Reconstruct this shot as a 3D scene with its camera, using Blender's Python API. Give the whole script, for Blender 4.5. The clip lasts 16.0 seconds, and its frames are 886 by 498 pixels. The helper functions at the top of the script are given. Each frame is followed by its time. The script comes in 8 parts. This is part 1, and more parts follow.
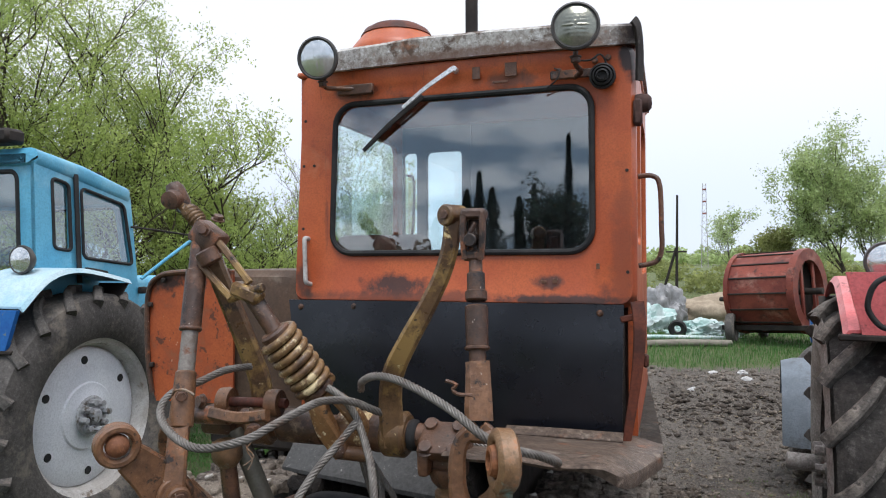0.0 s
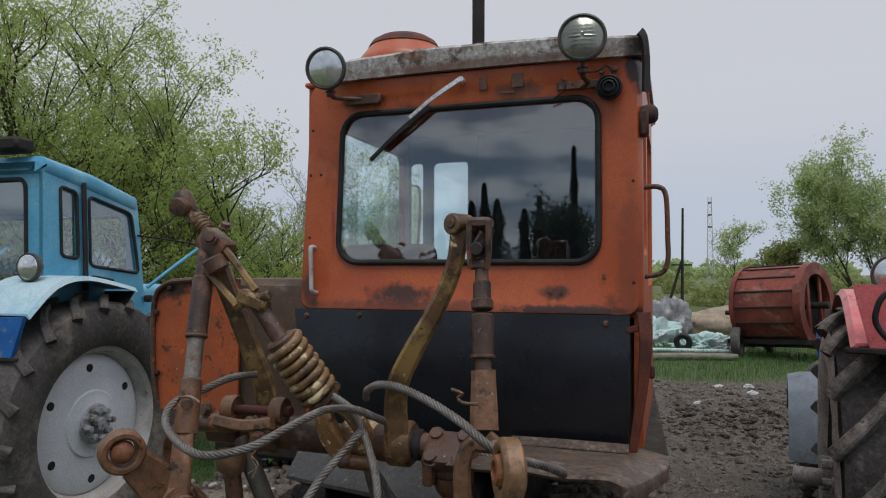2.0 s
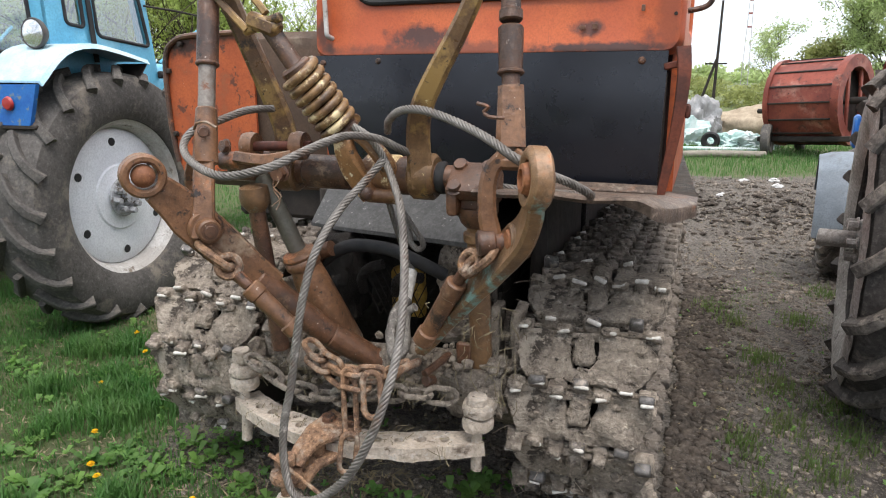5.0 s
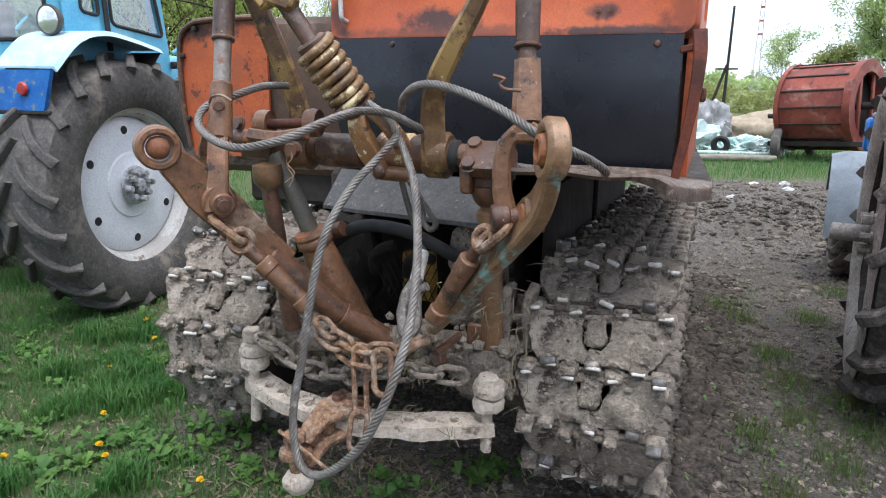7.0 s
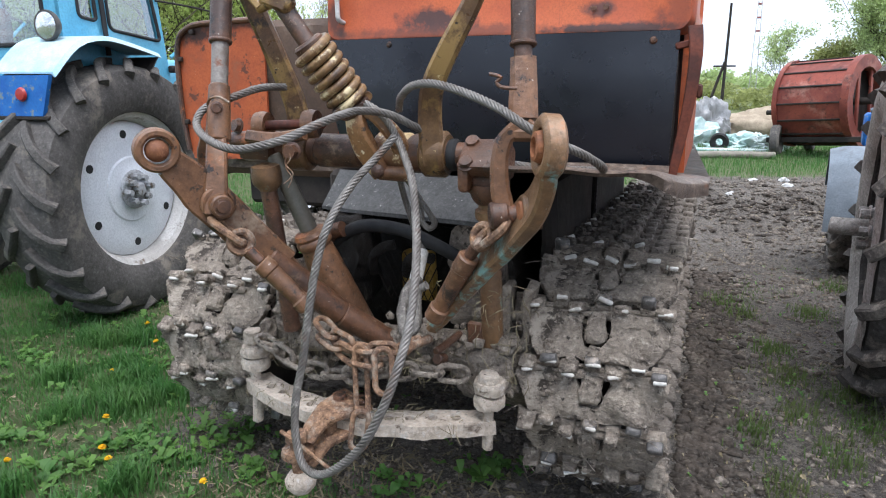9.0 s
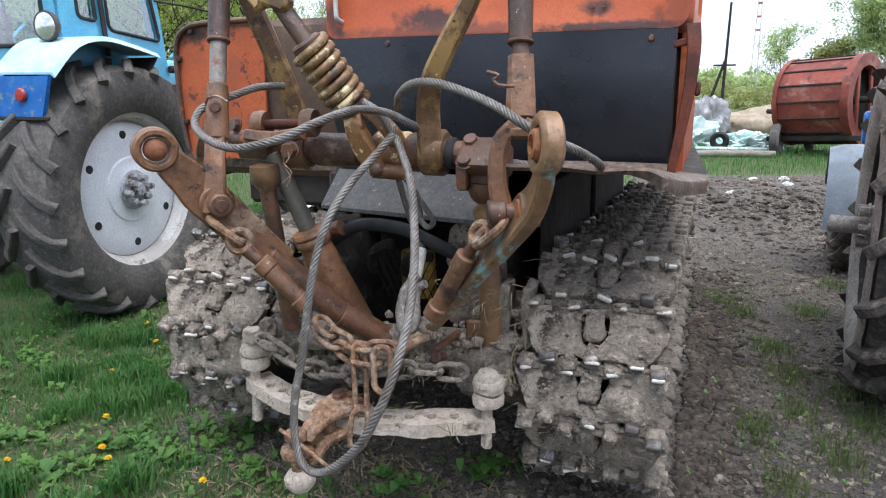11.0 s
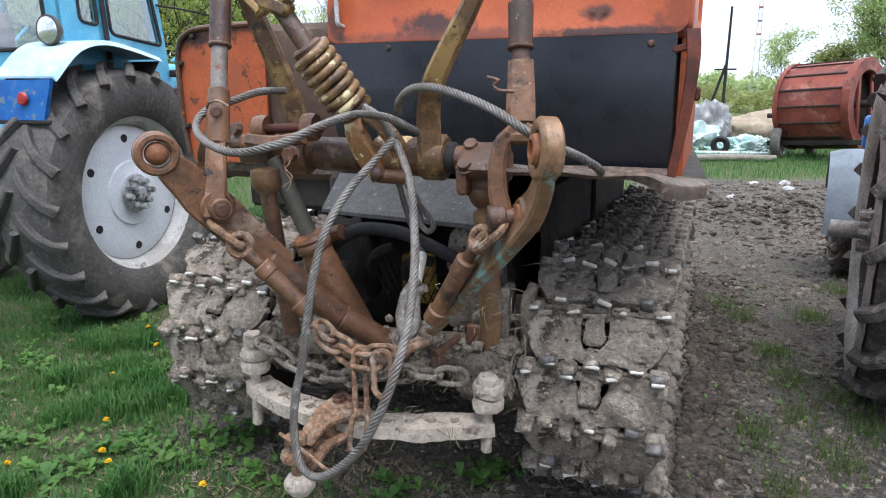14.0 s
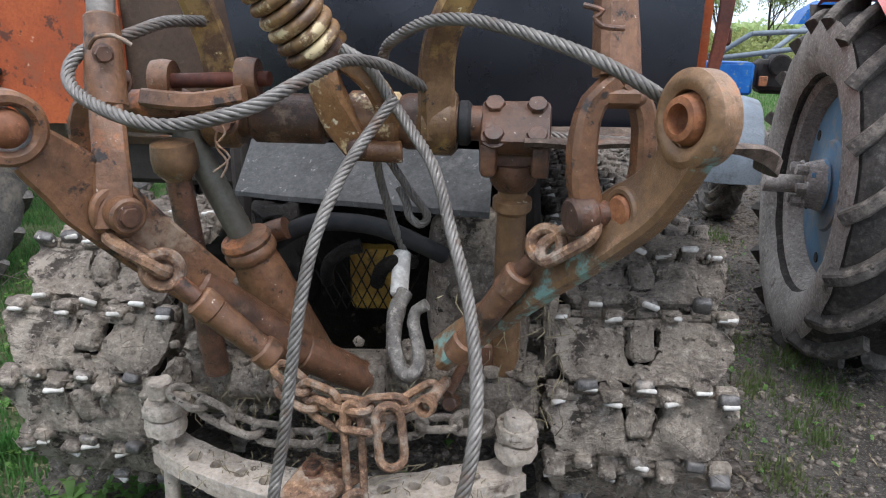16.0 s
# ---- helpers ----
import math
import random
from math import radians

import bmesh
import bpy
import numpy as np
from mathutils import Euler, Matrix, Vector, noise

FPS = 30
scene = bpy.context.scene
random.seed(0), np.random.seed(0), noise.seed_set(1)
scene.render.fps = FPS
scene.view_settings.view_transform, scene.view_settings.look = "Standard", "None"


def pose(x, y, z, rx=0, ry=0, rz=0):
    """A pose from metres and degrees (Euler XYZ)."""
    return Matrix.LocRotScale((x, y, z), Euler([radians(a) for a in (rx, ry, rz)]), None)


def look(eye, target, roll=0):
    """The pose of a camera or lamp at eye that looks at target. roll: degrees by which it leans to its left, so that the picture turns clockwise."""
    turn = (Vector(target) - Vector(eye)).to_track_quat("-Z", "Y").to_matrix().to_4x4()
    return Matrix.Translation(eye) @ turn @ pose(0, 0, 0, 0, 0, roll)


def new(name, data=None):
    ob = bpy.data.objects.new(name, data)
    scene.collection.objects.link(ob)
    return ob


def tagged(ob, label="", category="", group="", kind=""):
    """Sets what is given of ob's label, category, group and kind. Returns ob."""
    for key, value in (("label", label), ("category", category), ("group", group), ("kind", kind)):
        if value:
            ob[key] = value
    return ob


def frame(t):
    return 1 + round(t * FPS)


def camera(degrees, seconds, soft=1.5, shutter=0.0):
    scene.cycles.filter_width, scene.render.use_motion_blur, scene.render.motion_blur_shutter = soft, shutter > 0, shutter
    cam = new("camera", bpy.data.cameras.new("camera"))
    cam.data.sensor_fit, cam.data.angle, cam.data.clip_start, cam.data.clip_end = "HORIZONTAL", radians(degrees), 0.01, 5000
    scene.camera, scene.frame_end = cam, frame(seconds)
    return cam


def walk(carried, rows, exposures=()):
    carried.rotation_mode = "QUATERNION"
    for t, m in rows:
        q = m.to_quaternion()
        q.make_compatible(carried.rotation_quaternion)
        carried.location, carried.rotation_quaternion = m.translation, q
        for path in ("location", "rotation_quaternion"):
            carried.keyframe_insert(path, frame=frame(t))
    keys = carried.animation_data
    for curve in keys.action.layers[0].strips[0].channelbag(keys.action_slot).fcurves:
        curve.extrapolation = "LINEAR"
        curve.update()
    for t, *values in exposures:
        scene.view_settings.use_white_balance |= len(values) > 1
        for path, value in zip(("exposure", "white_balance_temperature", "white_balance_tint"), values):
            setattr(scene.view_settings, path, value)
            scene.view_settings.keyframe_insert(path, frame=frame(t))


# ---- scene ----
cam = camera(65.5, 16.0, soft=1.1)
PATH = [
    (0, (0.968, -0.04, 1.741), (0.346, 1.86, 1.775), -0.2),
    (0.5, (0.964, -0.027, 1.756), (0.347, 1.874, 1.824), -1.0),
    (1, (0.966, -0.038, 1.752), (0.335, 1.858, 1.823), -0.6),
    (1.5, (0.961, -0.039, 1.745), (0.333, 1.859, 1.812), -0.4),
    (2, (0.965, -0.044, 1.733), (0.33, 1.851, 1.801), 0.2),
    (2.5, (0.963, -0.037, 1.708), (0.321, 1.856, 1.761), 0.8),
    (3, (0.961, -0.016, 1.674), (0.325, 1.879, 1.613), 0.2),
    (3.5, (0.961, -0.01, 1.644), (0.311, 1.876, 1.507), 0.4),
    (4, (0.951, 0.013, 1.597), (0.335, 1.891, 1.286), 0.8),
    (4.5, (0.935, 0.019, 1.565), (0.295, 1.873, 1.172), 0.7),
    (5, (0.938, 0.019, 1.499), (0.263, 1.84, 1.022), -0.1),
    (7.5, (0.925, -0.001, 1.424), (0.23, 1.817, 0.962), 0.6),
    (8, (0.927, -0.002, 1.421), (0.231, 1.817, 0.964), 0.1),
    (8.5, (0.928, -0.001, 1.419), (0.235, 1.817, 0.957), 0.0),
    (9, (0.933, -0.003, 1.421), (0.237, 1.814, 0.958), -0.2),
    (11.5, (0.94, -0.004, 1.416), (0.241, 1.812, 0.954), -0.5),
    (12, (0.94, -0.007, 1.418), (0.243, 1.811, 0.962), -0.9),
    (12.5, (0.939, -0.01, 1.418), (0.242, 1.809, 0.966), -0.5),
    (13, (0.943, -0.007, 1.425), (0.244, 1.812, 0.977), -0.4),
    (13.5, (0.941, -0.007, 1.421), (0.246, 1.814, 0.971), -0.5),
    (14, (0.943, -0.006, 1.42), (0.242, 1.812, 0.967), -0.3),
    (14.5, (0.9, 0.001, 1.412), (0.219, 1.823, 0.945), 1.5),
    (15, (0.705, 0.179, 1.386), (0.131, 2.028, 0.884), 2.4),
    (15.5, (0.485, 0.415, 1.395), (0.109, 2.296, 0.827), 1.8),
    (16, (0.347, 0.451, 1.408), (0.16, 2.347, 0.801), 0.8),
]
EXPOSE = [(0, 0.14, 6200, 12), (0.5, -0.20, 6300, 12), (1.0, -0.50, 6300, 12), (1.5, -0.66, 6250, 12), (2.5, -0.66, 6300, 12), (3.0, -0.42, 6500, 12), (3.6, -0.20, 6650, 12), (4.2, 0.24, 6750, 12), (5.0, 0.71, 6500, 12), (7.5, 0.72, 5900, 12), (14.0, 0.72, 5900, 12), (16, 0.64, 5950, 12)]
walk(cam, [(t, look(eye, target, roll)) for t, eye, target, roll in PATH], EXPOSE)

# ---- light ----
world = bpy.data.worlds.new("sky")
scene.world = world
world.use_nodes = True
wn, wl = world.node_tree.nodes, world.node_tree.links
wn.clear()
SUN_UP, SUN_ROUND = 65.0, 155.0
sky = wn.new("ShaderNodeTexSky")
sky.sky_type, sky.sun_disc = "NISHITA", False
sky.sun_elevation, sky.sun_rotation = radians(SUN_UP), radians(SUN_ROUND)
coord = wn.new("ShaderNodeTexCoord")
flat = wn.new("ShaderNodeMapping")
flat.inputs["Scale"].default_value = (1.0, 1.0, 2.6)
cloud = wn.new("ShaderNodeTexNoise")
cloud.inputs["Scale"].default_value, cloud.inputs["Detail"].default_value = 6.5, 7.0
cloud.inputs["Roughness"].default_value = 0.5
ramp = wn.new("ShaderNodeValToRGB")
ramp.color_ramp.elements[0].position, ramp.color_ramp.elements[0].color = 0.44, (2.3, 3.1, 4.1, 1)
ramp.color_ramp.elements[1].position, ramp.color_ramp.elements[1].color = 0.56, (7.4, 7.8, 8.4, 1)
blend = wn.new("ShaderNodeMix")
blend.data_type = "RGBA"
blend.inputs["Factor"].default_value = 0.88
ground_sky = wn.new("ShaderNodeBackground")
ground_sky.inputs["Strength"].default_value = 0.1
sky_out = wn.new("ShaderNodeOutputWorld")
wl.new(coord.outputs["Generated"], flat.inputs["Vector"])
wl.new(flat.outputs["Vector"], cloud.inputs["Vector"])
wl.new(cloud.outputs["Fac"], ramp.inputs["Fac"])
wl.new(sky.outputs["Color"], blend.inputs["A"])
# an overcast sky is brighter overhead and on the sun's side than ahead
lift = wn.new("ShaderNodeSeparateXYZ")
wl.new(coord.outputs["Generated"], lift.inputs["Vector"])


def ranged(value, f0, f1, t0, t1):
    n = wn.new("ShaderNodeMapRange")
    n.interpolation_type = "SMOOTHSTEP"
    for k, v in (("From Min", f0), ("From Max", f1), ("To Min", t0), ("To Max", t1)):
        n.inputs[k].default_value = v
    wl.new(value, n.inputs["Value"])
    return n.outputs["Result"]


toward = ranged(lift.outputs["Y"], 0.45, -0.75, 0.0, 1.0)
veil = wn.new("ShaderNodeMix")
veil.data_type = "RGBA"
low = wn.new("ShaderNodeMix")
low.data_type = "RGBA"
low.inputs["A"].default_value, low.inputs["B"].default_value = (8.2, 9.0, 10.2, 1), (10.3, 10.4, 10.6, 1)
wl.new(ranged(lift.outputs["Z"], 0.04, 0.26, 0.0, 1.0), low.inputs["Factor"])
wl.new(low.outputs["Result"], veil.inputs["A"])
wl.new(toward, veil.inputs["Factor"])
wl.new(ramp.outputs["Color"], veil.inputs["B"])
gain = wn.new("ShaderNodeMath")
gain.operation = "MULTIPLY"
wl.new(ranged(lift.outputs["Z"], 0.35, 1.0, 1.0, 1.6), gain.inputs[0])
wl.new(ranged(lift.outputs["Y"], 0.45, -0.75, 1.0, 1.36), gain.inputs[1])
scaled = wn.new("ShaderNodeVectorMath")
scaled.operation = "SCALE"
wl.new(veil.outputs["Result"], scaled.inputs[0])
wl.new(gain.outputs["Value"], scaled.inputs["Scale"])
wl.new(scaled.outputs["Vector"], blend.inputs["B"])
wl.new(blend.outputs["Result"], ground_sky.inputs["Color"])
wl.new(ground_sky.outputs["Background"], sky_out.inputs["Surface"])
sun = new("sun", bpy.data.lights.new("sun", "SUN"))
sun.data.energy, sun.data.angle, sun.data.color = 2.0, radians(26), (1.0, 0.96, 0.9)
sun.matrix_basis = look((1.95, -4.2, 10), (0, 0, 0))


# ---- materials ----
def noise_node(nt, scale, detail=5.0, rough=0.6, coord=None, stretch=None):
    n = nt.nodes.new("ShaderNodeTexNoise")
    n.inputs["Scale"].default_value, n.inputs["Detail"].default_value = scale, detail
    n.inputs["Roughness"].default_value = rough
    if stretch:
        m = nt.nodes.new("ShaderNodeMapping")
        m.inputs["Scale"].default_value = stretch
        nt.links.new(coord, m.inputs["Vector"])
        coord = m.outputs["Vector"]
    nt.links.new(coord, n.inputs["Vector"])
    return n.outputs["Fac"]


def steps(nt, value, low, high):
    n = nt.nodes.new("ShaderNodeMapRange")
    n.inputs["From Min"].default_value, n.inputs["From Max"].default_value = low, high
    nt.links.new(value, n.inputs["Value"])
    return n.outputs["Result"]


def mix(nt, fac, a, b):
    n = nt.nodes.new("ShaderNodeMix")
    n.data_type = "RGBA"
    for socket, v in ((n.inputs["Factor"], fac), (n.inputs["A"], a), (n.inputs["B"], b)):
        if isinstance(v, (int, float)):
            socket.default_value = v
        elif isinstance(v, tuple):
            socket.default_value = (*v, 1)
        else:
            nt.links.new(v, socket)
    return n.outputs["Result"]


def surface(name, base, other, scale=6.0, rough=0.7, metal=0.0, spots=(), bump=0.3, grain=90.0, stretch=None, vary=0.0, coat=0.0, edge=(0.43, 0.58), stains=(), relief=0.004, grit=0.0):
    """A worn surface: two colours mottled at a broad scale, spots of (colour, scale, low, high, stretch), and a fine relief."""
    m = bpy.data.materials.new(name)
    m.use_nodes = True
    nt = m.node_tree
    b = nt.nodes["Principled BSDF"]
    co = nt.nodes.new("ShaderNodeTexCoord").outputs["Object"]
    c = mix(nt, steps(nt, noise_node(nt, scale, 6, 0.65, co, stretch), *edge), base, other)
    fine = noise_node(nt, grain, 4, 0.7, co)
    c = mix(nt, steps(nt, fine, 0.42, 0.95), c, tuple(0.6 * x for x in other))
    if grit:
        coarse = noise_node(nt, grain * 0.7, 9, 0.75, co)
        c = mix(nt, steps(nt, coarse, 0.53, 0.53 + 0.06 / grit), c, tuple(min(0.8, 1.6 * x + 0.03) for x in base))
        c = mix(nt, steps(nt, coarse, 0.475, 0.475 - 0.06 / grit), c, tuple(0.42 * x for x in other))
        both = nt.nodes.new("ShaderNodeMath")
        both.operation = "MULTIPLY_ADD"
        both.inputs[1].default_value = 1.6
        nt.links.new(coarse, both.inputs[0])
        nt.links.new(fine, both.inputs[2])
        fine = both.outputs["Value"]
    for colour, s, low, high, *st in spots:
        c = mix(nt, steps(nt, noise_node(nt, s, 8, 0.7, co, st[0] if st else None), low, high), c, colour)
    for colour, centre, radii, strength in stains:
        shift = nt.nodes.new("ShaderNodeMapping")
        shift.inputs["Scale"].default_value = [1 / r for r in radii]
        shift.inputs["Location"].default_value = [-p / r for p, r in zip(centre, radii)]
        nt.links.new(co, shift.inputs["Vector"])
        reach = nt.nodes.new("ShaderNodeVectorMath")
        reach.operation = "LENGTH"
        nt.links.new(shift.outputs["Vector"], reach.inputs[0])
        torn = nt.nodes.new("ShaderNodeMath")
        torn.operation = "MULTIPLY_ADD"
        nt.links.new(noise_node(nt, 16, 7, 0.7, co), torn.inputs[0])
        torn.inputs[1].default_value = 2.2
        nt.links.new(reach.outputs["Value"], torn.inputs[2])
        k = nt.nodes.new("ShaderNodeMapRange")
        k.inputs["From Min"].default_value, k.inputs["From Max"].default_value = 1.55, 2.1
        k.inputs["To Min"].default_value, k.inputs["To Max"].default_value = strength, 0.0
        nt.links.new(torn.outputs["Value"], k.inputs["Value"])
        c = mix(nt, k.outputs["Result"], c, colour)
    if vary:
        info = nt.nodes.new("ShaderNodeObjectInfo")
        hsv = nt.nodes.new("ShaderNodeHueSaturation")
        k = nt.nodes.new("ShaderNodeMapRange")
        k.inputs["To Min"].default_value, k.inputs["To Max"].default_value = 1 - vary, 1 + vary
        nt.links.new(info.outputs["Random"], k.inputs["Value"])
        nt.links.new(k.outputs["Result"], hsv.inputs["Value"])
        nt.links.new(c, hsv.inputs["Color"])
        c = hsv.outputs["Color"]
    nt.links.new(c, b.inputs["Base Color"])
    b.inputs["Metallic"].default_value = metal
    b.inputs["Specular IOR Level"].default_value = 0.5 if rough < 0.44 or metal else 0.22
    r = nt.nodes.new("ShaderNodeMapRange")
    r.inputs["To Min"].default_value, r.inputs["To Max"].default_value = max(0.05, rough - 0.18), min(1.0, rough + 0.15)
    nt.links.new(noise_node(nt, scale * 3, 5, 0.6, co), r.inputs["Value"])
    nt.links.new(r.outputs["Result"], b.inputs["Roughness"])
    b.inputs["Coat Weight"].default_value = coat
    bp = nt.nodes.new("ShaderNodeBump")
    bp.inputs["Strength"].default_value, bp.inputs["Distance"].default_value = bump, relief
    nt.links.new(fine, bp.inputs["Height"])
    nt.links.new(bp.outputs["Normal"], b.inputs["Normal"])
    return m


def leaf_mat(name, base, other, scale=0.7):
    """Thin young leaves: part of the light passes through."""
    m = bpy.data.materials.new(name)
    m.use_nodes = True
    nt = m.node_tree
    out = nt.nodes["Material Output"]
    b = nt.nodes["Principled BSDF"]
    co = nt.nodes.new("ShaderNodeTexCoord").outputs["Object"]
    c = mix(nt, steps(nt, noise_node(nt, scale, 5, 0.6, co), 0.35, 0.65), base, other)
    isl = nt.nodes.new("ShaderNodeNewGeometry").outputs["Random Per Island"]
    hsv = nt.nodes.new("ShaderNodeHueSaturation")
    nt.links.new(steps(nt, isl, -1.6, 1.0), hsv.inputs["Value"])
    nt.links.new(c, hsv.inputs["Color"])
    c = hsv.outputs["Color"]
    nt.links.new(c, b.inputs["Base Color"])
    b.inputs["Roughness"].default_value = 0.55
    tr = nt.nodes.new("ShaderNodeBsdfTranslucent")
    nt.links.new(c, tr.inputs["Color"])
    mx = nt.nodes.new("ShaderNodeMixShader")
    mx.inputs["Fac"].default_value = 0.62
    nt.links.new(b.outputs["BSDF"], mx.inputs[1])
    nt.links.new(tr.outputs["BSDF"], mx.inputs[2])
    nt.links.new(mx.outputs["Shader"], out.inputs["Surface"])
    return m


def glass_mat(name, tint=(0.86, 0.965, 0.97)):
    m = bpy.data.materials.new(name)
    m.use_nodes = True
    b = m.node_tree.nodes["Principled BSDF"]
    b.inputs["Base Color"].default_value = (*tint, 1)
    b.inputs["Transmission Weight"].default_value, b.inputs["Roughness"].default_value, b.inputs["IOR"].default_value = 1.0, 0.0, 2.1
    return m


ORANGE = surface("faded_orange_paint", (0.55, 0.125, 0.037), (0.46, 0.094, 0.029), 4, 0.40, spots=(((0.20, 0.055, 0.028), 7, 0.60, 0.72), ((0.045, 0.03, 0.027), 17, 0.68, 0.71), ((0.13, 0.045, 0.03), 6, 0.60, 0.76, (4, 4, 0.3)), ((0.56, 0.20, 0.09), 3, 0.60, 0.75)), bump=0.06, grain=140, stains=(((0.03, 0.022, 0.02), (-0.03, 2.4, 1.645), (0.17, 0.2, 0.05), 0.9), ((0.10, 0.035, 0.022), (0.05, 2.4, 1.60), (0.5, 0.2, 0.035), 0.7), ((0.03, 0.024, 0.022), (0.62, 2.4, 1.60), (0.30, 0.2, 0.022), 0.9), ((0.045, 0.03, 0.026), (0.56, 2.4, 1.665), (0.07, 0.2, 0.03), 0.85), ((0.02, 0.018, 0.018), (0.845, 2.4, 2.45), (0.035, 0.2, 0.09), 0.95), ((0.05, 0.035, 0.03), (-0.20, 2.4, 2.40), (0.14, 0.2, 0.035), 0.8), ((0.06, 0.035, 0.028), (-0.42, 2.4, 1.66), (0.04, 0.2, 0.10), 0.8), ((0.16, 0.05, 0.03), (0.82, 2.4, 1.75), (0.05, 0.2, 0.35), 0.5), ((0.10, 0.06, 0.05), (0.42, 2.4, 2.40), (0.12, 0.2, 0.035), 0.7)))
TANK_ORANGE = surface("chipped_orange_paint", (0.45, 0.112, 0.040), (0.36, 0.086, 0.035), 5, 0.45, spots=(((0.13, 0.05, 0.033), 17, 0.57, 0.61), ((0.28, 0.10, 0.05), 5, 0.54, 0.66), ((0.60, 0.36, 0.26), 26, 0.65, 0.68)), bump=0.12, grain=120, stains=(((0.03, 0.025, 0.023), (-1.28, 2.6, 1.66), (0.12, 0.2, 0.07), 0.9), ((0.07, 0.04, 0.03), (-1.1, 2.6, 1.69), (0.35, 0.2, 0.04), 0.8)))
ROOF = surface("peeling_white_roof_paint", (0.56, 0.54, 0.50), (0.36, 0.32, 0.28), 6, 0.6, spots=(((0.11, 0.075, 0.055), 8, 0.54, 0.62), ((0.36, 0.155, 0.08), 6, 0.57, 0.68), ((0.25, 0.21, 0.17), 20, 0.56, 0.64)), bump=0.3, grit=0.4, stains=(((0.03, 0.02, 0.018), (0.86, 2.38, 2.52), (0.08, 0.2, 0.08), 0.95), ((0.14, 0.075, 0.05), (0.3, 2.38, 2.50), (0.6, 0.2, 0.03), 0.8)))
HITCH = surface("rusty_brown_iron", (0.140, 0.064, 0.032), (0.062, 0.033, 0.021), 5, 0.37, spots=(((0.25, 0.165, 0.10), 5, 0.59, 0.66), ((0.34, 0.115, 0.036), 9, 0.59, 0.65), ((0.022, 0.015, 0.012), 9, 0.57, 0.62), ((0.022, 0.015, 0.012), 40, 0.61, 0.65), ((0.62, 0.54, 0.45), 70, 0.66, 0.69)), bump=0.45, grain=60, vary=0.15, grit=0.16, relief=0.005)
YELLOW = surface("flaking_yellow_paint_over_rust", (0.175, 0.098, 0.042), (0.095, 0.050, 0.024), 6, 0.35, spots=(((0.30, 0.185, 0.062), 5, 0.53, 0.60), ((0.58, 0.40, 0.14), 12, 0.615, 0.65), ((0.74, 0.62, 0.36), 24, 0.645, 0.675), ((0.028, 0.018, 0.013), 9, 0.59, 0.64), ((0.028, 0.018, 0.013), 38, 0.62, 0.66)), bump=0.45, grain=60, grit=0.12)
SPRING = surface("ochre_painted_spring_steel", (0.26, 0.150, 0.062), (0.11, 0.060, 0.030), 11, 0.34, spots=(((0.60, 0.48, 0.27), 13, 0.55, 0.60), ((0.035, 0.022, 0.015), 11, 0.57, 0.63)), bump=0.35, grain=60, grit=0.12)
CLEVIS = surface("dark_rusty_forged_iron", (0.150, 0.072, 0.040), (0.066, 0.036, 0.025), 6, 0.37, spots=(((0.30, 0.22, 0.155), 8, 0.62, 0.67), ((0.32, 0.112, 0.042), 8, 0.58, 0.65), ((0.022, 0.015, 0.012), 9, 0.57, 0.62), ((0.022, 0.015, 0.012), 40, 0.61, 0.65), ((0.62, 0.54, 0.47), 70, 0.66, 0.69)), bump=0.45, grain=60, vary=0.15, grit=0.16, relief=0.005)
BRIGHT_RUST = surface("bright_orange_rust", (0.33, 0.135, 0.058), (0.20, 0.085, 0.045), 12, 0.55, spots=(((0.08, 0.045, 0.03), 14, 0.60, 0.68),), bump=0.35, grit=0.2)
LINK_PAINT = surface("worn_orange_brown_link_paint", (0.215, 0.104, 0.050), (0.125, 0.064, 0.035), 5, 0.37, spots=(((0.27, 0.20, 0.14), 4, 0.57, 0.65), ((0.38, 0.140, 0.048), 6, 0.59, 0.66), ((0.036, 0.024, 0.018), 12, 0.57, 0.62), ((0.030, 0.021, 0.016), 40, 0.61, 0.65), ((0.62, 0.53, 0.44), 70, 0.66, 0.69)), bump=0.45, grain=60, grit=0.16)
GOLD = surface("greasy_yellow_housing_paint", (0.52, 0.33, 0.07), (0.36, 0.21, 0.05), 9, 0.5, spots=(((0.08, 0.055, 0.03), 12, 0.56, 0.66),), bump=0.3)
DARK_CLOD = surface("dark_soil_clods", (0.085, 0.068, 0.054), (0.05, 0.041, 0.033), 6, 0.9, spots=(((0.16, 0.135, 0.108), 9, 0.56, 0.66),), bump=0.8, grain=60, relief=0.01, grit=0.4)
CREAM = surface("cream_paint_flaking_off_rust", (0.26, 0.130, 0.050), (0.14, 0.066, 0.031), 7, 0.36, spots=(((0.66, 0.50, 0.27), 8, 0.51, 0.555), ((0.78, 0.68, 0.48), 20, 0.60, 0.64), ((0.04, 0.025, 0.017), 11, 0.58, 0.63), ((0.04, 0.025, 0.017), 34, 0.62, 0.66)), bump=0.5, grain=60, grit=0.12)
CHAIN_RUST = surface("orange_rusty_chain_iron", (0.26, 0.15, 0.085), (0.15, 0.09, 0.06), 18, 0.75, spots=(((0.33, 0.27, 0.21), 16, 0.52, 0.66), ((0.40, 0.19, 0.06), 9, 0.60, 0.72), ((0.05, 0.035, 0.028), 12, 0.62, 0.70)), bump=0.6, grit=0.5)
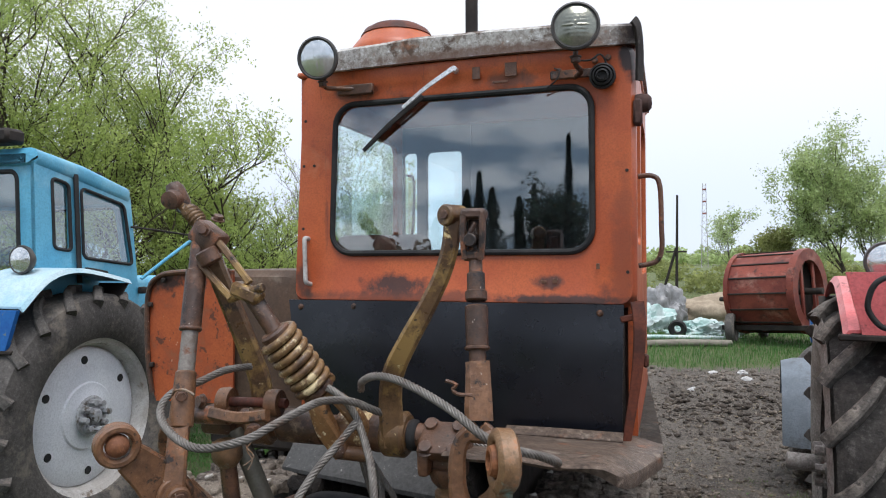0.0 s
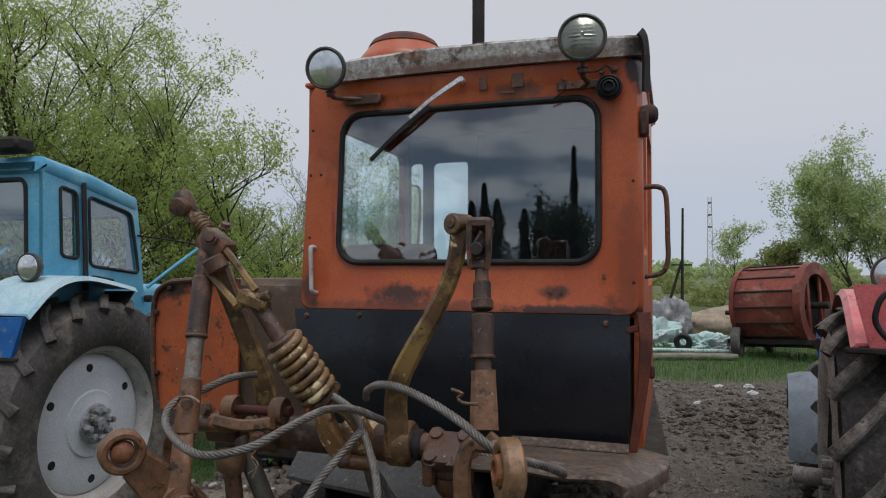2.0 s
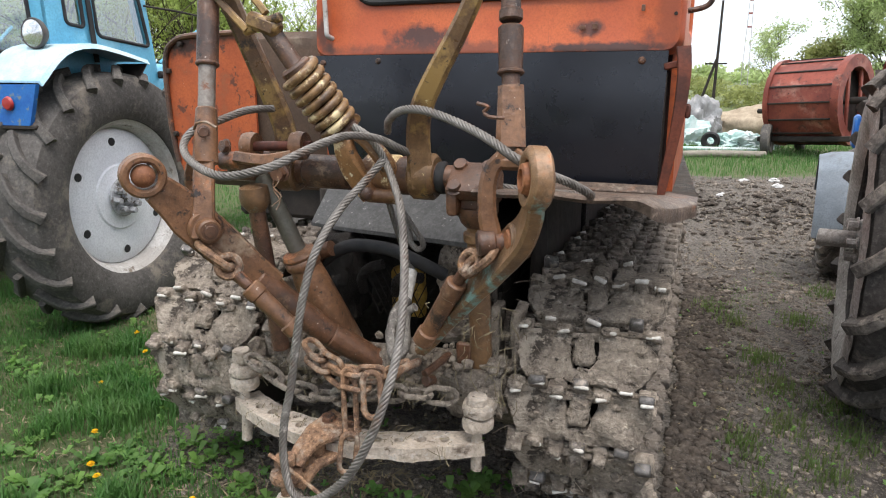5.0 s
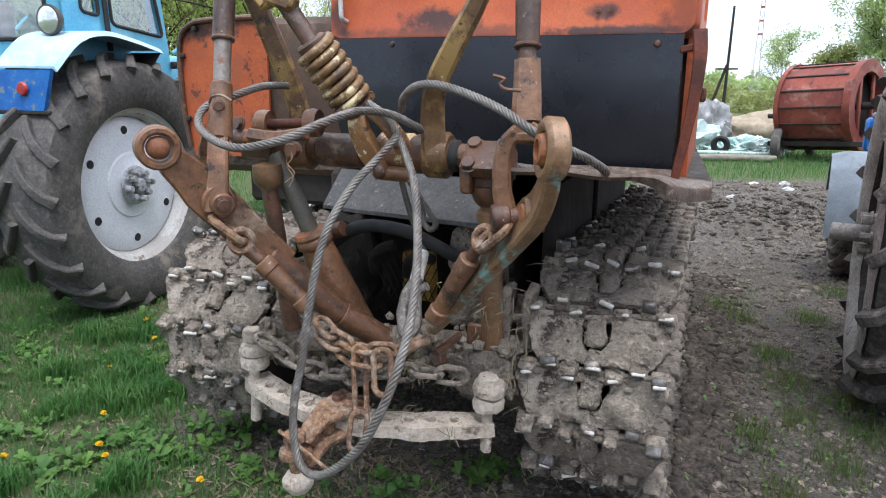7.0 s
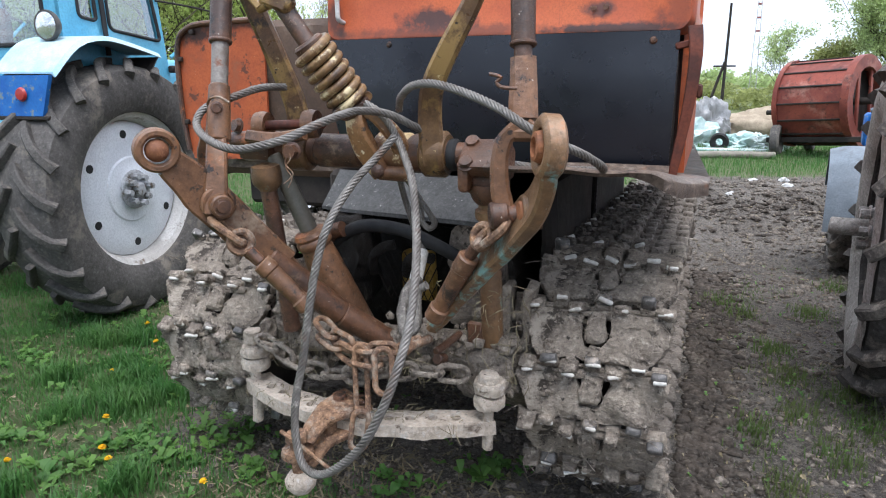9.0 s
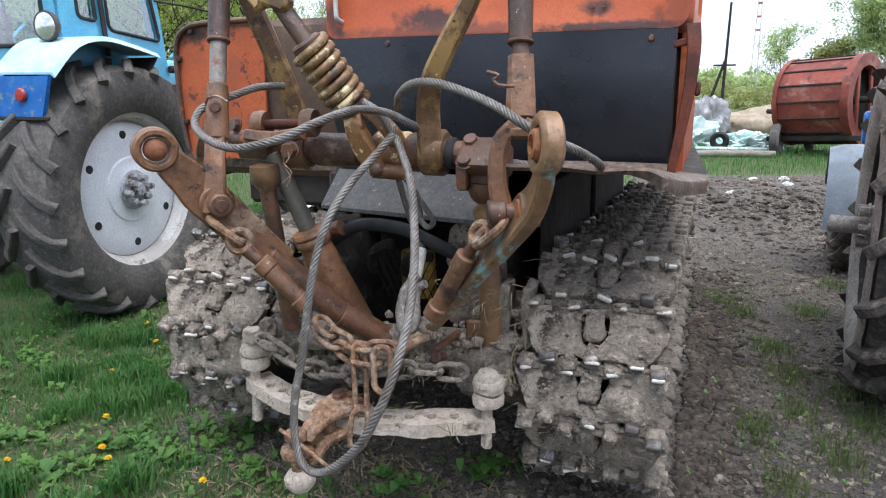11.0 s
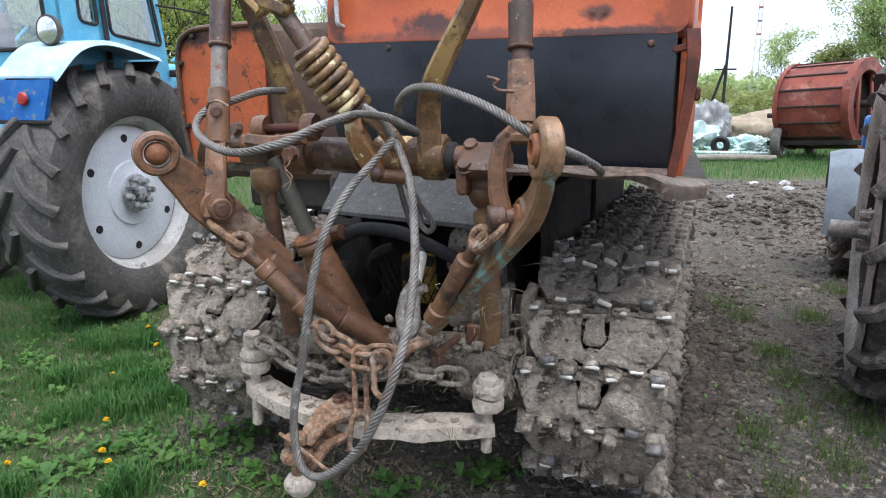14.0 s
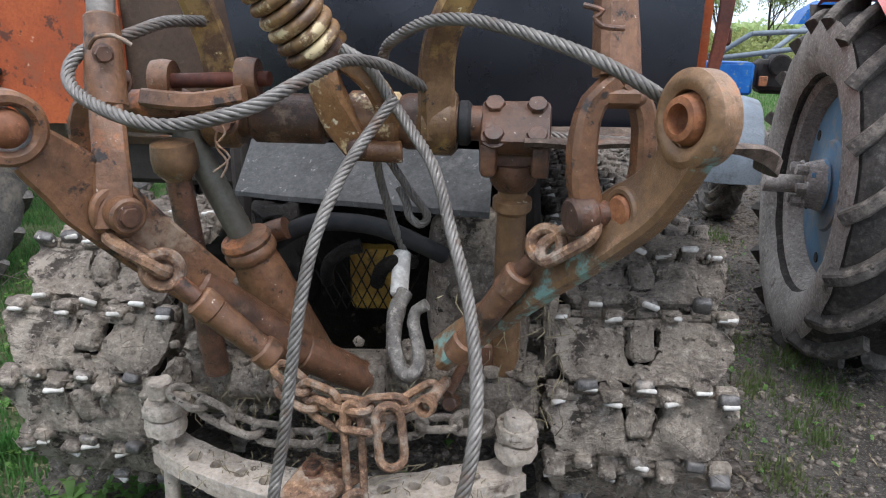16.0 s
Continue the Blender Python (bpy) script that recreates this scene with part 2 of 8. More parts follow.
FENDER_IRON = surface("thin_rusty_fender_sheet", (0.150, 0.110, 0.083), (0.090, 0.066, 0.052), 6, 0.5, spots=(((0.30, 0.25, 0.20), 6, 0.56, 0.68), ((0.22, 0.10, 0.055), 11, 0.58, 0.68), ((0.035, 0.027, 0.022), 14, 0.61, 0.67)), bump=0.5, grain=70, grit=0.4)
PATINA = surface("rusty_arm_with_green_paint", (0.235, 0.130, 0.060), (0.145, 0.085, 0.046), 6, 0.38, spots=(((0.20, 0.32, 0.28), 5, 0.535, 0.58), ((0.31, 0.24, 0.165), 8, 0.59, 0.67), ((0.34, 0.145, 0.055), 8, 0.60, 0.68), ((0.04, 0.028, 0.021), 9, 0.61, 0.67), ((0.66, 0.61, 0.52), 34, 0.66, 0.69)), bump=0.4, grain=60, grit=0.10, relief=0.005)
MUDDY = surface("dried_mud_on_iron", (0.385, 0.322, 0.257), (0.250, 0.207, 0.167), 6, 0.92, spots=(((0.47, 0.40, 0.325), 9, 0.56, 0.64), ((0.085, 0.07, 0.057), 11, 0.585, 0.635), ((0.07, 0.058, 0.048), 4, 0.62, 0.70), ((0.055, 0.046, 0.038), 42, 0.605, 0.65), ((0.56, 0.49, 0.40), 55, 0.62, 0.66)), bump=1.0, grain=80, vary=0.18, relief=0.012, grit=0.30)
PALE_MUD = surface("pale_caked_mud", (0.70, 0.59, 0.475), (0.52, 0.43, 0.340), 9, 0.92, spots=(((0.20, 0.15, 0.11), 22, 0.60, 0.66), ((0.16, 0.12, 0.09), 6, 0.63, 0.71), ((0.12, 0.09, 0.07), 60, 0.63, 0.67)), bump=0.9, grain=80, relief=0.009, grit=0.2)
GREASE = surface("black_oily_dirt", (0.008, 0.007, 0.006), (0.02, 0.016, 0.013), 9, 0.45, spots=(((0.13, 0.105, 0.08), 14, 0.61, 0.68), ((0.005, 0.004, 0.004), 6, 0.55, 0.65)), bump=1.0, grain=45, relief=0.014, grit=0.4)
BLACK_SHEET = surface("black_rubber_sheet", (0.0085, 0.0095, 0.0135), (0.012, 0.013, 0.018), 4, 0.31, spots=(((0.13, 0.13, 0.13), 70, 0.735, 0.755), ((0.035, 0.034, 0.034), 3, 0.58, 0.85)), bump=0.04)
RUBBER = surface("dark_rubber", (0.02, 0.02, 0.021), (0.035, 0.034, 0.033), 9, 0.6, bump=0.2)
TYRE = surface("dusty_tyre_rubber", (0.115, 0.105, 0.096), (0.085, 0.078, 0.072), 4, 0.85, spots=(((0.22, 0.19, 0.158), 5, 0.53, 0.66), ((0.05, 0.047, 0.045), 9, 0.60, 0.68)), bump=0.6, grain=70, grit=0.25)
# darker copy of TYRE_MUD: shade between the lugs as colour, with mud spots
DARK_TYRE = surface("muddy_tread_shaded_gaps", (0.062, 0.055, 0.049), (0.036, 0.033, 0.030), 5, 0.85, spots=(((0.17, 0.145, 0.12), 7, 0.58, 0.68),), bump=0.7, grain=50, grit=0.3)
TYRE_MUD = surface("muddy_tyre_rubber", (0.155, 0.137, 0.119), (0.085, 0.076, 0.067), 4, 0.85, spots=(((0.30, 0.26, 0.22), 5, 0.56, 0.67), ((0.04, 0.037, 0.034), 8, 0.61, 0.68)), bump=0.8, grain=50, grit=0.3)
ROPE = surface("grey_steel_cable", (0.20, 0.182, 0.160), (0.125, 0.110, 0.095), 14, 0.45, metal=0.15, spots=(((0.12, 0.072, 0.046), 8, 0.58, 0.68), ((0.36, 0.33, 0.29), 26, 0.60, 0.68)), bump=0.3)
# less caked than MUDDY, and darkened for the fender's shade
SHADED_IRON = surface("shaded_track_iron", (0.250, 0.212, 0.175), (0.155, 0.130, 0.108), 7, 0.85, spots=(((0.34, 0.29, 0.24), 9, 0.57, 0.66), ((0.05, 0.042, 0.036), 8, 0.59, 0.66), ((0.05, 0.042, 0.036), 42, 0.61, 0.65)), bump=0.9, grain=70, vary=0.15, relief=0.010, grit=0.3)
LUG_STEEL = surface("dark_worn_lug_steel", (0.14, 0.128, 0.118), (0.085, 0.077, 0.070), 20, 0.42, metal=0.35, spots=(((0.32, 0.27, 0.22), 14, 0.54, 0.64),), bump=0.4, grit=0.3)
POLISH = surface("worn_bright_steel", (0.70, 0.67, 0.61), (0.48, 0.44, 0.39), 30, 0.5, bump=0.1)
CHROME = surface("grey_wiper_steel", (0.80, 0.80, 0.80), (0.60, 0.59, 0.58), 20, 0.3, metal=0.3, bump=0.1)
SPRUCE = leaf_mat("dark_spruce_needles", (0.10, 0.135, 0.11), (0.07, 0.10, 0.08))
GREY_PLATE = surface("grey_dirty_rubber_mat", (0.085, 0.084, 0.082), (0.06, 0.059, 0.057), 6, 0.8, spots=(((0.26, 0.25, 0.235), 60, 0.62, 0.68), ((0.15, 0.145, 0.135), 7, 0.58, 0.72)), bump=0.5, grit=0.15)
STEEL_ROD = surface("grey_green_cylinder_rod", (0.135, 0.128, 0.10), (0.10, 0.088, 0.068), 10, 0.5, metal=0.2, bump=0.2)
LAMP_RIM = surface("grey_lamp_shell", (0.055, 0.055, 0.055), (0.09, 0.08, 0.072), 10, 0.5, metal=0.3, bump=0.2)
LENS = surface("ribbed_lamp_glass", (0.86, 0.87, 0.86), (0.74, 0.75, 0.74), 12, 0.14, metal=0.8, bump=0.1)
LENS_DIRTY = surface("dirty_lamp_glass", (0.33, 0.33, 0.27), (0.22, 0.22, 0.18), 9, 0.2, metal=0.7, spots=(((0.50, 0.49, 0.42), 10, 0.58, 0.70),), bump=0.1)
GLASS = glass_mat("window_glass")
BLUE = surface("light_blue_tractor_paint", (0.125, 0.44, 0.63), (0.095, 0.365, 0.55), 4, 0.38, spots=(((0.28, 0.56, 0.67), 3, 0.5, 0.75), ((0.06, 0.10, 0.12), 24, 0.68, 0.73)), bump=0.05)
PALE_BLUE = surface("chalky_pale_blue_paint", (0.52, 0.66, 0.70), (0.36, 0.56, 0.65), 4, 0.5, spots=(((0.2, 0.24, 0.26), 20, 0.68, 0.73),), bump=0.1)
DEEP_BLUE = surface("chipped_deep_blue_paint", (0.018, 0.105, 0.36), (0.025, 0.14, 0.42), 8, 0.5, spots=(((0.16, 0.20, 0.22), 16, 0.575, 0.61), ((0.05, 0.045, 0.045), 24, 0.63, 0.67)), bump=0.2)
RIM_WHITE = surface("silver_white_rim_paint", (0.84, 0.86, 0.89), (0.76, 0.78, 0.82), 3, 0.36, spots=(((0.30, 0.26, 0.22), 14, 0.67, 0.75),), bump=0.05)
RIM_DUSTY = surface("dusty_rim_edge", (0.62, 0.60, 0.575), (0.46, 0.43, 0.395), 5, 0.6, spots=(((0.20, 0.16, 0.125), 12, 0.60, 0.68),), bump=0.2)
HUB_GREY = surface("grimy_hub_paint", (0.46, 0.47, 0.49), (0.30, 0.30, 0.30), 9, 0.5, spots=(((0.10, 0.08, 0.06), 18, 0.54, 0.62),), bump=0.3)
RIM_BLUE = surface("dusty_blue_rim_paint", (0.10, 0.22, 0.36), (0.20, 0.25, 0.29), 4, 0.6, spots=(((0.26, 0.235, 0.205), 5, 0.52, 0.66),), bump=0.2)
RIM_MUD = surface("mud_grey_rim_edge", (0.40, 0.37, 0.335), (0.27, 0.25, 0.225), 5, 0.85, spots=(((0.10, 0.085, 0.07), 9, 0.59, 0.68),), bump=0.5, grit=0.3)
RED = surface("faded_red_paint", (0.72, 0.17, 0.17), (0.64, 0.12, 0.12), 4, 0.40, spots=(((0.78, 0.38, 0.37), 2, 0.48, 0.70), ((0.30, 0.09, 0.08), 14, 0.62, 0.68)), bump=0.04)
DRUM_RED = surface("weathered_red_drum_paint", (0.27, 0.072, 0.048), (0.18, 0.046, 0.034), 2.5, 0.5, spots=(((0.42, 0.21, 0.16), 1.6, 0.55, 0.72), ((0.05, 0.03, 0.026), 3, 0.56, 0.68), ((0.06, 0.035, 0.03), 16, 0.60, 0.66)), bump=0.1, vary=0.2)
DARK_IRON = surface("dark_worn_iron", (0.025, 0.021, 0.019), (0.045, 0.037, 0.031), 6, 0.7, bump=0.3)
GREY_GUARD = surface("grey_blue_mudguard", (0.20, 0.235, 0.265), (0.145, 0.17, 0.195), 3, 0.55, spots=(((0.09, 0.085, 0.08), 5, 0.56, 0.70),), bump=0.2)
HEDGE = leaf_mat("spring_leaves_yellow_green", (0.41, 0.44, 0.16), (0.30, 0.34, 0.12))
MAST_PAINT = surface("faded_mast_paint", (0.50, 0.48, 0.48), (0.42, 0.40, 0.40), 3, 0.7, bump=0.0)
MAST_RED = surface("faded_red_mast_paint", (0.34, 0.13, 0.11), (0.28, 0.11, 0.10), 3, 0.7, bump=0.0)
LEAF = leaf_mat("young_willow_leaves", (0.56, 0.65, 0.205), (0.42, 0.54, 0.165))
LEAF_COOL = leaf_mat("young_birch_leaves", (0.60, 0.70, 0.34), (0.48, 0.60, 0.26))
BARK = surface("grey_brown_bark", (0.085, 0.066, 0.048), (0.05, 0.04, 0.031), 5, 0.9, bump=0.6, stretch=(1, 1, 0.3))
PALE_BARK = surface("pale_twig_bark", (0.24, 0.22, 0.20), (0.17, 0.15, 0.135), 5, 0.9, bump=0.3)
GRASS = leaf_mat("green_grass_blades", (0.080, 0.228, 0.052), (0.152, 0.290, 0.082), 3.0)
GRASS_DULL = leaf_mat("trodden_grass_blades", (0.12, 0.20, 0.05), (0.20, 0.24, 0.09), 3.0)
STRAW = surface("dry_grass_stalks", (0.30, 0.25, 0.15), (0.20, 0.16, 0.10), 5, 0.8, bump=0.0)
WEED = leaf_mat("broad_weed_leaves", (0.25, 0.44, 0.10), (0.13, 0.29, 0.075), 5.0)
PETAL = surface("yellow_petals", (0.85, 0.56, 0.01), (0.75, 0.42, 0.01), 20, 0.6, bump=0.1)
CLOD = surface("dry_mud_clods", (0.20, 0.168, 0.135), (0.10, 0.082, 0.066), 5, 0.95, spots=(((0.32, 0.275, 0.225), 7, 0.55, 0.68),), bump=0.8, grain=50, relief=0.01, grit=0.5)
WOOD = surface("grey_weathered_timber", (0.30, 0.27, 0.22), (0.21, 0.185, 0.15), 5, 0.9, bump=0.4, stretch=(0.3, 3, 3))
TARP = surface("teal_plastic_sheet", (0.34, 0.52, 0.48), (0.58, 0.66, 0.64), 2, 0.4, bump=0.3, grain=20)
FILM = surface("grey_plastic_film", (0.30, 0.30, 0.30), (0.20, 0.195, 0.19), 3, 0.35, bump=0.5, grain=15)
SAND = surface("pale_heap_of_earth", (0.40, 0.33, 0.24), (0.30, 0.24, 0.17), 3, 0.9, bump=0.5, grain=30)
TAIL = surface("red_lamp_plastic", (0.42, 0.03, 0.025), (0.32, 0.025, 0.02), 10, 0.35, bump=0.1)
POST = surface("rust_eaten_orange_paint", (0.15, 0.045, 0.026), (0.075, 0.03, 0.022), 8, 0.55, spots=(((0.36, 0.115, 0.05), 5, 0.57, 0.66), ((0.03, 0.022, 0.02), 10, 0.56, 0.66)), bump=0.25)
CAB_INSIDE = surface("dark_cab_lining", (0.075, 0.085, 0.10), (0.05, 0.056, 0.066), 4, 0.8, bump=0.2)
SEAT = surface("brown_seat_cover", (0.10, 0.055, 0.045), (0.065, 0.04, 0.035), 7, 0.8, bump=0.3)
BURLAP = surface("straw_coloured_rag", (0.33, 0.25, 0.13), (0.19, 0.14, 0.075), 12, 0.95, spots=(((0.08, 0.06, 0.04), 16, 0.56, 0.66),), bump=1.0, grain=40)
WHITE_SCRAP = surface("white_scrap", (0.60, 0.59, 0.57), (0.48, 0.47, 0.45), 12, 0.8, bump=0.3)


def ground_mat():
    m = bpy.data.materials.new("yard_soil_and_grass")
    m.use_nodes = True
    nt = m.node_tree
    b = nt.nodes["Principled BSDF"]
    co = nt.nodes.new("ShaderNodeTexCoord").outputs["Object"]
    soil = mix(nt, steps(nt, noise_node(nt, 1.3, 8, 0.65, co), 0.36, 0.66), (0.115, 0.097, 0.080), (0.240, 0.210, 0.175))
    soil = mix(nt, steps(nt, noise_node(nt, 40, 8, 0.75, co), 0.47, 0.58), soil, (0.07, 0.058, 0.047))
    soil = mix(nt, steps(nt, noise_node(nt, 9, 9, 0.75, co), 0.52, 0.60), soil, (0.075, 0.062, 0.05))
    soil = mix(nt, steps(nt, noise_node(nt, 105, 5, 0.7, co), 0.54, 0.64), soil, (0.31, 0.265, 0.215))
    green = mix(nt, steps(nt, noise_node(nt, 7, 7, 0.7, co), 0.38, 0.68), (0.082, 0.125, 0.032), (0.155, 0.150, 0.070))
    mask = nt.nodes.new("ShaderNodeVertexColor")
    mask.layer_name = "cover"
    n = nt.nodes.new("ShaderNodeMath")
    n.operation = "ADD"
    nt.links.new(mask.outputs["Color"], n.inputs[0])
    nt.links.new(noise_node(nt, 3.0, 8, 0.75, co), n.inputs[1])
    c = mix(nt, steps(nt, n.outputs["Value"], 0.86, 1.12), soil, green)
    nt.links.new(c, b.inputs["Base Color"])
    b.inputs["Roughness"].default_value = 0.93
    bp = nt.nodes.new("ShaderNodeBump")
    bp.inputs["Strength"].default_value, bp.inputs["Distance"].default_value = 1.0, 0.05
    nt.links.new(noise_node(nt, 30, 12, 0.85, co), bp.inputs["Height"])
    nt.links.new(bp.outputs["Normal"], b.inputs["Normal"])
    return m


# ---- mesh helpers ----
V = Vector


def mesh_of(name, bm, *mats, smooth=40):
    me = bpy.data.meshes.new(name)
    bmesh.ops.recalc_face_normals(bm, faces=bm.faces[:])
    bm.to_mesh(me)
    bm.free()
    for m in mats:
        me.materials.append(m)
    if smooth:
        me.shade_smooth()
        me.set_sharp_from_angle(angle=radians(smooth))
    return me


def thing(name, label, category, group="", at=(0, 0, 0), kind=""):
    """An Empty at a thing's base. Its parts are built in the world's own places."""
    ob = new(name)
    ob.location = at
    ob.empty_display_size = 0.1
    return tagged(ob, label, category, group, kind)


def hang(ob, parent):
    ob.parent = parent
    ob.matrix_parent_inverse = Matrix.Translation(-parent.location) if parent.type == "EMPTY" else Matrix()
    return ob


def part(name, bm, material, parent, label="", smooth=40):
    mats = material if isinstance(material, tuple) else (material,)
    return tagged(hang(new(name, mesh_of(name, bm, *mats, smooth=smooth)), parent), label)


def whole(name, bm, material, label, category, group="", kind="", smooth=40):
    mats = material if isinstance(material, tuple) else (material,)
    return tagged(new(name, mesh_of(name, bm, *mats, smooth=smooth)), label, category, group, kind)


def frame_of(axis, hint=(0, 0, 1)):
    a = V(axis).normalized()
    h = V(hint)
    if abs(a.dot(h.normalized())) > 0.98:
        h = V((0, 1, 0)) if abs(a.y) < 0.9 else V((1, 0, 0))
    x = h.cross(a).normalized()
    return x, a.cross(x), a


def skin(bm, rings, closed=False, caps=True, flip=False):
    """Faces between rings of points of one length."""
    vs = [[bm.verts.new(p) for p in r] for r in rings]
    n = len(vs[0])
    for i in range(len(vs) if closed else len(vs) - 1):
        a, b = vs[i], vs[(i + 1) % len(vs)]
        for k in range(n):
            bm.faces.new((a[k], a[(k + 1) % n], b[(k + 1) % n], b[k]))
    if caps and not closed:
        bm.faces.new(vs[0][::-1])
        bm.faces.new(vs[-1])
    return vs


def box(bm, centre, size, turn=None, bevel=0.004, mat=0, seg=1):
    made = bmesh.ops.create_cube(bm, size=1.0)["verts"]
    m = Matrix.Translation(centre) @ (turn.to_4x4() if turn else Matrix()) @ Matrix.Diagonal((*size, 1))
    bmesh.ops.transform(bm, matrix=m, verts=made)
    if bevel:
        edges = list({e for v in made for e in v.link_edges})
        done = bmesh.ops.bevel(bm, geom=edges, offset=min(bevel, 0.45 * min(size)), segments=seg, affect="EDGES", profile=0.5)
        faces = done["faces"]
        made = list({v for f in faces for v in f.verts})
    for f in {f for v in made for f in v.link_faces}:
        f.material_index = mat
    return made


def rod(bm, a, b, r, r2=None, seg=14, chamfer=0.15, mat=0):
    a, b = V(a), V(b)
    r2 = r if r2 is None else r2
    x, y, ax = frame_of(b - a)
    c = min(chamfer * min(r, r2), 0.3 * (b - a).length)
    def ring(p, q):
        return [p + q * (x * math.cos(t) + y * math.sin(t)) for t in (2 * math.pi * k / seg for k in range(seg))]
    rings = [ring(a, r - c), ring(a + ax * c, r), ring(b - ax * c, r2), ring(b, r2 - c)]
    start = len(bm.faces)
    skin(bm, rings)
    if mat:
        bm.faces.ensure_lookup_table()
        for f in bm.faces[start:]:
            f.material_index = mat


def lathe(bm, profile, centre, axis, seg=32, hint=(0, 0, 1), close=False):
    """profile: (radius, height along the axis)."""
    x, y, ax = frame_of(axis, hint)
    c = V(centre)
    rings = [[c + ax * h + max(r, 1e-4) * (x * math.cos(t) + y * math.sin(t)) for t in (2 * math.pi * k / seg for k in range(seg))] for r, h in profile]
    skin(bm, rings, closed=close, caps=not close)


def smooth_path(points, step=0.01, closed=False):
    p = [V(q) for q in points]
    n = len(p)
    out = []
    for i in range(n if closed else n - 1):
        p0, p1, p2, p3 = (p[(i + k) % n] if closed else p[min(max(i + k, 0), n - 1)] for k in (-1, 0, 1, 2))
        m = max(2, int((p2 - p1).length / step))
        for k in range(m):
            t = k / m
            out.append(0.5 * (2 * p1 + (p2 - p0) * t + (2 * p0 - 5 * p1 + 4 * p2 - p3) * t * t + (3 * p1 - p0 - 3 * p2 + p3) * t ** 3))
    if not closed:
        out.append(p[-1])
    return out


def carried_frames(path, closed=False):
    n = len(path)
    tang = [(path[(i + 1) % n] - path[i - 1]).normalized() if closed else (path[min(i + 1, n - 1)] - path[max(i - 1, 0)]).normalized() for i in range(n)]
    x = frame_of(tang[0])[0]
    out = []
    for t in tang:
        x = (x - t * x.dot(t)).normalized()
        out.append((x, t.cross(x), t))
    return out


def sweep(bm, points, r, seg=10, step=0.01, closed=False, fine=True, caps=True):
    """A round bar along a smooth path; r: a radius or a function of 0..1."""
    path = smooth_path(points, step, closed) if fine else [V(p) for p in points]
    n = len(path)
    rings = []
    for i, (p, (x, y, t)) in enumerate(zip(path, carried_frames(path, closed))):
        q = r(i / max(1, n - 1)) if callable(r) else r
        rings.append([p + q * (x * math.cos(a) + y * math.sin(a)) for a in (2 * math.pi * k / seg for k in range(seg))])
    skin(bm, rings, closed=closed, caps=caps)


def strap(bm, points, normal, width, thick, step=0.02, fine=True, soft=0.006):
    """A flat bar along a path: normal is the way its broad face looks; width and thick may follow 0..1."""
    path = smooth_path(points, step) if fine else [V(p) for p in points]
    n = len(path)
    nn = V(normal).normalized()
    rings = []
    for i, p in enumerate(path):
        t = (path[min(i + 1, n - 1)] - path[max(i - 1, 0)]).normalized()
        s = t.cross(nn).normalized()
        q = s.cross(t).normalized()
        k = i / max(1, n - 1)
        w = (width(k) if callable(width) else width) / 2
        h = (thick(k) if callable(thick) else thick) / 2
        c = min(soft, 0.4 * w, 0.4 * h)
        rings.append([p + s * a + q * b for a, b in ((w - c, h), (-w + c, h), (-w, h - c), (-w, -h + c), (-w + c, -h), (w - c, -h), (w, -h + c), (w, h - c))])
    skin(bm, rings)


def hexbolt(bm, p, axis, r=0.014, h=0.012, mat=0):
    """A hexagon head growing out of its round flange, in one piece."""
    z = V(axis).normalized()
    x, y, _ = frame_of(z)
    hexa = [r * (1.0 if k % 2 == 0 else 0.866) for k in range(12)]
    rings = []
    for rr, d in (([1.25 * r] * 12, 0.0), ([1.25 * r] * 12, 0.16 * h), (hexa, 0.24 * h), (hexa, 0.86 * h), ([0.86 * r] * 12, h)):
        rings.append([V(p) + z * d + q * (x * math.cos(math.pi * k / 6) + y * math.sin(math.pi * k / 6)) for k, q in enumerate(rr)])
    skin(bm, rings)


def rrect(x0, z0, x1, z1, r, n=6):
    out = []
    for cx, cz, a0 in ((x1 - r, z1 - r, 0), (x0 + r, z1 - r, 90), (x0 + r, z0 + r, 180), (x1 - r, z0 + r, 270)):
        for k in range(n):
            a = radians(a0 + 90 * k / (n - 1))
            out.append((cx + r * math.cos(a), cz + r * math.sin(a)))
    return out


def pane_ring(bm, loops, put):
    """A panel with an opening: loops of (u, v) with depths, from the outer edge inwards and back."""
    rings = [[put(u, v, d) for u, v in loop] for loop, d in loops]
    skin(bm, rings, closed=True)


def ring_bar(bm, centre, normal, R, r, seg=22, sides=9):
    x, y, n = frame_of(normal)
    c = V(centre)
    sweep(bm, [c + R * (x * math.cos(t) + y * math.sin(t)) for t in (2 * math.pi * k / seg for k in range(seg))], r, sides, closed=True, fine=False)


def chain_link(bm, a, b, normal, width=0.045, r=0.0085):
    """One oval link from a to b; normal: the way its flat side looks."""
    a, b = V(a), V(b)
    t = (b - a).normalized()
    s = t.cross(V(normal)).normalized() * (width / 2)
    q = width / 2
    pts = []
    for k in range(7):
        w = math.pi * k / 6
        pts.append(b - t * q + s * math.cos(w) + t * q * math.sin(w))
    for k in range(7):
        w = math.pi * k / 6
        pts.append(a + t * q - s * math.cos(w) - t * q * math.sin(w))
    sweep(bm, pts, r, 8, closed=True, fine=False)


def roughen(bm, amount, scale, cuts=0):
    if cuts:
        bmesh.ops.subdivide_edges(bm, edges=bm.edges[:], cuts=cuts, use_grid_fill=True)
    for v in bm.verts:
        v.co += amount * V((noise.noise(v.co * scale), noise.noise(v.co * scale + V((9, 3, 1))), noise.noise(v.co * scale + V((2, 7, 5)))))


def B():
    return bmesh.new()


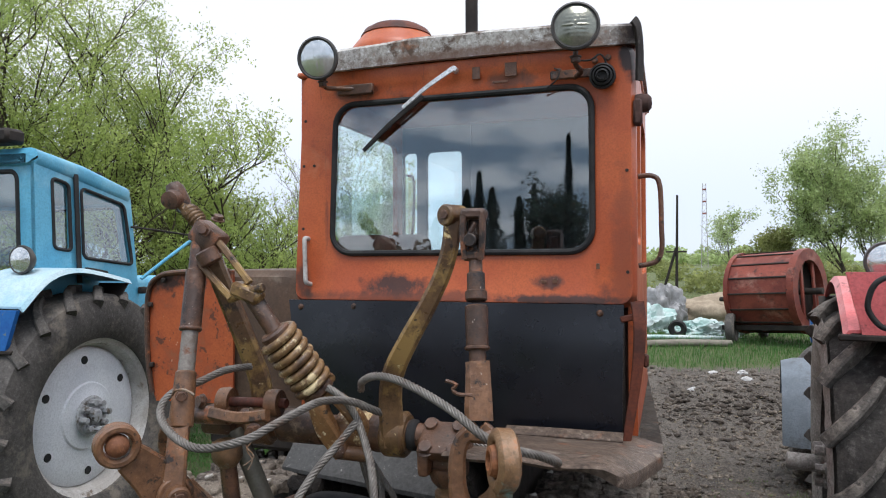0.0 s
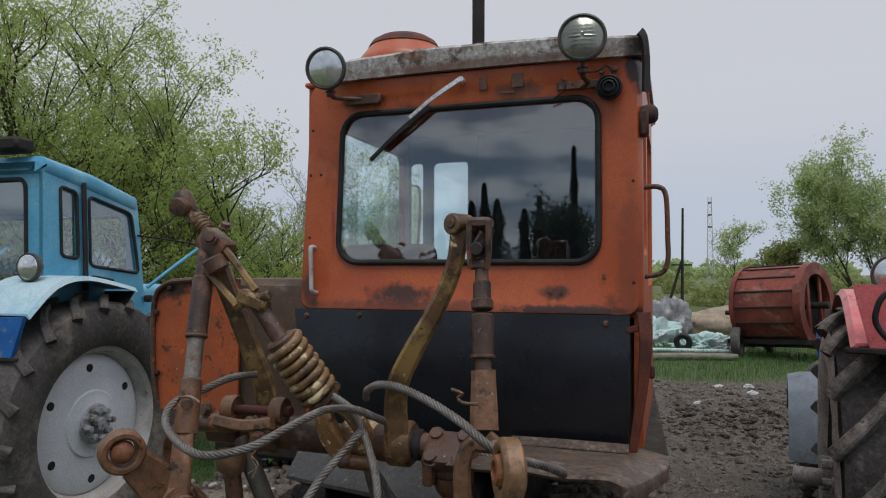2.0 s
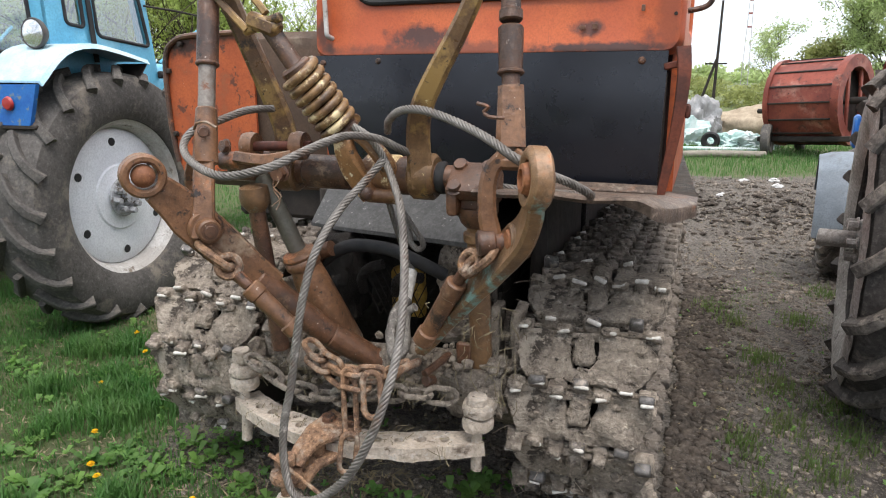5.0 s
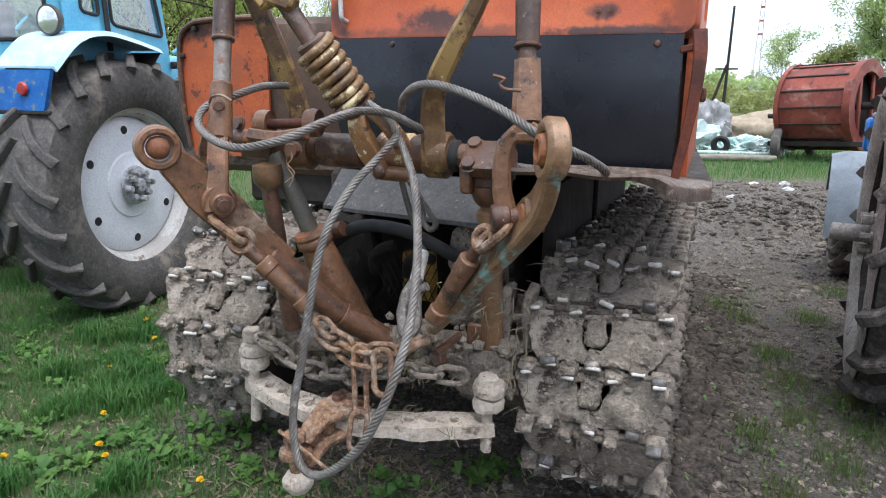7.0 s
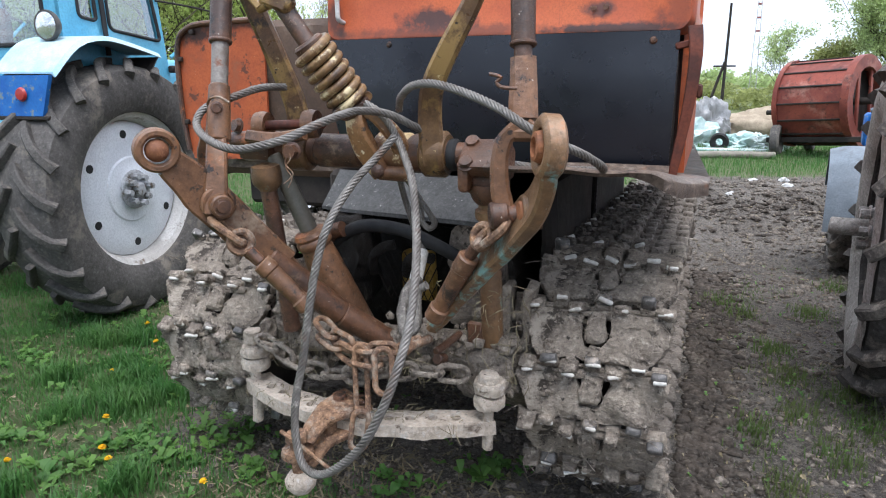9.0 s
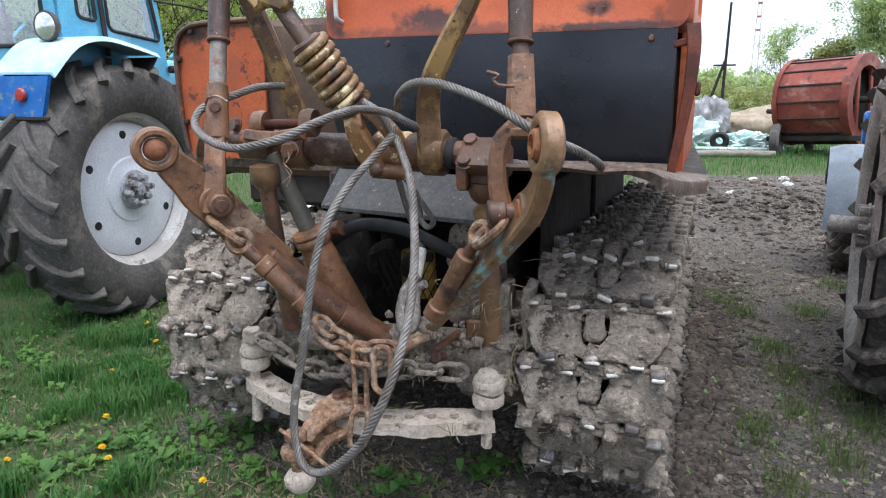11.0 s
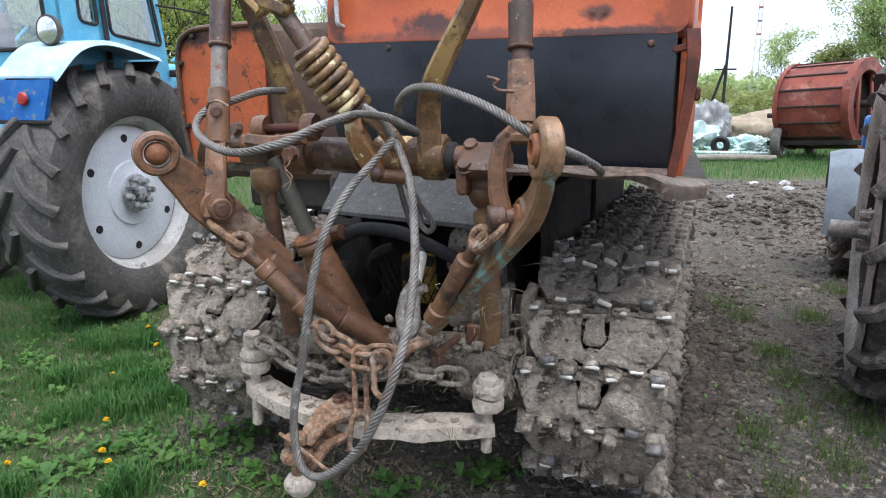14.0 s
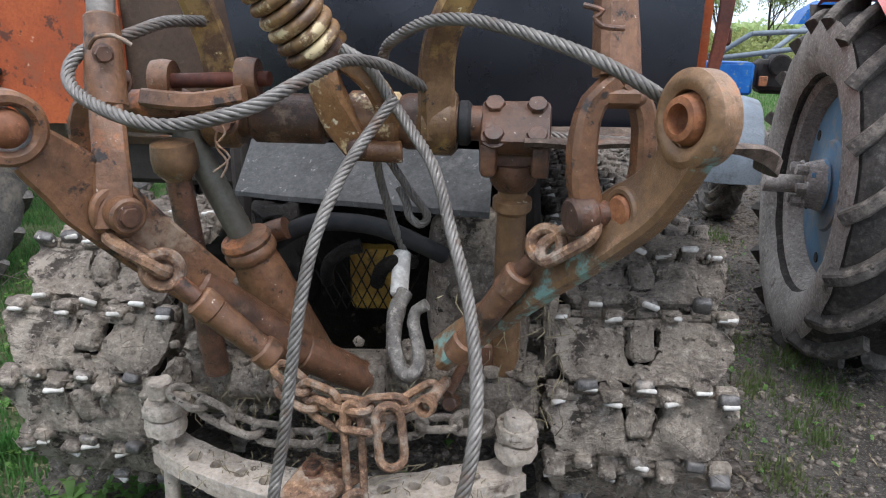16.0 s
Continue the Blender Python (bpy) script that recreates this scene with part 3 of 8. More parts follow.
# ---- ground ----
def smoothstep(a, b, x):
    t = min(1.0, max(0.0, (x - a) / (b - a)))
    return t * t * (3 - 2 * t)


def mud_share(x, y):
    """1 in the churned yard beside and behind the crawler, 0 on the grass."""
    side = smoothstep(-0.55, 0.25, x + 0.25 * noise.noise(V((x, y, 3)) * 1.3))
    far = 1 - smoothstep(11.3, 12.6, y + 0.8 * noise.noise(V((x * 0.5, y * 0.5, 5))))
    under = smoothstep(-1.3, -1.0, x) * smoothstep(1.7, 2.1, y) * (1 - smoothstep(6.0, 7.0, y))
    return max(side * far, under)


def ground_z(x, y):
    if x * x + y * y > 60 * 60:
        return 0.0
    m = mud_share(x, y)
    z = 0.03 * noise.noise(V((x * 0.7, y * 0.7, 0)))
    z += m * (1 + 0.10 * min(y, 10)) * (0.024 * noise.noise(V((x * 2, y * 2, 1))) + (0.004 + 0.012 * smoothstep(4.5, 7.0, y)) * noise.noise(V((x * 11, y * 11, 2))) + 0.003 * noise.noise(V((x * 27, y * 27, 4))))
    z += m * math.exp(-((y - 8.6) / 1.5) ** 2) * (0.10 * (noise.noise(V((x * 2.3, y * 2.3, 8))) + 0.2) + 0.07 * noise.noise(V((x * 6, y * 6, 9))))
    z += (1 - m) * 0.015 * noise.noise(V((x * 5, y * 5, 6)))
    z += 0.7 * smoothstep(18, 34, y)
    return z


def spread(lo, near_lo, near_hi, hi, fine, grow=1.16):
    xs = list(np.arange(near_lo, near_hi, fine))
    s, x = fine, near_hi
    while x < hi:
        xs.append(x)
        s *= grow
        x += s
    xs.append(hi)
    s, x, low = fine, near_lo - fine, []
    while x > lo:
        low.append(x)
        s *= grow
        x -= s
    low.append(lo)
    return low[::-1] + xs


gx = spread(-600, -2.6, 3.2, 600, 0.035, 1.09)
gy = spread(-300, 0.6, 6.0, 900, 0.035, 1.03)
gv = [(x, y, ground_z(x, y)) for y in gy for x in gx]
nx = len(gx)
gf = [(j * nx + i, j * nx + i + 1, (j + 1) * nx + i + 1, (j + 1) * nx + i) for j in range(len(gy) - 1) for i in range(nx - 1)]
gm = bpy.data.meshes.new("ground")
gm.from_pydata(gv, [], gf)
cover = gm.color_attributes.new("cover", "FLOAT_COLOR", "POINT")
shade = np.ones((len(gv), 4), dtype=np.float32)
for i, (x, y, z) in enumerate(gv):
    c = 1 - mud_share(x, y)
    shade[i, :3] = 0.20 + 0.55 * c
cover.data.foreach_set("color", shade.ravel())
gm.materials.append(ground_mat())
gm.shade_smooth()
tagged(new("ground", gm), "churned grey-brown yard soil with patches of grass", "ground", kind="structure")

# ---- crawler tractor ----
CR = thing("crawler_tractor", "rusty orange crawler tractor with a boxy cab and rear hitch", "tractor", at=(-0.05, 3.2, 0))
CABY = 2.40


def cab_put(u, v, d):
    """On the back wall: u to the right, v up, d inwards. The left edge leans out a little at the foot."""
    lean = -0.03 * smoothstep(0.1, -0.45, u) * (2.3 - v) / 0.7
    dent = 0.012 * smoothstep(-0.3, -0.47, u) * noise.noise(V((0, 0, v * 5)))
    return V((u + lean + dent, CABY + d, v))


bm = B()
outer = rrect(-0.44, 1.575, 0.865, 2.50, 0.05)
front = rrect(-0.425, 1.59, 0.85, 2.485, 0.045)
bead = rrect(-0.33, 1.62, 0.77, 2.42, 0.10)
inner = rrect(-0.285, 1.765, 0.722, 2.362, 0.085)
pane_ring(bm, [(outer, 0.03), (front, 0.0), (rrect(-0.36, 1.60, 0.80, 2.44, 0.09), 0.0), (bead, 0.012), (rrect(-0.31, 1.735, 0.747, 2.387, 0.1), 0.012), (inner, 0.018), (inner, 0.05), (outer, 0.05)], cab_put)
back_wall = part("back_wall", bm, ORANGE, CR, "faded orange back wall with rust streaks and scratches")
bm = B()
sweep(bm, [cab_put(u, v, 0.010) for u, v in rrect(-0.279, 1.771, 0.716, 2.356, 0.082, 8)], 0.0115, 8, closed=True, fine=False)
part("window_seal", bm, RUBBER, CR, "black rubber window seal")
bm = B()
skin(bm, [[cab_put(u, v, d) for u, v in rrect(-0.282, 1.768, 0.719, 2.359, 0.083)] for d in (0.018, 0.023)])
pane = part("rear_window", bm, GLASS, CR, "clean flat rear window glass", smooth=0)
pane.visible_shadow = False
# rivets, drilled holes and the seam below the window
for u, v in ((-0.405, 2.30), (-0.36, 2.12), (-0.405, 2.12), (-0.40, 1.87), (0.835, 1.70), (0.835, 2.05)):
    bm = B()
    rod(bm, cab_put(u, v, 0.001), cab_put(u, v, -0.003), 0.006, seg=8)
    part("rivet", bm, DARK_IRON, back_wall)
for u, v, w, h in ((0.43, 2.435, 0.045, 0.05), (0.30, 2.432, 0.03, 0.045), (0.39, 2.392, 0.055, 0.008), (0.545, 1.665, 0.02, 0.012), (0.585, 1.668, 0.018, 0.016), (0.735, 1.72, 0.012, 0.02)):
    bm = B()
    box(bm, cab_put(u, v, 0.001), (w, 0.004, h), bevel=0.001)
    part("scuffed_patch", bm, CLEVIS, back_wall, "dark scuffed patch where a plate came off")
# side walls, front wall, floor
for x, sgn, wins in ((-0.455, 1, ((2.452, 3.50, 2.60, 3.43, 1.70),)), (0.862, -1, ((2.452, 2.905, 2.56, 2.86, 1.80), (2.905, 3.60, 2.95, 3.50, 1.68)))):
    def side_put(u, v, d, x=x, sgn=sgn):
        return V((x + sgn * d, u, v))
    bm, gl = B(), B()
    for o0, o1, i0, i1, zlow in wins:
        oo, ii = rrect(o0, 1.10, o1, 2.50, 0.02), rrect(i0, zlow, i1, 2.36, 0.05)
        pane_ring(bm, [(oo, 0.0), (ii, 0.0), (ii, 0.03), (oo, 0.03)], side_put)
        skin(gl, [[side_put(u, v, d) for u, v in ii] for d in (0.012, 0.016)])
    w = part("side_wall", bm, ORANGE, CR, "faded orange cab side with windows")
    g = part("side_window", gl, GLASS, w, smooth=0)
    g.visible_shadow = False


def front_put(u, v, d):
    return V((u, 3.60 - d, v))


bm, gl = B(), B()
for o0, o1, i0, i1 in ((-0.455, -0.335, -0.445, -0.36), (-0.335, -0.05, -0.308, -0.10)):
    oo, ii = rrect(o0, 1.10, o1, 2.50, 0.01), rrect(i0, 1.74, i1, 2.345, 0.03)
    pane_ring(bm, [(oo, 0.0), (ii, 0.0), (ii, 0.04), (oo, 0.04)], front_put)
    skin(gl, [[front_put(u, v, d) for u, v in ii] for d in (0.012, 0.016)])
box(bm, (0.405, 3.58, 1.80), (0.91, 0.04, 1.40), bevel=0.01)
front_wall = part("front_wall", bm, CAB_INSIDE, CR, "dark lined front wall of the cab")
g = part("windscreen", gl, GLASS, front_wall, smooth=0)
g.visible_shadow = False
bm = B()
box(bm, (0.2, 3.03, 1.13), (1.28, 1.1, 0.04))
box(bm, (0.2, 3.45, 1.45), (1.2, 0.2, 0.5), bevel=0.04)
part("cab_floor", bm, CAB_INSIDE, CR)
bm = B()
box(bm, (-0.165, 2.62, 1.65), (0.42, 0.10, 0.40), bevel=0.045, seg=3)
part("seat_back", bm, SEAT, CR, "brown bench seat back")
# roof cap, arched, overhanging, its edge folded down
bm = B()
rows = []
for k in range(25):
    u = -0.335 + 1.215 * k / 24
    arch = 0.035 * (1 - ((u - 0.2) / 0.67) ** 2)
    wob = 0.004 * noise.noise(V((u * 6, 0, 0)))
    sec = [(2.375, 2.478 + 0.3 * arch), (2.37, 2.535 + arch + wob), (2.385, 2.548 + arch + wob), (3.66, 2.55 + arch), (3.66, 2.50), (3.63, 2.50), (3.63, 2.525 + arch), (2.40, 2.525 + arch), (2.395, 2.478 + 0.3 * arch)]
    rows.append([V((u, y, z)) for y, z in sec])
skin(bm, rows)
roof = part("roof", bm, ROOF, CR, "peeling white sheet-metal cab roof")
bm = B()
box(bm, (0.205, 3.03, 2.495), (1.33, 1.22, 0.02), bevel=0.006)
part("roof_panel", bm, ORANGE, CR)
bm = B()
strap(bm, [(0.86, 2.362, 2.555), (0.874, 2.37, 2.535), (0.880, 2.40, 2.47), (0.878, 2.42, 2.36)], (1, -0.4, 0), 0.05, 0.010)
part("roof_corner", bm, DARK_IRON, roof)
bm = B()
lathe(bm, [(0.0, 0.262), (0.06, 0.258), (0.12, 0.243), (0.150, 0.222), (0.158, 0.205), (0.205, 0.145), (0.222, 0.12), (0.222, 0.0), (0.0, 0.0)], (-0.235, 2.95, 2.585), (0, 0, 1), 40)
hood = part("roof_fan_hood", bm, ORANGE, CR, "round orange fan hood on the roof")
bm = B()
lathe(bm, [(0.118, 0.247), (0.152, 0.226), (0.163, 0.208), (0.168, 0.200), (0.160, 0.198), (0.150, 0.215), (0.116, 0.240)], (-0.235, 2.95, 2.585), (0, 0, 1), 40, close=True)
part("hood_rim", bm, POST, hood, "rusty rim of the fan hood")
bm = B()
rod(bm, (-0.165, 4.0, 1.7), (-0.165, 4.0, 3.55), 0.038, seg=18)
part("exhaust_stack", bm, DARK_IRON, CR, "tall dark exhaust stack")


def headlamp(centre, aim, lens, foot, ribs):
    c, a = V(centre), V(aim).normalized()
    bm = B()
    lathe(bm, [(0.0, -0.085), (0.025, -0.083), (0.05, -0.065), (0.066, -0.035), (0.074, -0.008), (0.079, -0.004), (0.079, 0.010), (0.073, 0.013), (0.069, 0.008), (0.0, 0.006)], c, a, 36)
    lamp = part("headlamp", bm, LAMP_RIM, CR, "round grey work lamp on a bracket")
    bm = B()
    x, y, _ = frame_of(a)
    rings = []
    for k in range(1, 13):
        r = 0.0695 * k / 12
        ring = []
        for j in range(48):
            u, v = r * math.cos(math.pi * j / 24), r * math.sin(math.pi * j / 24)
            w = V(x * u + y * v)
            rib = 0.0013 * math.cos(2 * math.pi * (w.z if ribs == "level" else w.x) / 0.0125) * min(1, 2.5 - 2.5 * k / 12)
            ring.append(c + w + a * (0.006 + 0.017 * (1 - (r / 0.07) ** 2) + rib))
        rings.append(ring)
    skin(bm, rings)
    part("lens", bm, lens, lamp, "ribbed glass lamp lens")
    bm = B()
    sweep(bm, [c - a * 0.06 - V((0, 0, 0.06)), c - a * 0.07 - V((0, 0, 0.10)), *foot], 0.009)
    hexbolt(bm, c - a * 0.045 - V((0, 0, 0.082)), (0, 0, -1), 0.016, 0.02)
    part("lamp_bracket", bm, CLEVIS, lamp)


headlamp((-0.265, 2.24, 2.495), (0.10, -1, -0.16), LENS, [(-0.25, 2.36, 2.41), (-0.14, 2.395, 2.405)], "upright")
headlamp((0.688, 2.20, 2.497), (0.12, -1, 0.04), LENS_DIRTY, [(0.69, 2.33, 2.385), (0.66, 2.398, 2.385)], "level")
bm = B()
box(bm, (0.655, 2.392, 2.395), (0.16, 0.016, 0.03), bevel=0.003)
part("lamp_plate", bm, CLEVIS, CR)
bm = B()
box(bm, (-0.18, 2.385, 2.405), (0.15, 0.02, 0.04), bevel=0.004)
part("lamp_plate", bm, CLEVIS, CR)
bm = B()
for r, h in ((0.045, 0.0), (0.034, 0.006), (0.022, 0.012)):
    lathe(bm, [(r, 0.0), (r, 0.012 + h), (r - 0.006, 0.016 + h), (r - 0.009, 0.008 + h), (0.0, 0.008 + h)], (0.757, 2.385, 2.376), (0, -1, 0), 28)
part("horn", bm, RUBBER, CR, "round ribbed horn")
bm = B()
sweep(bm, [(0.59, 2.39, 2.42), (0.61, 2.37, 2.405), (0.60, 2.36, 2.37), (0.55, 2.38, 2.34)], 0.003, 6)
part("lamp_wire", bm, RUBBER, CR)
bm = B()
sweep(bm, [(0.68, 2.39, 2.44), (0.72, 2.36, 2.43), (0.75, 2.37, 2.45), (0.77, 2.38, 2.42), (0.76, 2.38, 2.38)], 0.0035, 6)
part("lamp_wire", bm, RUBBER, CR)
for k, (u, v) in enumerate(((0.605, 2.41), (0.63, 2.388), (0.73, 2.437), (0.775, 2.443))):
    bm = B()
    hexbolt(bm, (u, 2.394, v), (0, -1, 0), 0.009, 0.008)
    part("bolt", bm, CLEVIS, CR)
# wiper
bm = B()
rod(bm, (0.222, 2.40, 2.447), (0.222, 2.368, 2.447), 0.012)
strap(bm, [(0.222, 2.365, 2.447), (0.12, 2.36, 2.385), (0.02, 2.372, 2.318)], (0, -1, 0), lambda k: 0.019 - 0.006 * k, 0.006)
wiper = part("wiper_arm", bm, CHROME, CR, "worn steel wiper arm")
bm = B()
strap(bm, [(0.09, 2.402, 2.365), (-0.03, 2.396, 2.275), (-0.155, 2.404, 2.17)], (0, -1, 0), 0.016, 0.010)
part("wiper_blade", bm, RUBBER, wiper, "black rubber wiper blade")
bm = B()
strap(bm, [(0.095, 2.388, 2.352), (-0.03, 2.384, 2.262), (-0.11, 2.394, 2.200)], (0, -1, 0), 0.010, 0.006)
part("wiper_bow", bm, DARK_IRON, wiper, "thin dark bow that holds the blade")
# grab handles, door hinge
bm = B()
sweep(bm, [(-0.394, 2.40, 1.83), (-0.394, 2.37, 1.83), (-0.392, 2.365, 1.80), (-0.389, 2.365, 1.70), (-0.386, 2.365, 1.66), (-0.384, 2.40, 1.65)], 0.009)
part("grab_handle", bm, RIM_DUSTY, CR, "small worn grab handle")
bm = B()
sweep(bm, [(0.865, 2.56, 2.045), (0.915, 2.56, 2.045), (0.940, 2.56, 2.01), (0.945, 2.56, 1.86), (0.945, 2.56, 1.78), (0.925, 2.56, 1.735), (0.865, 2.56, 1.72)], 0.0095)
part("grab_rail", bm, CLEVIS, CR, "bent rusty grab rail at the door")
bm = B()
lathe(bm, [(0.0, 0.0), (0.03, 0.0), (0.034, 0.02), (0.03, 0.045), (0.018, 0.055), (0.0, 0.057)], (0.862, 2.44, 2.285), (1, 0, 0), 20)
box(bm, (0.872, 2.42, 2.25), (0.03, 0.05, 0.09), bevel=0.008)
part("door_hinge", bm, SEAT, CR, "dark red door hinge bracket")
bm = B()
sweep(bm, [(-0.54, 3.72, 2.25), (-0.48, 3.72, 2.24), (-0.44, 3.72, 2.21), (-0.44, 3.72, 2.03), (-0.45, 3.72, 1.90), (-0.48, 3.72, 1.87), (-0.54, 3.72, 1.87)], 0.008, 8)
part("mirror_bracket", bm, DARK_IRON, CR, "thin bent mirror bracket at the front pillar")
# black sheet below the window, its side flap and ledge
bm = B()
rows = []
for k in range(13):
    v = 1.588 - 0.465 * k / 12
    d = -0.012 - 0.02 * math.sin(math.pi * k / 12)
    x0, x1 = -0.475 + 0.09 * (k / 12), 0.822 - 0.008 * k / 12
    n = 16
    rows.append([V((x0 + (x1 - x0) * i / n, CABY + d + 0.004 * noise.noise(V((i * 0.4, k * 0.4, 0))), v)) for i in range(n + 1)] + [V((x0 + (x1 - x0) * i / n, CABY + d + 0.006, v)) for i in range(n, -1, -1)])
skin(bm, rows)
sheet = part("rubber_sheet", bm, BLACK_SHEET, CR, "black rubber sheet hung below the rear window")
for u, v in ((0.742, 1.558), (-0.19, 1.565), (-0.42, 1.56)):
    bm = B()
    lathe(bm, [(0.0, 0.012), (0.008, 0.010), (0.013, 0.0), (0.0, 0.0)], (u, CABY - 0.014, v), (0, -1, 0), 12)
    part("rivet", bm, CLEVIS, sheet)
# solid dark box stands in for the shadow strip behind the corner flange
bm = B()
box(bm, (0.835, 2.53, 1.36), (0.05, 0.10, 0.46), bevel=0.006)
part("corner_shade_fill", bm, SEAT, CR)
bm = B()
strap(bm, [(0.866, 2.385, 1.60), (0.874, 2.37, 1.52), (0.868, 2.365, 1.40), (0.850, 2.368, 1.26), (0.828, 2.37, 1.125)], (0.35, -1, 0), lambda k: 0.046 - 0.018 * k, 0.010)
box(bm, (0.845, 2.392, 1.545), (0.07, 0.03, 0.022), Matrix.Rotation(radians(-12), 3, "Y"), bevel=0.004)
box(bm, (0.892, 2.40, 1.40), (0.02, 0.03, 0.045), bevel=0.006)
part("corner_post", bm, POST, CR, "rust-eaten orange corner flange of the cab")
# cab underbody: closes the space behind the sheet
bm = B()
box(bm, (0.19, 2.95, 1.32), (1.26, 1.02, 0.42), bevel=0.01)
part("cab_base", bm, DARK_IRON, CR)
# fender shelf over the right track
bm = B()
rows = []
for k in range(33):
    x = 0.37 + 0.575 * k / 32
    e = 1.765 + 0.010 * noise.noise(V((x * 9, 0, 0))) + 0.45 * smoothstep(0.815, 0.955, x) ** 1.6
    z = 1.212 + 0.010 * noise.noise(V((x * 8, 2, 0))) - 0.085 * smoothstep(0.80, 0.955, x)
    b = 1.132 + 0.004 * noise.noise(V((x * 5, 4, 0)))
    lip = 0.016 + 0.022 * smoothstep(0.74, 0.84, x)
    rows.append([V((x, e + 0.006, z - lip)), V((x, e - 0.004, z - 0.006)), V((x, e + 0.012, z)), V((x, e + 0.5 * (2.36 - e), 0.5 * (z + b) + 0.006)), V((x, 2.36, b)), V((min(x, 0.79), 2.50, b)), V((min(x, 0.79), 4.9, 1.13)), V((min(x, 0.79), 4.9, 1.12)), V((min(x, 0.79), 2.50, b - 0.008)), V((x, 2.36, b - 0.008)), V((x, e + 0.5 * (2.36 - e), 0.5 * (z + b) - 0.004)), V((x, e + 0.014, z - 0.010)), V((x, e + 0.014, z - lip))])
skin(bm, rows)
fender = part("track_fender", bm, FENDER_IRON, CR, "bent rusty sheet-metal track fender")
bm = B()
strap(bm, [(0.42, 2.33, 1.147), (0.6, 2.32, 1.152), (0.82, 2.325, 1.15)], (0, -0.4, 1), 0.05, 0.012)
part("fender_strip", bm, FENDER_IRON, fender)
for x in (0.62, 0.74, 0.82):
    bm = B()
    rod(bm, (x, 2.12, 1.15), (x, 2.12, 1.162), 0.010, seg=8)
    part("bolt", bm, DARK_IRON, fender)
# left: orange tank cover, brown tank behind it
bm = B()
TY = 2.62
prof = [(-1.335, 1.13), (-1.36, 1.30), (-1.365, 1.52), (-1.35, 1.62), (-1.31, 1.665), (-1.22, 1.69), (-0.90, 1.70), (-0.90, 1.10), (-1.32, 1.09)]
skin(bm, [[V((x, TY + d, z)) for x, z in prof] for d in (0.0, 0.012)])
tank = part("tank_cover", bm, TANK_ORANGE, CR, "chipped orange side cover with a curled edge", smooth=30)
bm = B()
sweep(bm, [(-1.335, TY - 0.01, 1.13), (-1.36, TY - 0.01, 1.30), (-1.365, TY - 0.01, 1.52), (-1.35, TY - 0.01, 1.62), (-1.31, TY - 0.01, 1.665), (-1.22, TY - 0.01, 1.69), (-0.92, TY - 0.005, 1.70)], 0.012, 8)
part("curled_edge", bm, CLEVIS, tank)
for u, v in ((-1.345, 1.54), (-1.335, 1.26), (-1.27, 1.655)):
    bm = B()
    box(bm, (u, TY - 0.012, v), (0.022, 0.02, 0.022), bevel=0.004)
    part("bolt", bm, DARK_IRON, tank)
bm = B()
rows = []
for y in (2.66, 2.69, 3.5, 3.54):
    q = 0.03 if y in (2.66, 3.54) else 0.0
    rows.append([V((u, y, v)) for u, v in rrect(-1.30 + q, 1.02 + q, -0.50 - q, 1.70 - q, 0.12)])
skin(bm, rows)
part("fuel_tank", bm, surface("brown_dirty_tank_paint", (0.135, 0.088, 0.06), (0.095, 0.065, 0.048), 4, 0.6, spots=(((0.20, 0.16, 0.12), 7, 0.56, 0.72),), bump=0.2), CR, "brown oily fuel tank beside the cab")
# engine hood and frame ahead of the cab
bm = B()
skin(bm, [[V((u, y, v)) for u, v in rrect(-0.45, 0.95, 0.30, 1.66, 0.08)] for y in (3.62, 5.0)])
part("engine_hood", bm, ORANGE, CR)
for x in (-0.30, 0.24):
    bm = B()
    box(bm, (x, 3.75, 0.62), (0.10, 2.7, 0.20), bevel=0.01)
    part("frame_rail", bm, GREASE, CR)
bm = B()
box(bm, (-0.80, 3.55, 1.085), (0.74, 1.75, 0.02), bevel=0.004)
box(bm, (-0.80, 2.675, 1.075), (0.74, 0.03, 0.06), bevel=0.008)
roughen(bm, 0.006, 5, 2)
part("track_fender", bm, FENDER_IRON, CR, "flat rusty fender over the far track")
bm = B()
box(bm, (-0.70, 3.25, 1.02), (0.78, 1.1, 0.28), bevel=0.02)
part("tank_bracket", bm, DARK_IRON, CR)
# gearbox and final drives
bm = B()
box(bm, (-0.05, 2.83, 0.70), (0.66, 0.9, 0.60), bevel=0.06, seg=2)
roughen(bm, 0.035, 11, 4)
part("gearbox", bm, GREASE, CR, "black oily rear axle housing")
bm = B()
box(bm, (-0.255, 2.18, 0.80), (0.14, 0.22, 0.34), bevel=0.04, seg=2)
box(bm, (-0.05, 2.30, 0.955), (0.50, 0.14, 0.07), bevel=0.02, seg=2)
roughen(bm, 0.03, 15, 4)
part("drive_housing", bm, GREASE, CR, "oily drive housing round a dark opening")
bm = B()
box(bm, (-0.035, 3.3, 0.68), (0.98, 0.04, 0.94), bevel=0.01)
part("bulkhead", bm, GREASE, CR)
for x in (0.405, -0.485):
    bm = B()
    box(bm, (x, 3.55, 0.66), (0.06, 2.2, 0.86), bevel=0.02)
    roughen(bm, 0.01, 6, 3)
    part("side_frame", bm, DARK_IRON, CR)
bm = B()
box(bm, (0.235, 2.16, 0.80), (0.17, 0.16, 0.34), bevel=0.03, seg=2)
roughen(bm, 0.022, 17, 4)
side = part("side_casting", bm, MUDDY, CR, "mud-spattered bolted casting")
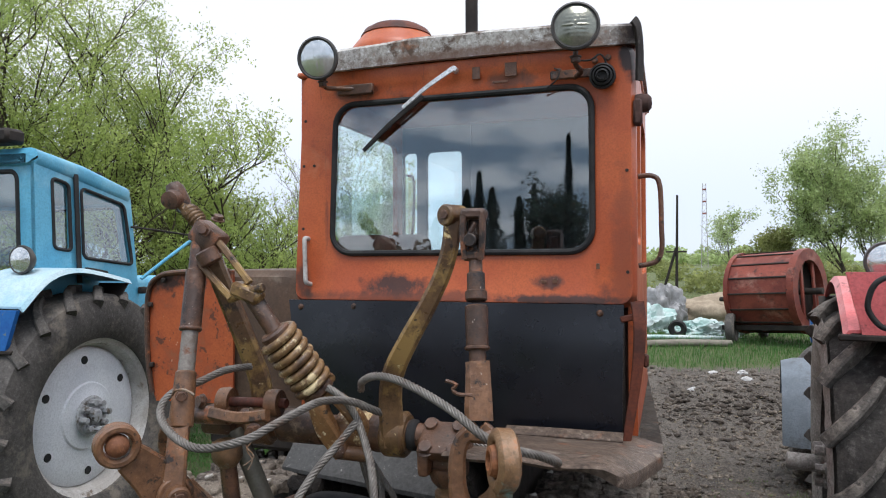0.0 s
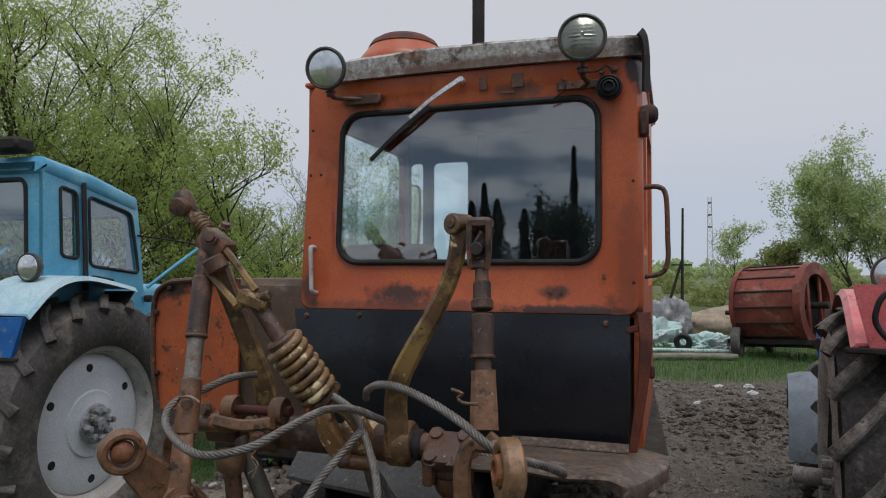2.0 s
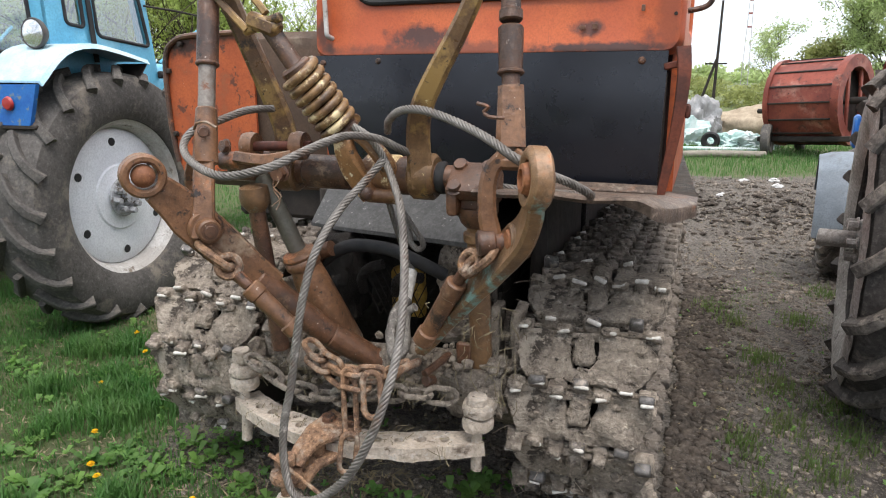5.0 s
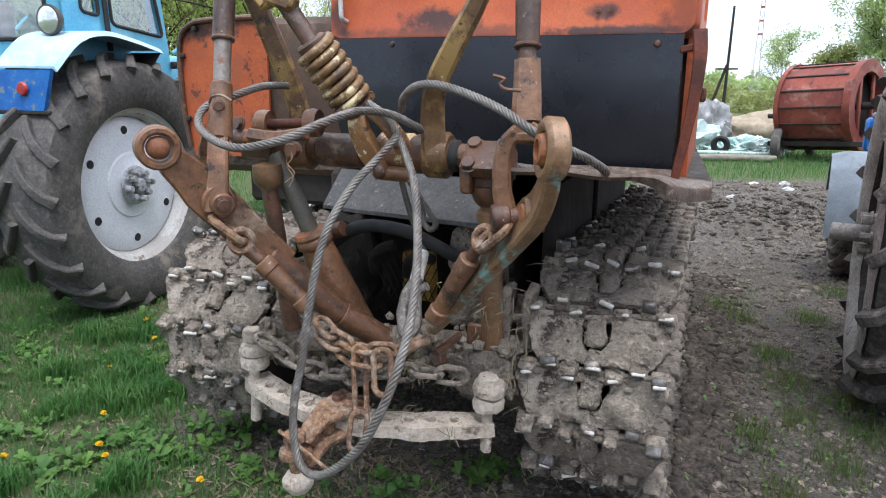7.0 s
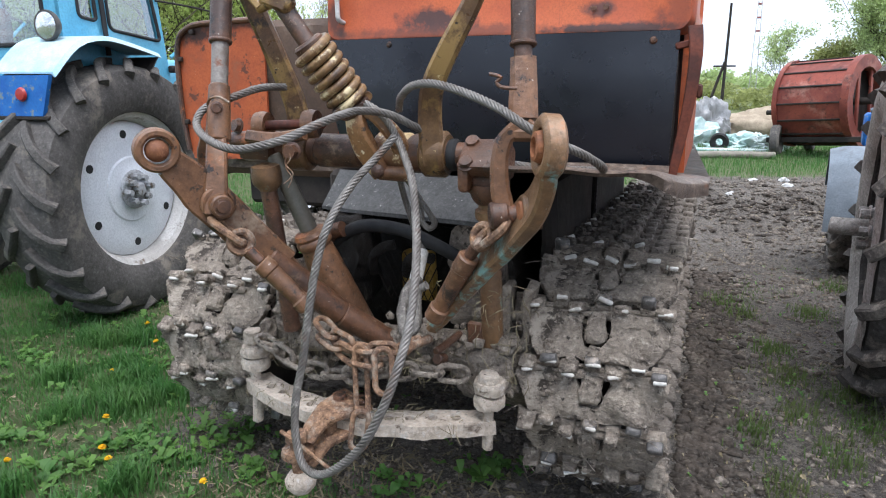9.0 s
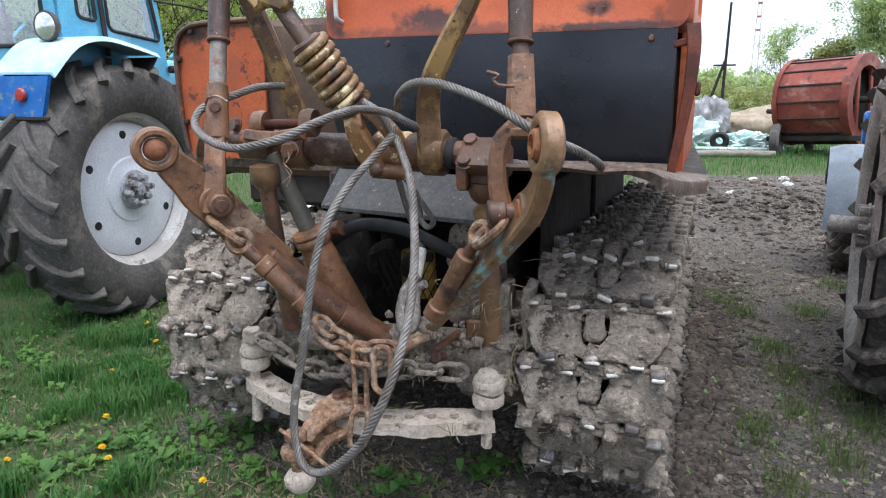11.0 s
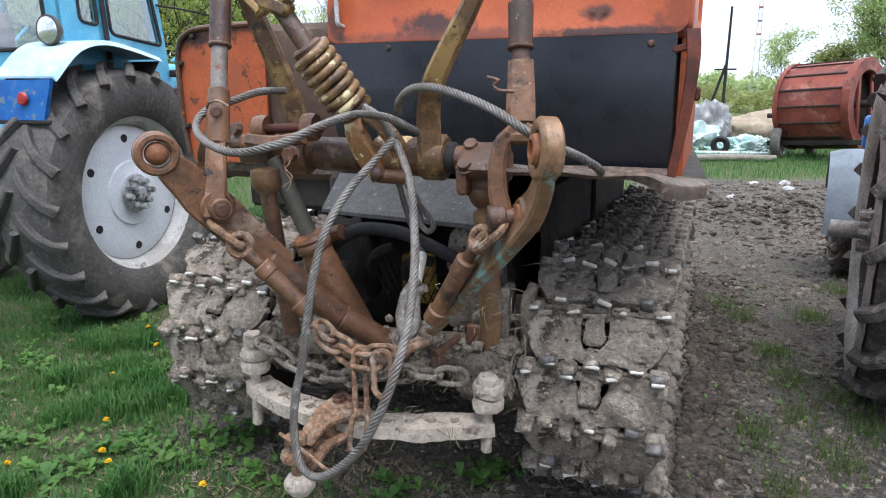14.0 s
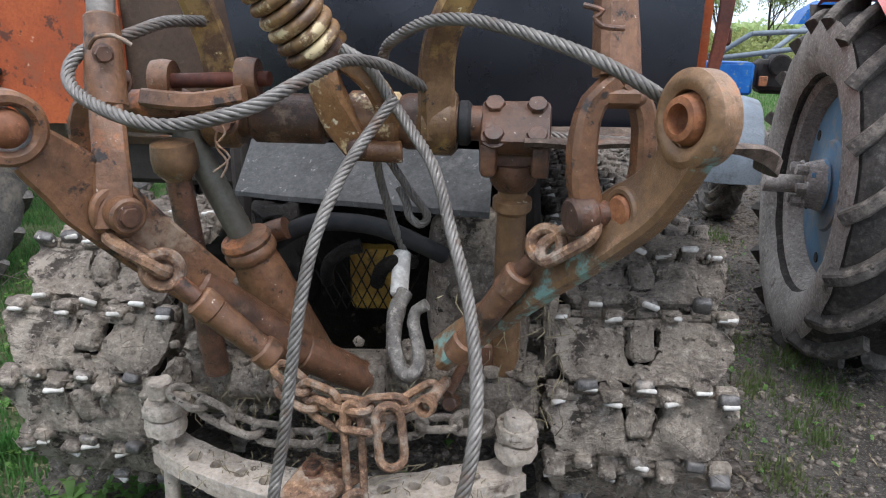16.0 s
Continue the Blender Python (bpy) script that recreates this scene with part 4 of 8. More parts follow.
for k in range(7):
    a = radians(20 + 40 * k)
    bm = B()
    hexbolt(bm, (0.235 + 0.06 * math.cos(a), 2.075, 0.85 + 0.075 * math.sin(a)), (0, -1, 0), 0.017, 0.016)
    part("hex_bolt", bm, MUDDY, side)
for sx in (-0.50, 0.40):
    bm = B()
    rod(bm, (sx - 0.10, 2.26, 0.50), (sx + 0.10, 2.26, 0.50), 0.20, seg=24)
    roughen(bm, 0.01, 8)
    part("final_drive", bm, MUDDY, CR)
bm = B()
box(bm, (-0.03, 2.27, 0.735), (0.13, 0.06, 0.19), bevel=0.02, seg=2)
roughen(bm, 0.006, 14, 3)
guard = part("yellow_housing", bm, GOLD, CR, "greasy yellow housing behind wire mesh")
bm = B()
for k in range(2, 9):
    for s in (1, -1):
        a = V((-0.19 + 0.03 * k, 2.225, 0.65))
        b = a + V((0.09 * s, 0, 0.18))
        rod(bm, a, b, 0.0022, seg=5)
part("wire_mesh", bm, DARK_IRON, guard)
bm = B()
skin(bm, [[V((-0.39, 2.20, 0.985)), V((0.30, 2.00, 1.005)), V((0.30, 2.16, 1.125)), V((-0.39, 2.34, 1.105))], [V((-0.39, 2.20, 0.973)), V((0.30, 2.00, 0.99)), V((0.30, 2.16, 1.11)), V((-0.39, 2.34, 1.09))]])
roughen(bm, 0.006, 6, 3)
part("rubber_mat", bm, GREY_PLATE, CR, "grey dusty rubber mat over the axle")
for pts, r, mt in (([(-0.235, 2.00, 0.90), (-0.15, 1.98, 0.955), (-0.08, 1.975, 0.975), (0.03, 1.99, 0.965), (0.12, 2.0, 0.93), (0.19, 2.05, 0.88)], 0.022, RUBBER),
                   ([(-0.10, 2.04, 0.80), (-0.085, 2.0, 0.86), (-0.045, 1.985, 0.90), (0.0, 1.99, 0.915)], 0.017, GREASE),
                   ([(0.03, 2.02, 0.81), (0.05, 1.985, 0.86), (0.085, 1.97, 0.885), (0.12, 2.02, 0.87)], 0.018, GREASE),
                   ([(-0.245, 1.985, 0.915), (-0.215, 1.96, 0.945), (-0.17, 1.955, 0.962)], 0.027, HITCH)):
    h = B()
    sweep(h, pts, r, 12)
    part("hydraulic_hose", h, mt, CR, "black hydraulic hose" if mt is not HITCH else "rusty hose fitting")

# ---- tracks ----
def shoe_mesh(seed, worn=0.8, mud=None):
    """One cast track shoe: x across, y along the run, z outwards. A plate that narrows along the run, slotted in the middle round a block."""
    rnd = random.Random(seed)
    bm = B()
    for s in (-1, 1):
        prof = [(0.052, -0.074), (0.120, -0.070), (0.190, -0.074), (0.216, -0.066), (0.212, -0.030), (0.196, 0.012), (0.176, 0.052), (0.158, 0.074), (0.090, 0.070), (0.0, 0.074), (0.0, 0.036), (0.024, 0.034), (0.036, 0.000), (0.046, -0.040)]
        prof = [(x + (rnd.uniform(-0.008, 0.008) if x > 0.01 else 0.0), y + rnd.uniform(-0.005, 0.005)) for x, y in prof]
        skin(bm, [[V((s * x, y, z)) for x, y in prof] for z in (-0.016, 0.020)])
    box(bm, (rnd.uniform(-0.004, 0.004), -0.022, 0.010), (0.058, 0.088, 0.056), bevel=0.012)
    box(bm, (0.0, -0.066, 0.004), (0.40, 0.020, 0.030), bevel=0.006)
    bmesh.ops.triangulate(bm, faces=bm.faces[:])
    bmesh.ops.subdivide_edges(bm, edges=bm.edges[:], cuts=4, use_grid_fill=True)
    o = V((seed * 3.1, 0, 0))
    for v in bm.verts:
        lump = max(0.0, noise.noise(v.co * 11 + o)) if v.co.z > 0 else 0.0
        v.co.z += 0.030 * lump
        v.co += 0.008 * V((noise.noise(v.co * 18 + o), noise.noise(v.co * 18 + o + V((9, 3, 1))), 1.2 * noise.noise(v.co * 18 + o + V((2, 7, 5)))))
        v.co += 0.0040 * V((noise.noise(v.co * 120 + o), noise.noise(v.co * 120 + o + V((9, 3, 1))), noise.noise(v.co * 120 + o + V((2, 7, 5)))))
        v.co += 0.0055 * V((noise.noise(v.co * 60 + o), noise.noise(v.co * 60 + o + V((9, 3, 1))), noise.noise(v.co * 60 + o + V((2, 7, 5)))))
    for y, xs in ((-0.085, (-0.190, -0.066, 0.066, 0.190)), (0.085, (-0.128, 0.0, 0.128))):
        for x in xs:
            w = rnd.uniform(0.044, 0.056)
            end = abs(x) > 0.15
            rod(bm, (x - w / 2, y, 0.004), (x + w / 2, y, 0.004), 0.022 if end else 0.020, seg=8)
            lean = rnd.uniform(-0.35, 0.35)
            box(bm, (x, y * 0.96, 0.026 + rnd.uniform(-0.005, 0.006)), (w * 0.88, 0.026, 0.048), Matrix.Rotation(lean, 3, "X") @ Matrix.Rotation(rnd.uniform(-0.3, 0.3), 3, "Z"), bevel=0.005, mat=2 if rnd.random() < 0.22 else 0)
            if rnd.random() < worn:
                box(bm, (x + rnd.uniform(-0.006, 0.006), y * 0.96 + rnd.uniform(0.004, 0.014), 0.044 + rnd.uniform(-0.003, 0.004)), (rnd.uniform(0.032, 0.048), 0.011, 0.014), Matrix.Rotation(rnd.uniform(-0.45, 0.45), 3, "Y"), bevel=0.003, mat=1)
    rod(bm, (-0.220, -0.085, 0.004), (0.220, -0.085, 0.004), 0.009, seg=8)
    for v in bm.verts:
        v.co += 0.0035 * V((noise.noise(v.co * 31 + V((seed, 0, 0))), noise.noise(v.co * 31 + V((0, seed, 0))), noise.noise(v.co * 31)))
    return mesh_of("shoe", bm, mud or MUDDY, POLISH, LUG_STEEL, smooth=50)


SHOES = [shoe_mesh(k) for k in range(6)]
# shoes ahead of the rear arc: fender shade in their colour, few bright edges
TOP_SHOES = [shoe_mesh(k, 0.08, SHADED_IRON) for k in range(10, 13)]
SPY, SPZ, SPR = 2.255, 0.50, 0.345
FRY, FRZ, FRR = 4.75, 0.43, 0.30
LOW = 0.075


def track_run(phase, pitch=0.170):
    """Places and outward ways of the shoes along one closed run, in the plane of y and z."""
    pts = []
    for k in range(61):
        a = radians(90 + 165 * k / 60)
        pts.append((SPY + SPR * math.cos(a), SPZ + SPR * math.sin(a)))
    for y in (2.55, 2.9, 3.3, 3.7, 4.1, 4.4):
        pts.append((y, LOW + 0.05 * max(0, (2.75 - y))))
    for k in range(61):
        a = radians(-90 + 180 * k / 60)
        pts.append((FRY + FRR * math.cos(a), FRZ + FRR * math.sin(a)))
    for k in range(1, 10):
        y = FRY - (FRY - SPY) * k / 10
        pts.append((y, FRZ + FRR + (SPZ + SPR - FRZ - FRR) * k / 10 - 0.02 * math.sin(math.pi * k / 10)))
    p = [V((0, y, z)) for y, z in pts]
    lens = [0.0]
    for a, b in zip(p, p[1:] + p[:1]):
        lens.append(lens[-1] + (b - a).length)
    count = round(lens[-1] / pitch)
    pitch = lens[-1] / count
    out = []
    for i in range(count):
        s = (i + phase) * pitch % lens[-1]
        k = max(j for j in range(len(p)) if lens[j] <= s)
        a, b = p[k], p[(k + 1) % len(p)]
        q = a + (b - a) * ((s - lens[k]) / max(1e-6, lens[k + 1] - lens[k]))
        out.append((q, (b - a).normalized()))
    return out


for x, phase in ((0.672, 0.0), (-0.69, 0.29)):
    bm = B()
    box(bm, (x, 3.55, 0.50), (0.20, 1.75, 0.34), bevel=0.03)
    roughen(bm, 0.012, 9, 3)
    track = part("track", bm, DARK_IRON, CR, "mud-caked crawler track with cast iron shoes")
    for y, z, r in ((SPY, SPZ, 0.27), (FRY, FRZ, 0.25), (2.95, 0.24, 0.15), (3.4, 0.24, 0.15), (3.85, 0.24, 0.15), (4.3, 0.24, 0.15)):
        bm = B()
        lathe(bm, [(0.06, -0.13), (r, -0.12), (r, -0.05), (r * 0.6, -0.03), (r * 0.6, 0.03), (r, 0.05), (r, 0.12), (0.06, 0.13)], (x, y, z), (1, 0, 0), 26)
        if y == SPY:
            for k in range(13):
                a = 2 * math.pi * k / 13
                box(bm, (x, SPY + 0.27 * math.cos(a), SPZ + 0.27 * math.sin(a)), (0.06, 0.06, 0.10), Matrix.Rotation(a + math.pi / 2, 3, "X"), bevel=0.01)
        part("sprocket" if y == SPY else "track_wheel", bm, DARK_IRON, track)
    rnd = random.Random(int(100 * phase))
    for q, t in track_run(phase):
        n = V((0, -t.z, t.y))
        n = -n if n.dot(V((0, q.y - 3.4, q.z - 0.45))) < 0 else n
        xx = t.cross(n)
        m = Matrix(((xx.x, t.x, n.x, x + rnd.uniform(-0.006, 0.006)), (xx.y, t.y, n.y, q.y), (xx.z, t.z, n.z, q.z), (0, 0, 0, 1)))
        s = new("shoe", rnd.choice(TOP_SHOES if q.y > 2.34 else SHOES))
        s.parent = track
        s.matrix_basis = m @ pose(0, 0, 0, rnd.uniform(-3, 3), rnd.uniform(-2, 2), rnd.uniform(-2, 2))
    bm = B()
    for k in range(330):
        a = radians(rnd.uniform(95, 255))
        rr = SPR + rnd.uniform(0.0, 0.028)
        c = V((x + rnd.uniform(-0.17, 0.17), SPY + rr * math.cos(a), SPZ + rr * math.sin(a)))
        made = bmesh.ops.create_icosphere(bm, subdivisions=1, radius=0.004 + 0.015 * rnd.random() ** 2)["verts"]
        sc = Matrix.Diagonal((rnd.uniform(0.8, 1.6), rnd.uniform(0.6, 1.2), rnd.uniform(0.6, 1.1)))
        for v in made:
            v.co = sc @ v.co * (1 + 0.5 * noise.noise(v.co * 40 + c * 7)) + c
    for k in range(170):
        a = radians(rnd.uniform(100, 250))
        c = V((x + rnd.uniform(-0.22, 0.22), SPY + (SPR + 0.045) * math.cos(a), SPZ + (SPR + 0.045) * math.sin(a)))
        d = V((rnd.uniform(-1, 1), rnd.uniform(-0.3, 0.3), rnd.uniform(-1, 0.2))).normalized() * rnd.uniform(0.02, 0.07)
        sweep(bm, [c, c + d * 0.5 + V((0, -0.006, 0.004)), c + d], 0.0011, 3, fine=False)
    ob = part("caked_mud", bm, MUDDY, track, smooth=0)
    tagged(ob, "lumps of dried mud stuck on the track", kind="stuff")


# ---- rear hitch of the crawler ----
SH = 1.225
bm = B()
rod(bm, (-0.47, 1.88, SH), (0.26, 1.88, SH), 0.042, seg=22)
rod(bm, (-0.20, 1.88, SH), (-0.04, 1.88, SH), 0.052, seg=22)
rod(bm, (0.235, 1.88, SH), (0.29, 1.88, SH), 0.036, seg=20)
shaft = part("rocker_shaft", bm, HITCH, CR, "thick rusty rocker shaft")
bm = B()
rod(bm, (0.232, 1.88, SH), (0.262, 1.88, SH), 0.046, seg=22)
part("rubber_collar", bm, RUBBER, shaft)
# right bearing block with four bolts on its post
bm = B()
tilt = Matrix.Rotation(radians(42), 3, "X")
box(bm, (0.352, 1.885, 1.205), (0.138, 0.085, 0.095), bevel=0.016, seg=2)
roughen(bm, 0.003, 24)
block = part("bearing_block", bm, HITCH, CR, "bolted cast bearing block")
bm = B()
box(bm, (0.352, 1.848, 1.222), (0.142, 0.115, 0.050), tilt, bevel=0.014, seg=2)
roughen(bm, 0.003, 24)
part("bearing_cap", bm, HITCH, block)
for sx in (-1, 1):
    bm = B()
    box(bm, (0.352 + 0.052 * sx, 1.835, 1.165), (0.036, 0.070, 0.075), bevel=0.012, seg=2)
    roughen(bm, 0.003, 24)
    part("bearing_ear", bm, HITCH, block)
bm = B()
box(bm, (0.352, 1.868, 1.155), (0.120, 0.060, 0.070), bevel=0.014, seg=2)
roughen(bm, 0.003, 24)
part("bearing_saddle", bm, HITCH, block)
bm = B()
lathe(bm, [(0.0, 0.0), (0.052, 0.0), (0.056, 0.02), (0.048, 0.045), (0.036, 0.06), (0.0, 0.06)], (0.352, 1.875, 1.150), (0, 0.12, -1), 22)
part("bearing_foot", bm, HITCH, block)
for u, y, z in ((0.309, 1.868, 1.258), (0.394, 1.864, 1.258), (0.310, 1.810, 1.206), (0.394, 1.810, 1.206)):
    bm = B()
    hexbolt(bm, (u, y, z), (0, -0.67, 0.74), 0.021, 0.019)
    part("hex_bolt", bm, CLEVIS, block)
bm = B()
rod(bm, (0.352, 1.885, 1.11), (0.350, 1.975, 0.45), 0.031, 0.036, seg=16)
lathe(bm, [(0.030, 0.0), (0.042, 0.008), (0.042, 0.03), (0.030, 0.042)], (0.352, 1.89, 1.075), (0, 0.12, -1), 18)
part("support_post", bm, PATINA, CR, "rusty round support post")
bm = B()
rod(bm, (-0.349, 1.800, 1.17), (-0.330, 1.872, 0.62), 0.026, 0.029, seg=16)
post = part("support_post", bm, CLEVIS, CR, "thin rusty brown support post")
bm = B()
lathe(bm, [(0.026, 0.0), (0.044, 0.006), (0.048, 0.035), (0.046, 0.06), (0.026, 0.085)], (-0.349, 1.800, 1.185), (0.03, 0.12, -1), 20)
part("post_cap", bm, PATINA, post, "worn greenish cap of the post")
# left bearing with its strap
bm = B()
box(bm, (-0.40, 1.865, 1.235), (0.12, 0.11, 0.09), bevel=0.02, seg=2)
block = part("bearing_block", bm, HITCH, CR, "cast bearing block")
bm = B()
rod(bm, (-0.46, 1.80, 1.255), (-0.33, 1.80, 1.26), 0.028, seg=16)
part("cross_pin", bm, CLEVIS, block)
bm = B()
strap(bm, [(-0.385, 1.775, 1.272), (-0.27, 1.755, 1.268), (-0.165, 1.745, 1.285)], (0, -1, 0.3), 0.035, 0.025)
yoke = part("cylinder_yoke", bm, LINK_PAINT, CR, "worn brown yoke bar with a through pin")
for c, r in (((-0.36, 1.82, 1.30), 0.045), ((-0.175, 1.80, 1.31), 0.043)):
    bm = B()
    lathe(bm, [(0.015, -0.02), (r - 0.003, -0.02), (r, 0.0), (r - 0.003, 0.02), (0.015, 0.02)], c, (1, 0.1, 0), 20)
    part("yoke_eye", bm, LINK_PAINT, yoke)
bm = B()
rod(bm, (-0.39, 1.815, 1.30), (-0.13, 1.795, 1.312), 0.015, seg=14)
part("yoke_pin", bm, POST, yoke, "round reddish through pin")
bm = B()
hexbolt(bm, (-0.43, 1.79, 1.30), (-0.3, -1, 0.2), 0.02, 0.018)
part("hex_bolt", bm, CLEVIS, CR)
bm = B()
hexbolt(bm, (-0.205, 1.74, 1.235), (0.1, -1, 0), 0.022, 0.03)
part("hex_bolt", bm, CLEVIS, CR)
bm = B()
sweep(bm, [(-0.205, 1.715, 1.245), (-0.195, 1.71, 1.215), (-0.215, 1.712, 1.19), (-0.195, 1.712, 1.16), (-0.21, 1.712, 1.13)], 0.0022, 6)
sweep(bm, [(-0.20, 1.715, 1.24), (-0.215, 1.71, 1.20), (-0.19, 1.712, 1.17), (-0.225, 1.712, 1.14)], 0.0022, 6)
part("wire_pin", bm, CHAIN_RUST, CR)
# lift cylinder
bm = B()
rod(bm, (-0.345, 1.845, 1.21), (-0.235, 1.865, 0.955), 0.029, seg=18)
part("cylinder_rod", bm, STEEL_ROD, CR, "grey-green lift cylinder rod")
bm = B()
ax = V((0.10, 0.10, -0.36)).normalized()
c0 = V((-0.231, 1.850, 0.970))
lathe(bm, [(0.03, -0.004), (0.052, 0.0), (0.057, 0.012), (0.053, 0.022), (0.058, 0.03), (0.058, 0.045), (0.05, 0.055), (0.056, 0.10), (0.075, 0.36), (0.06, 0.40), (0.0, 0.40)], c0, ax, 26)
part("lift_cylinder", bm, LINK_PAINT, CR, "brown hydraulic lift cylinder")
# lift arms
bm = B()
strap(bm, [(-0.262, 1.87, 1.255), (-0.268, 1.865, 1.36), (-0.305, 1.82, 1.52), (-0.355, 1.77, 1.70), (-0.388, 1.745, 1.825)], (0.45, -1, 0.1), lambda k: 0.066 - 0.012 * k, 0.05, soft=0.014)
rod(bm, (-0.30, 1.88, SH), (-0.225, 1.88, SH), 0.066, seg=22)
arm = part("lift_arm", bm, YELLOW, CR, "lift arm with flaking yellow paint")
bm = B()
strap(bm, [(0.197, 1.845, 1.20), (0.193, 1.83, 1.33), (0.215, 1.80, 1.42), (0.268, 1.78, 1.515), (0.325, 1.775, 1.61), (0.372, 1.77, 1.70), (0.398, 1.765, 1.78), (0.405, 1.765, 1.85)], (0.35, -1, 0.15), lambda k: 0.074 - 0.026 * min(1, 1.4 * k), 0.045, soft=0.015)
rod(bm, (0.155, 1.88, SH), (0.232, 1.88, SH), 0.068, seg=22)
rod(bm, (0.39, 1.735, 1.865), (0.42, 1.80, 1.865), 0.030, seg=18)
arm = part("lift_arm", bm, YELLOW, CR, "curved lift arm with flaking yellow paint")
bm = B()
hexbolt(bm, (0.393, 1.735, 1.866), (-0.3, -1, 0), 0.013, 0.008)
part("pin", bm, CLEVIS, arm)
# folded top link with its damper spring
SA, SB = V((-0.122, 1.722, 1.528)), V((-0.032, 1.80, 1.362))
sd = (SB - SA).normalized()
bm = B()
rod(bm, (-0.21, 1.725, 1.645), SA + sd * 0.02, 0.026, seg=18)
rod(bm, SA - sd * 0.015, SA + sd * 0.012, 0.046, seg=20)
rod(bm, SA + sd * 0.02, SB + sd * 0.03, 0.028, seg=16)
rod(bm, SB - sd * 0.01, SB + sd * 0.02, 0.05, seg=20)
link = part("top_link", bm, HITCH, CR, "folded-up top link with a spring")
bm = B()
x, y, _ = frame_of(sd)
turns, n = 7.3, 220
coil = []
for k in range(n + 1):
    a = 2 * math.pi * turns * k / n
    coil.append(SA + (SB - SA) * (k / n) + 0.051 * (x * math.cos(a) + y * math.sin(a)))
sweep(bm, coil, 0.0130, 10, fine=False)
part("damper_spring", bm, SPRING, link, "thick coil spring with worn ochre paint")
bm = B()
nrm = (0.35, -1, 0.1)
for off in (-0.036, 0.036):
    s = V((0.75, 0.2, 0.62)).normalized() * off
    strap(bm, [V((-0.372, 1.72, 1.80)) + s, V((-0.33, 1.708, 1.755)) + s * 1.15, V((-0.235, 1.708, 1.655)) + s * 1.0], nrm, 0.020, 0.022)
box(bm, (-0.212, 1.712, 1.648), (0.10, 0.05, 0.045), Matrix.Rotation(radians(20), 3, "Y"), bevel=0.01)
rod(bm, (-0.275, 1.71, 1.63), (-0.152, 1.70, 1.665), 0.014, seg=12)
part("yoke", bm, YELLOW, link, "slotted yoke with yellow paint")
bm = B()
box(bm, (-0.365, 1.735, 1.815), (0.105, 0.07, 0.075), Matrix.Rotation(radians(35), 3, "Y"), bevel=0.016, seg=2)
rod(bm, (-0.345, 1.69, 1.775), (-0.325, 1.70, 1.735), 0.034, seg=16)
part("clevis", bm, CLEVIS, link, "forged clevis with bolts")
for p, ax, r in (((-0.315, 1.71, 1.865), (0.4, -0.2, 0.9), 0.016), ((-0.35, 1.69, 1.835), (0.3, -1, 0.2), 0.017)):
    bm = B()
    hexbolt(bm, p, ax, r, 0.016)
    part("hex_bolt", bm, CLEVIS, link)
bm = B()
rod(bm, (-0.40, 1.74, 1.86), (-0.445, 1.735, 1.905), 0.024, seg=16)
box(bm, (-0.445, 1.735, 1.898), (0.055, 0.05, 0.03), Matrix.Rotation(radians(45), 3, "Y"), bevel=0.01)
for k in range(4):
    p = V((-0.408 - 0.009 * k, 1.739, 1.868 + 0.009 * k))
    ring_bar(bm, p, (-0.7, 0, 0.7), 0.024, 0.004, 16, 6)
part("threaded_stub", bm, YELLOW, link, "threaded stub with yellow paint")
bm = B()
lathe(bm, [(0.0, -0.05), (0.021, -0.045), (0.027, -0.02), (0.029, 0.0), (0.027, 0.025), (0.019, 0.042), (0.0, 0.048)], (-0.478, 1.735, 1.945), (-0.35, -0.2, 0.9), 22)
lathe(bm, [(0.014, -0.026), (0.027, -0.024), (0.030, 0.0), (0.027, 0.018), (0.014, 0.020)], (-0.472, 1.70, 1.93), (0.2, -1, -0.2), 20)
roughen(bm, 0.004, 20)
part("ball_end", bm, CLEVIS, link, "worn ball end of the top link")
# bracket that holds the spring on the shaft: a forked claw with a window in it
bm = B()
strap(bm, [(-0.030, 1.795, 1.348), (-0.020, 1.790, 1.315), (-0.010, 1.797, 1.270), (0.012, 1.815, 1.215), (0.040, 1.832, 1.165)], (-0.25, -1, 0.25), lambda k: 0.056 + 0.014 * math.sin(math.pi * k), 0.036, soft=0.013)
strap(bm, [(0.0, 1.80, 1.352), (0.040, 1.800, 1.335), (0.078, 1.812, 1.298), (0.100, 1.832, 1.250), (0.104, 1.850, 1.205)], (0.1, -1, 0.25), lambda k: 0.034 + 0.022 * k, 0.036, soft=0.012)
rod(bm, (0.005, 1.88, SH), (0.118, 1.88, SH), 0.060, seg=22)
rod(bm, (0.028, 1.83, 1.172), (0.125, 1.835, 1.170), 0.022, seg=14)
roughen(bm, 0.004, 25)
bracket = part("spring_bracket", bm, CREAM, CR, "forked bracket with pale flaking paint")
bm = B()
lathe(bm, [(0.0, 0.014), (0.012, 0.013), (0.020, 0.006), (0.022, 0.0), (0.0, 0.0)], (0.036, 1.806, 1.178), (-0.1, -1, 0.1), 18)
part("pin", bm, CLEVIS, bracket, "round rusty pin head")
bm = B()
lathe(bm, [(0.0, -0.045), (0.052, -0.044), (0.058, -0.03), (0.058, 0.03), (0.052, 0.044), (0.0, 0.045)], (0.16, 1.88, SH), (1, 0, 0), 24)
part("shaft_collar", bm, HITCH, CR)
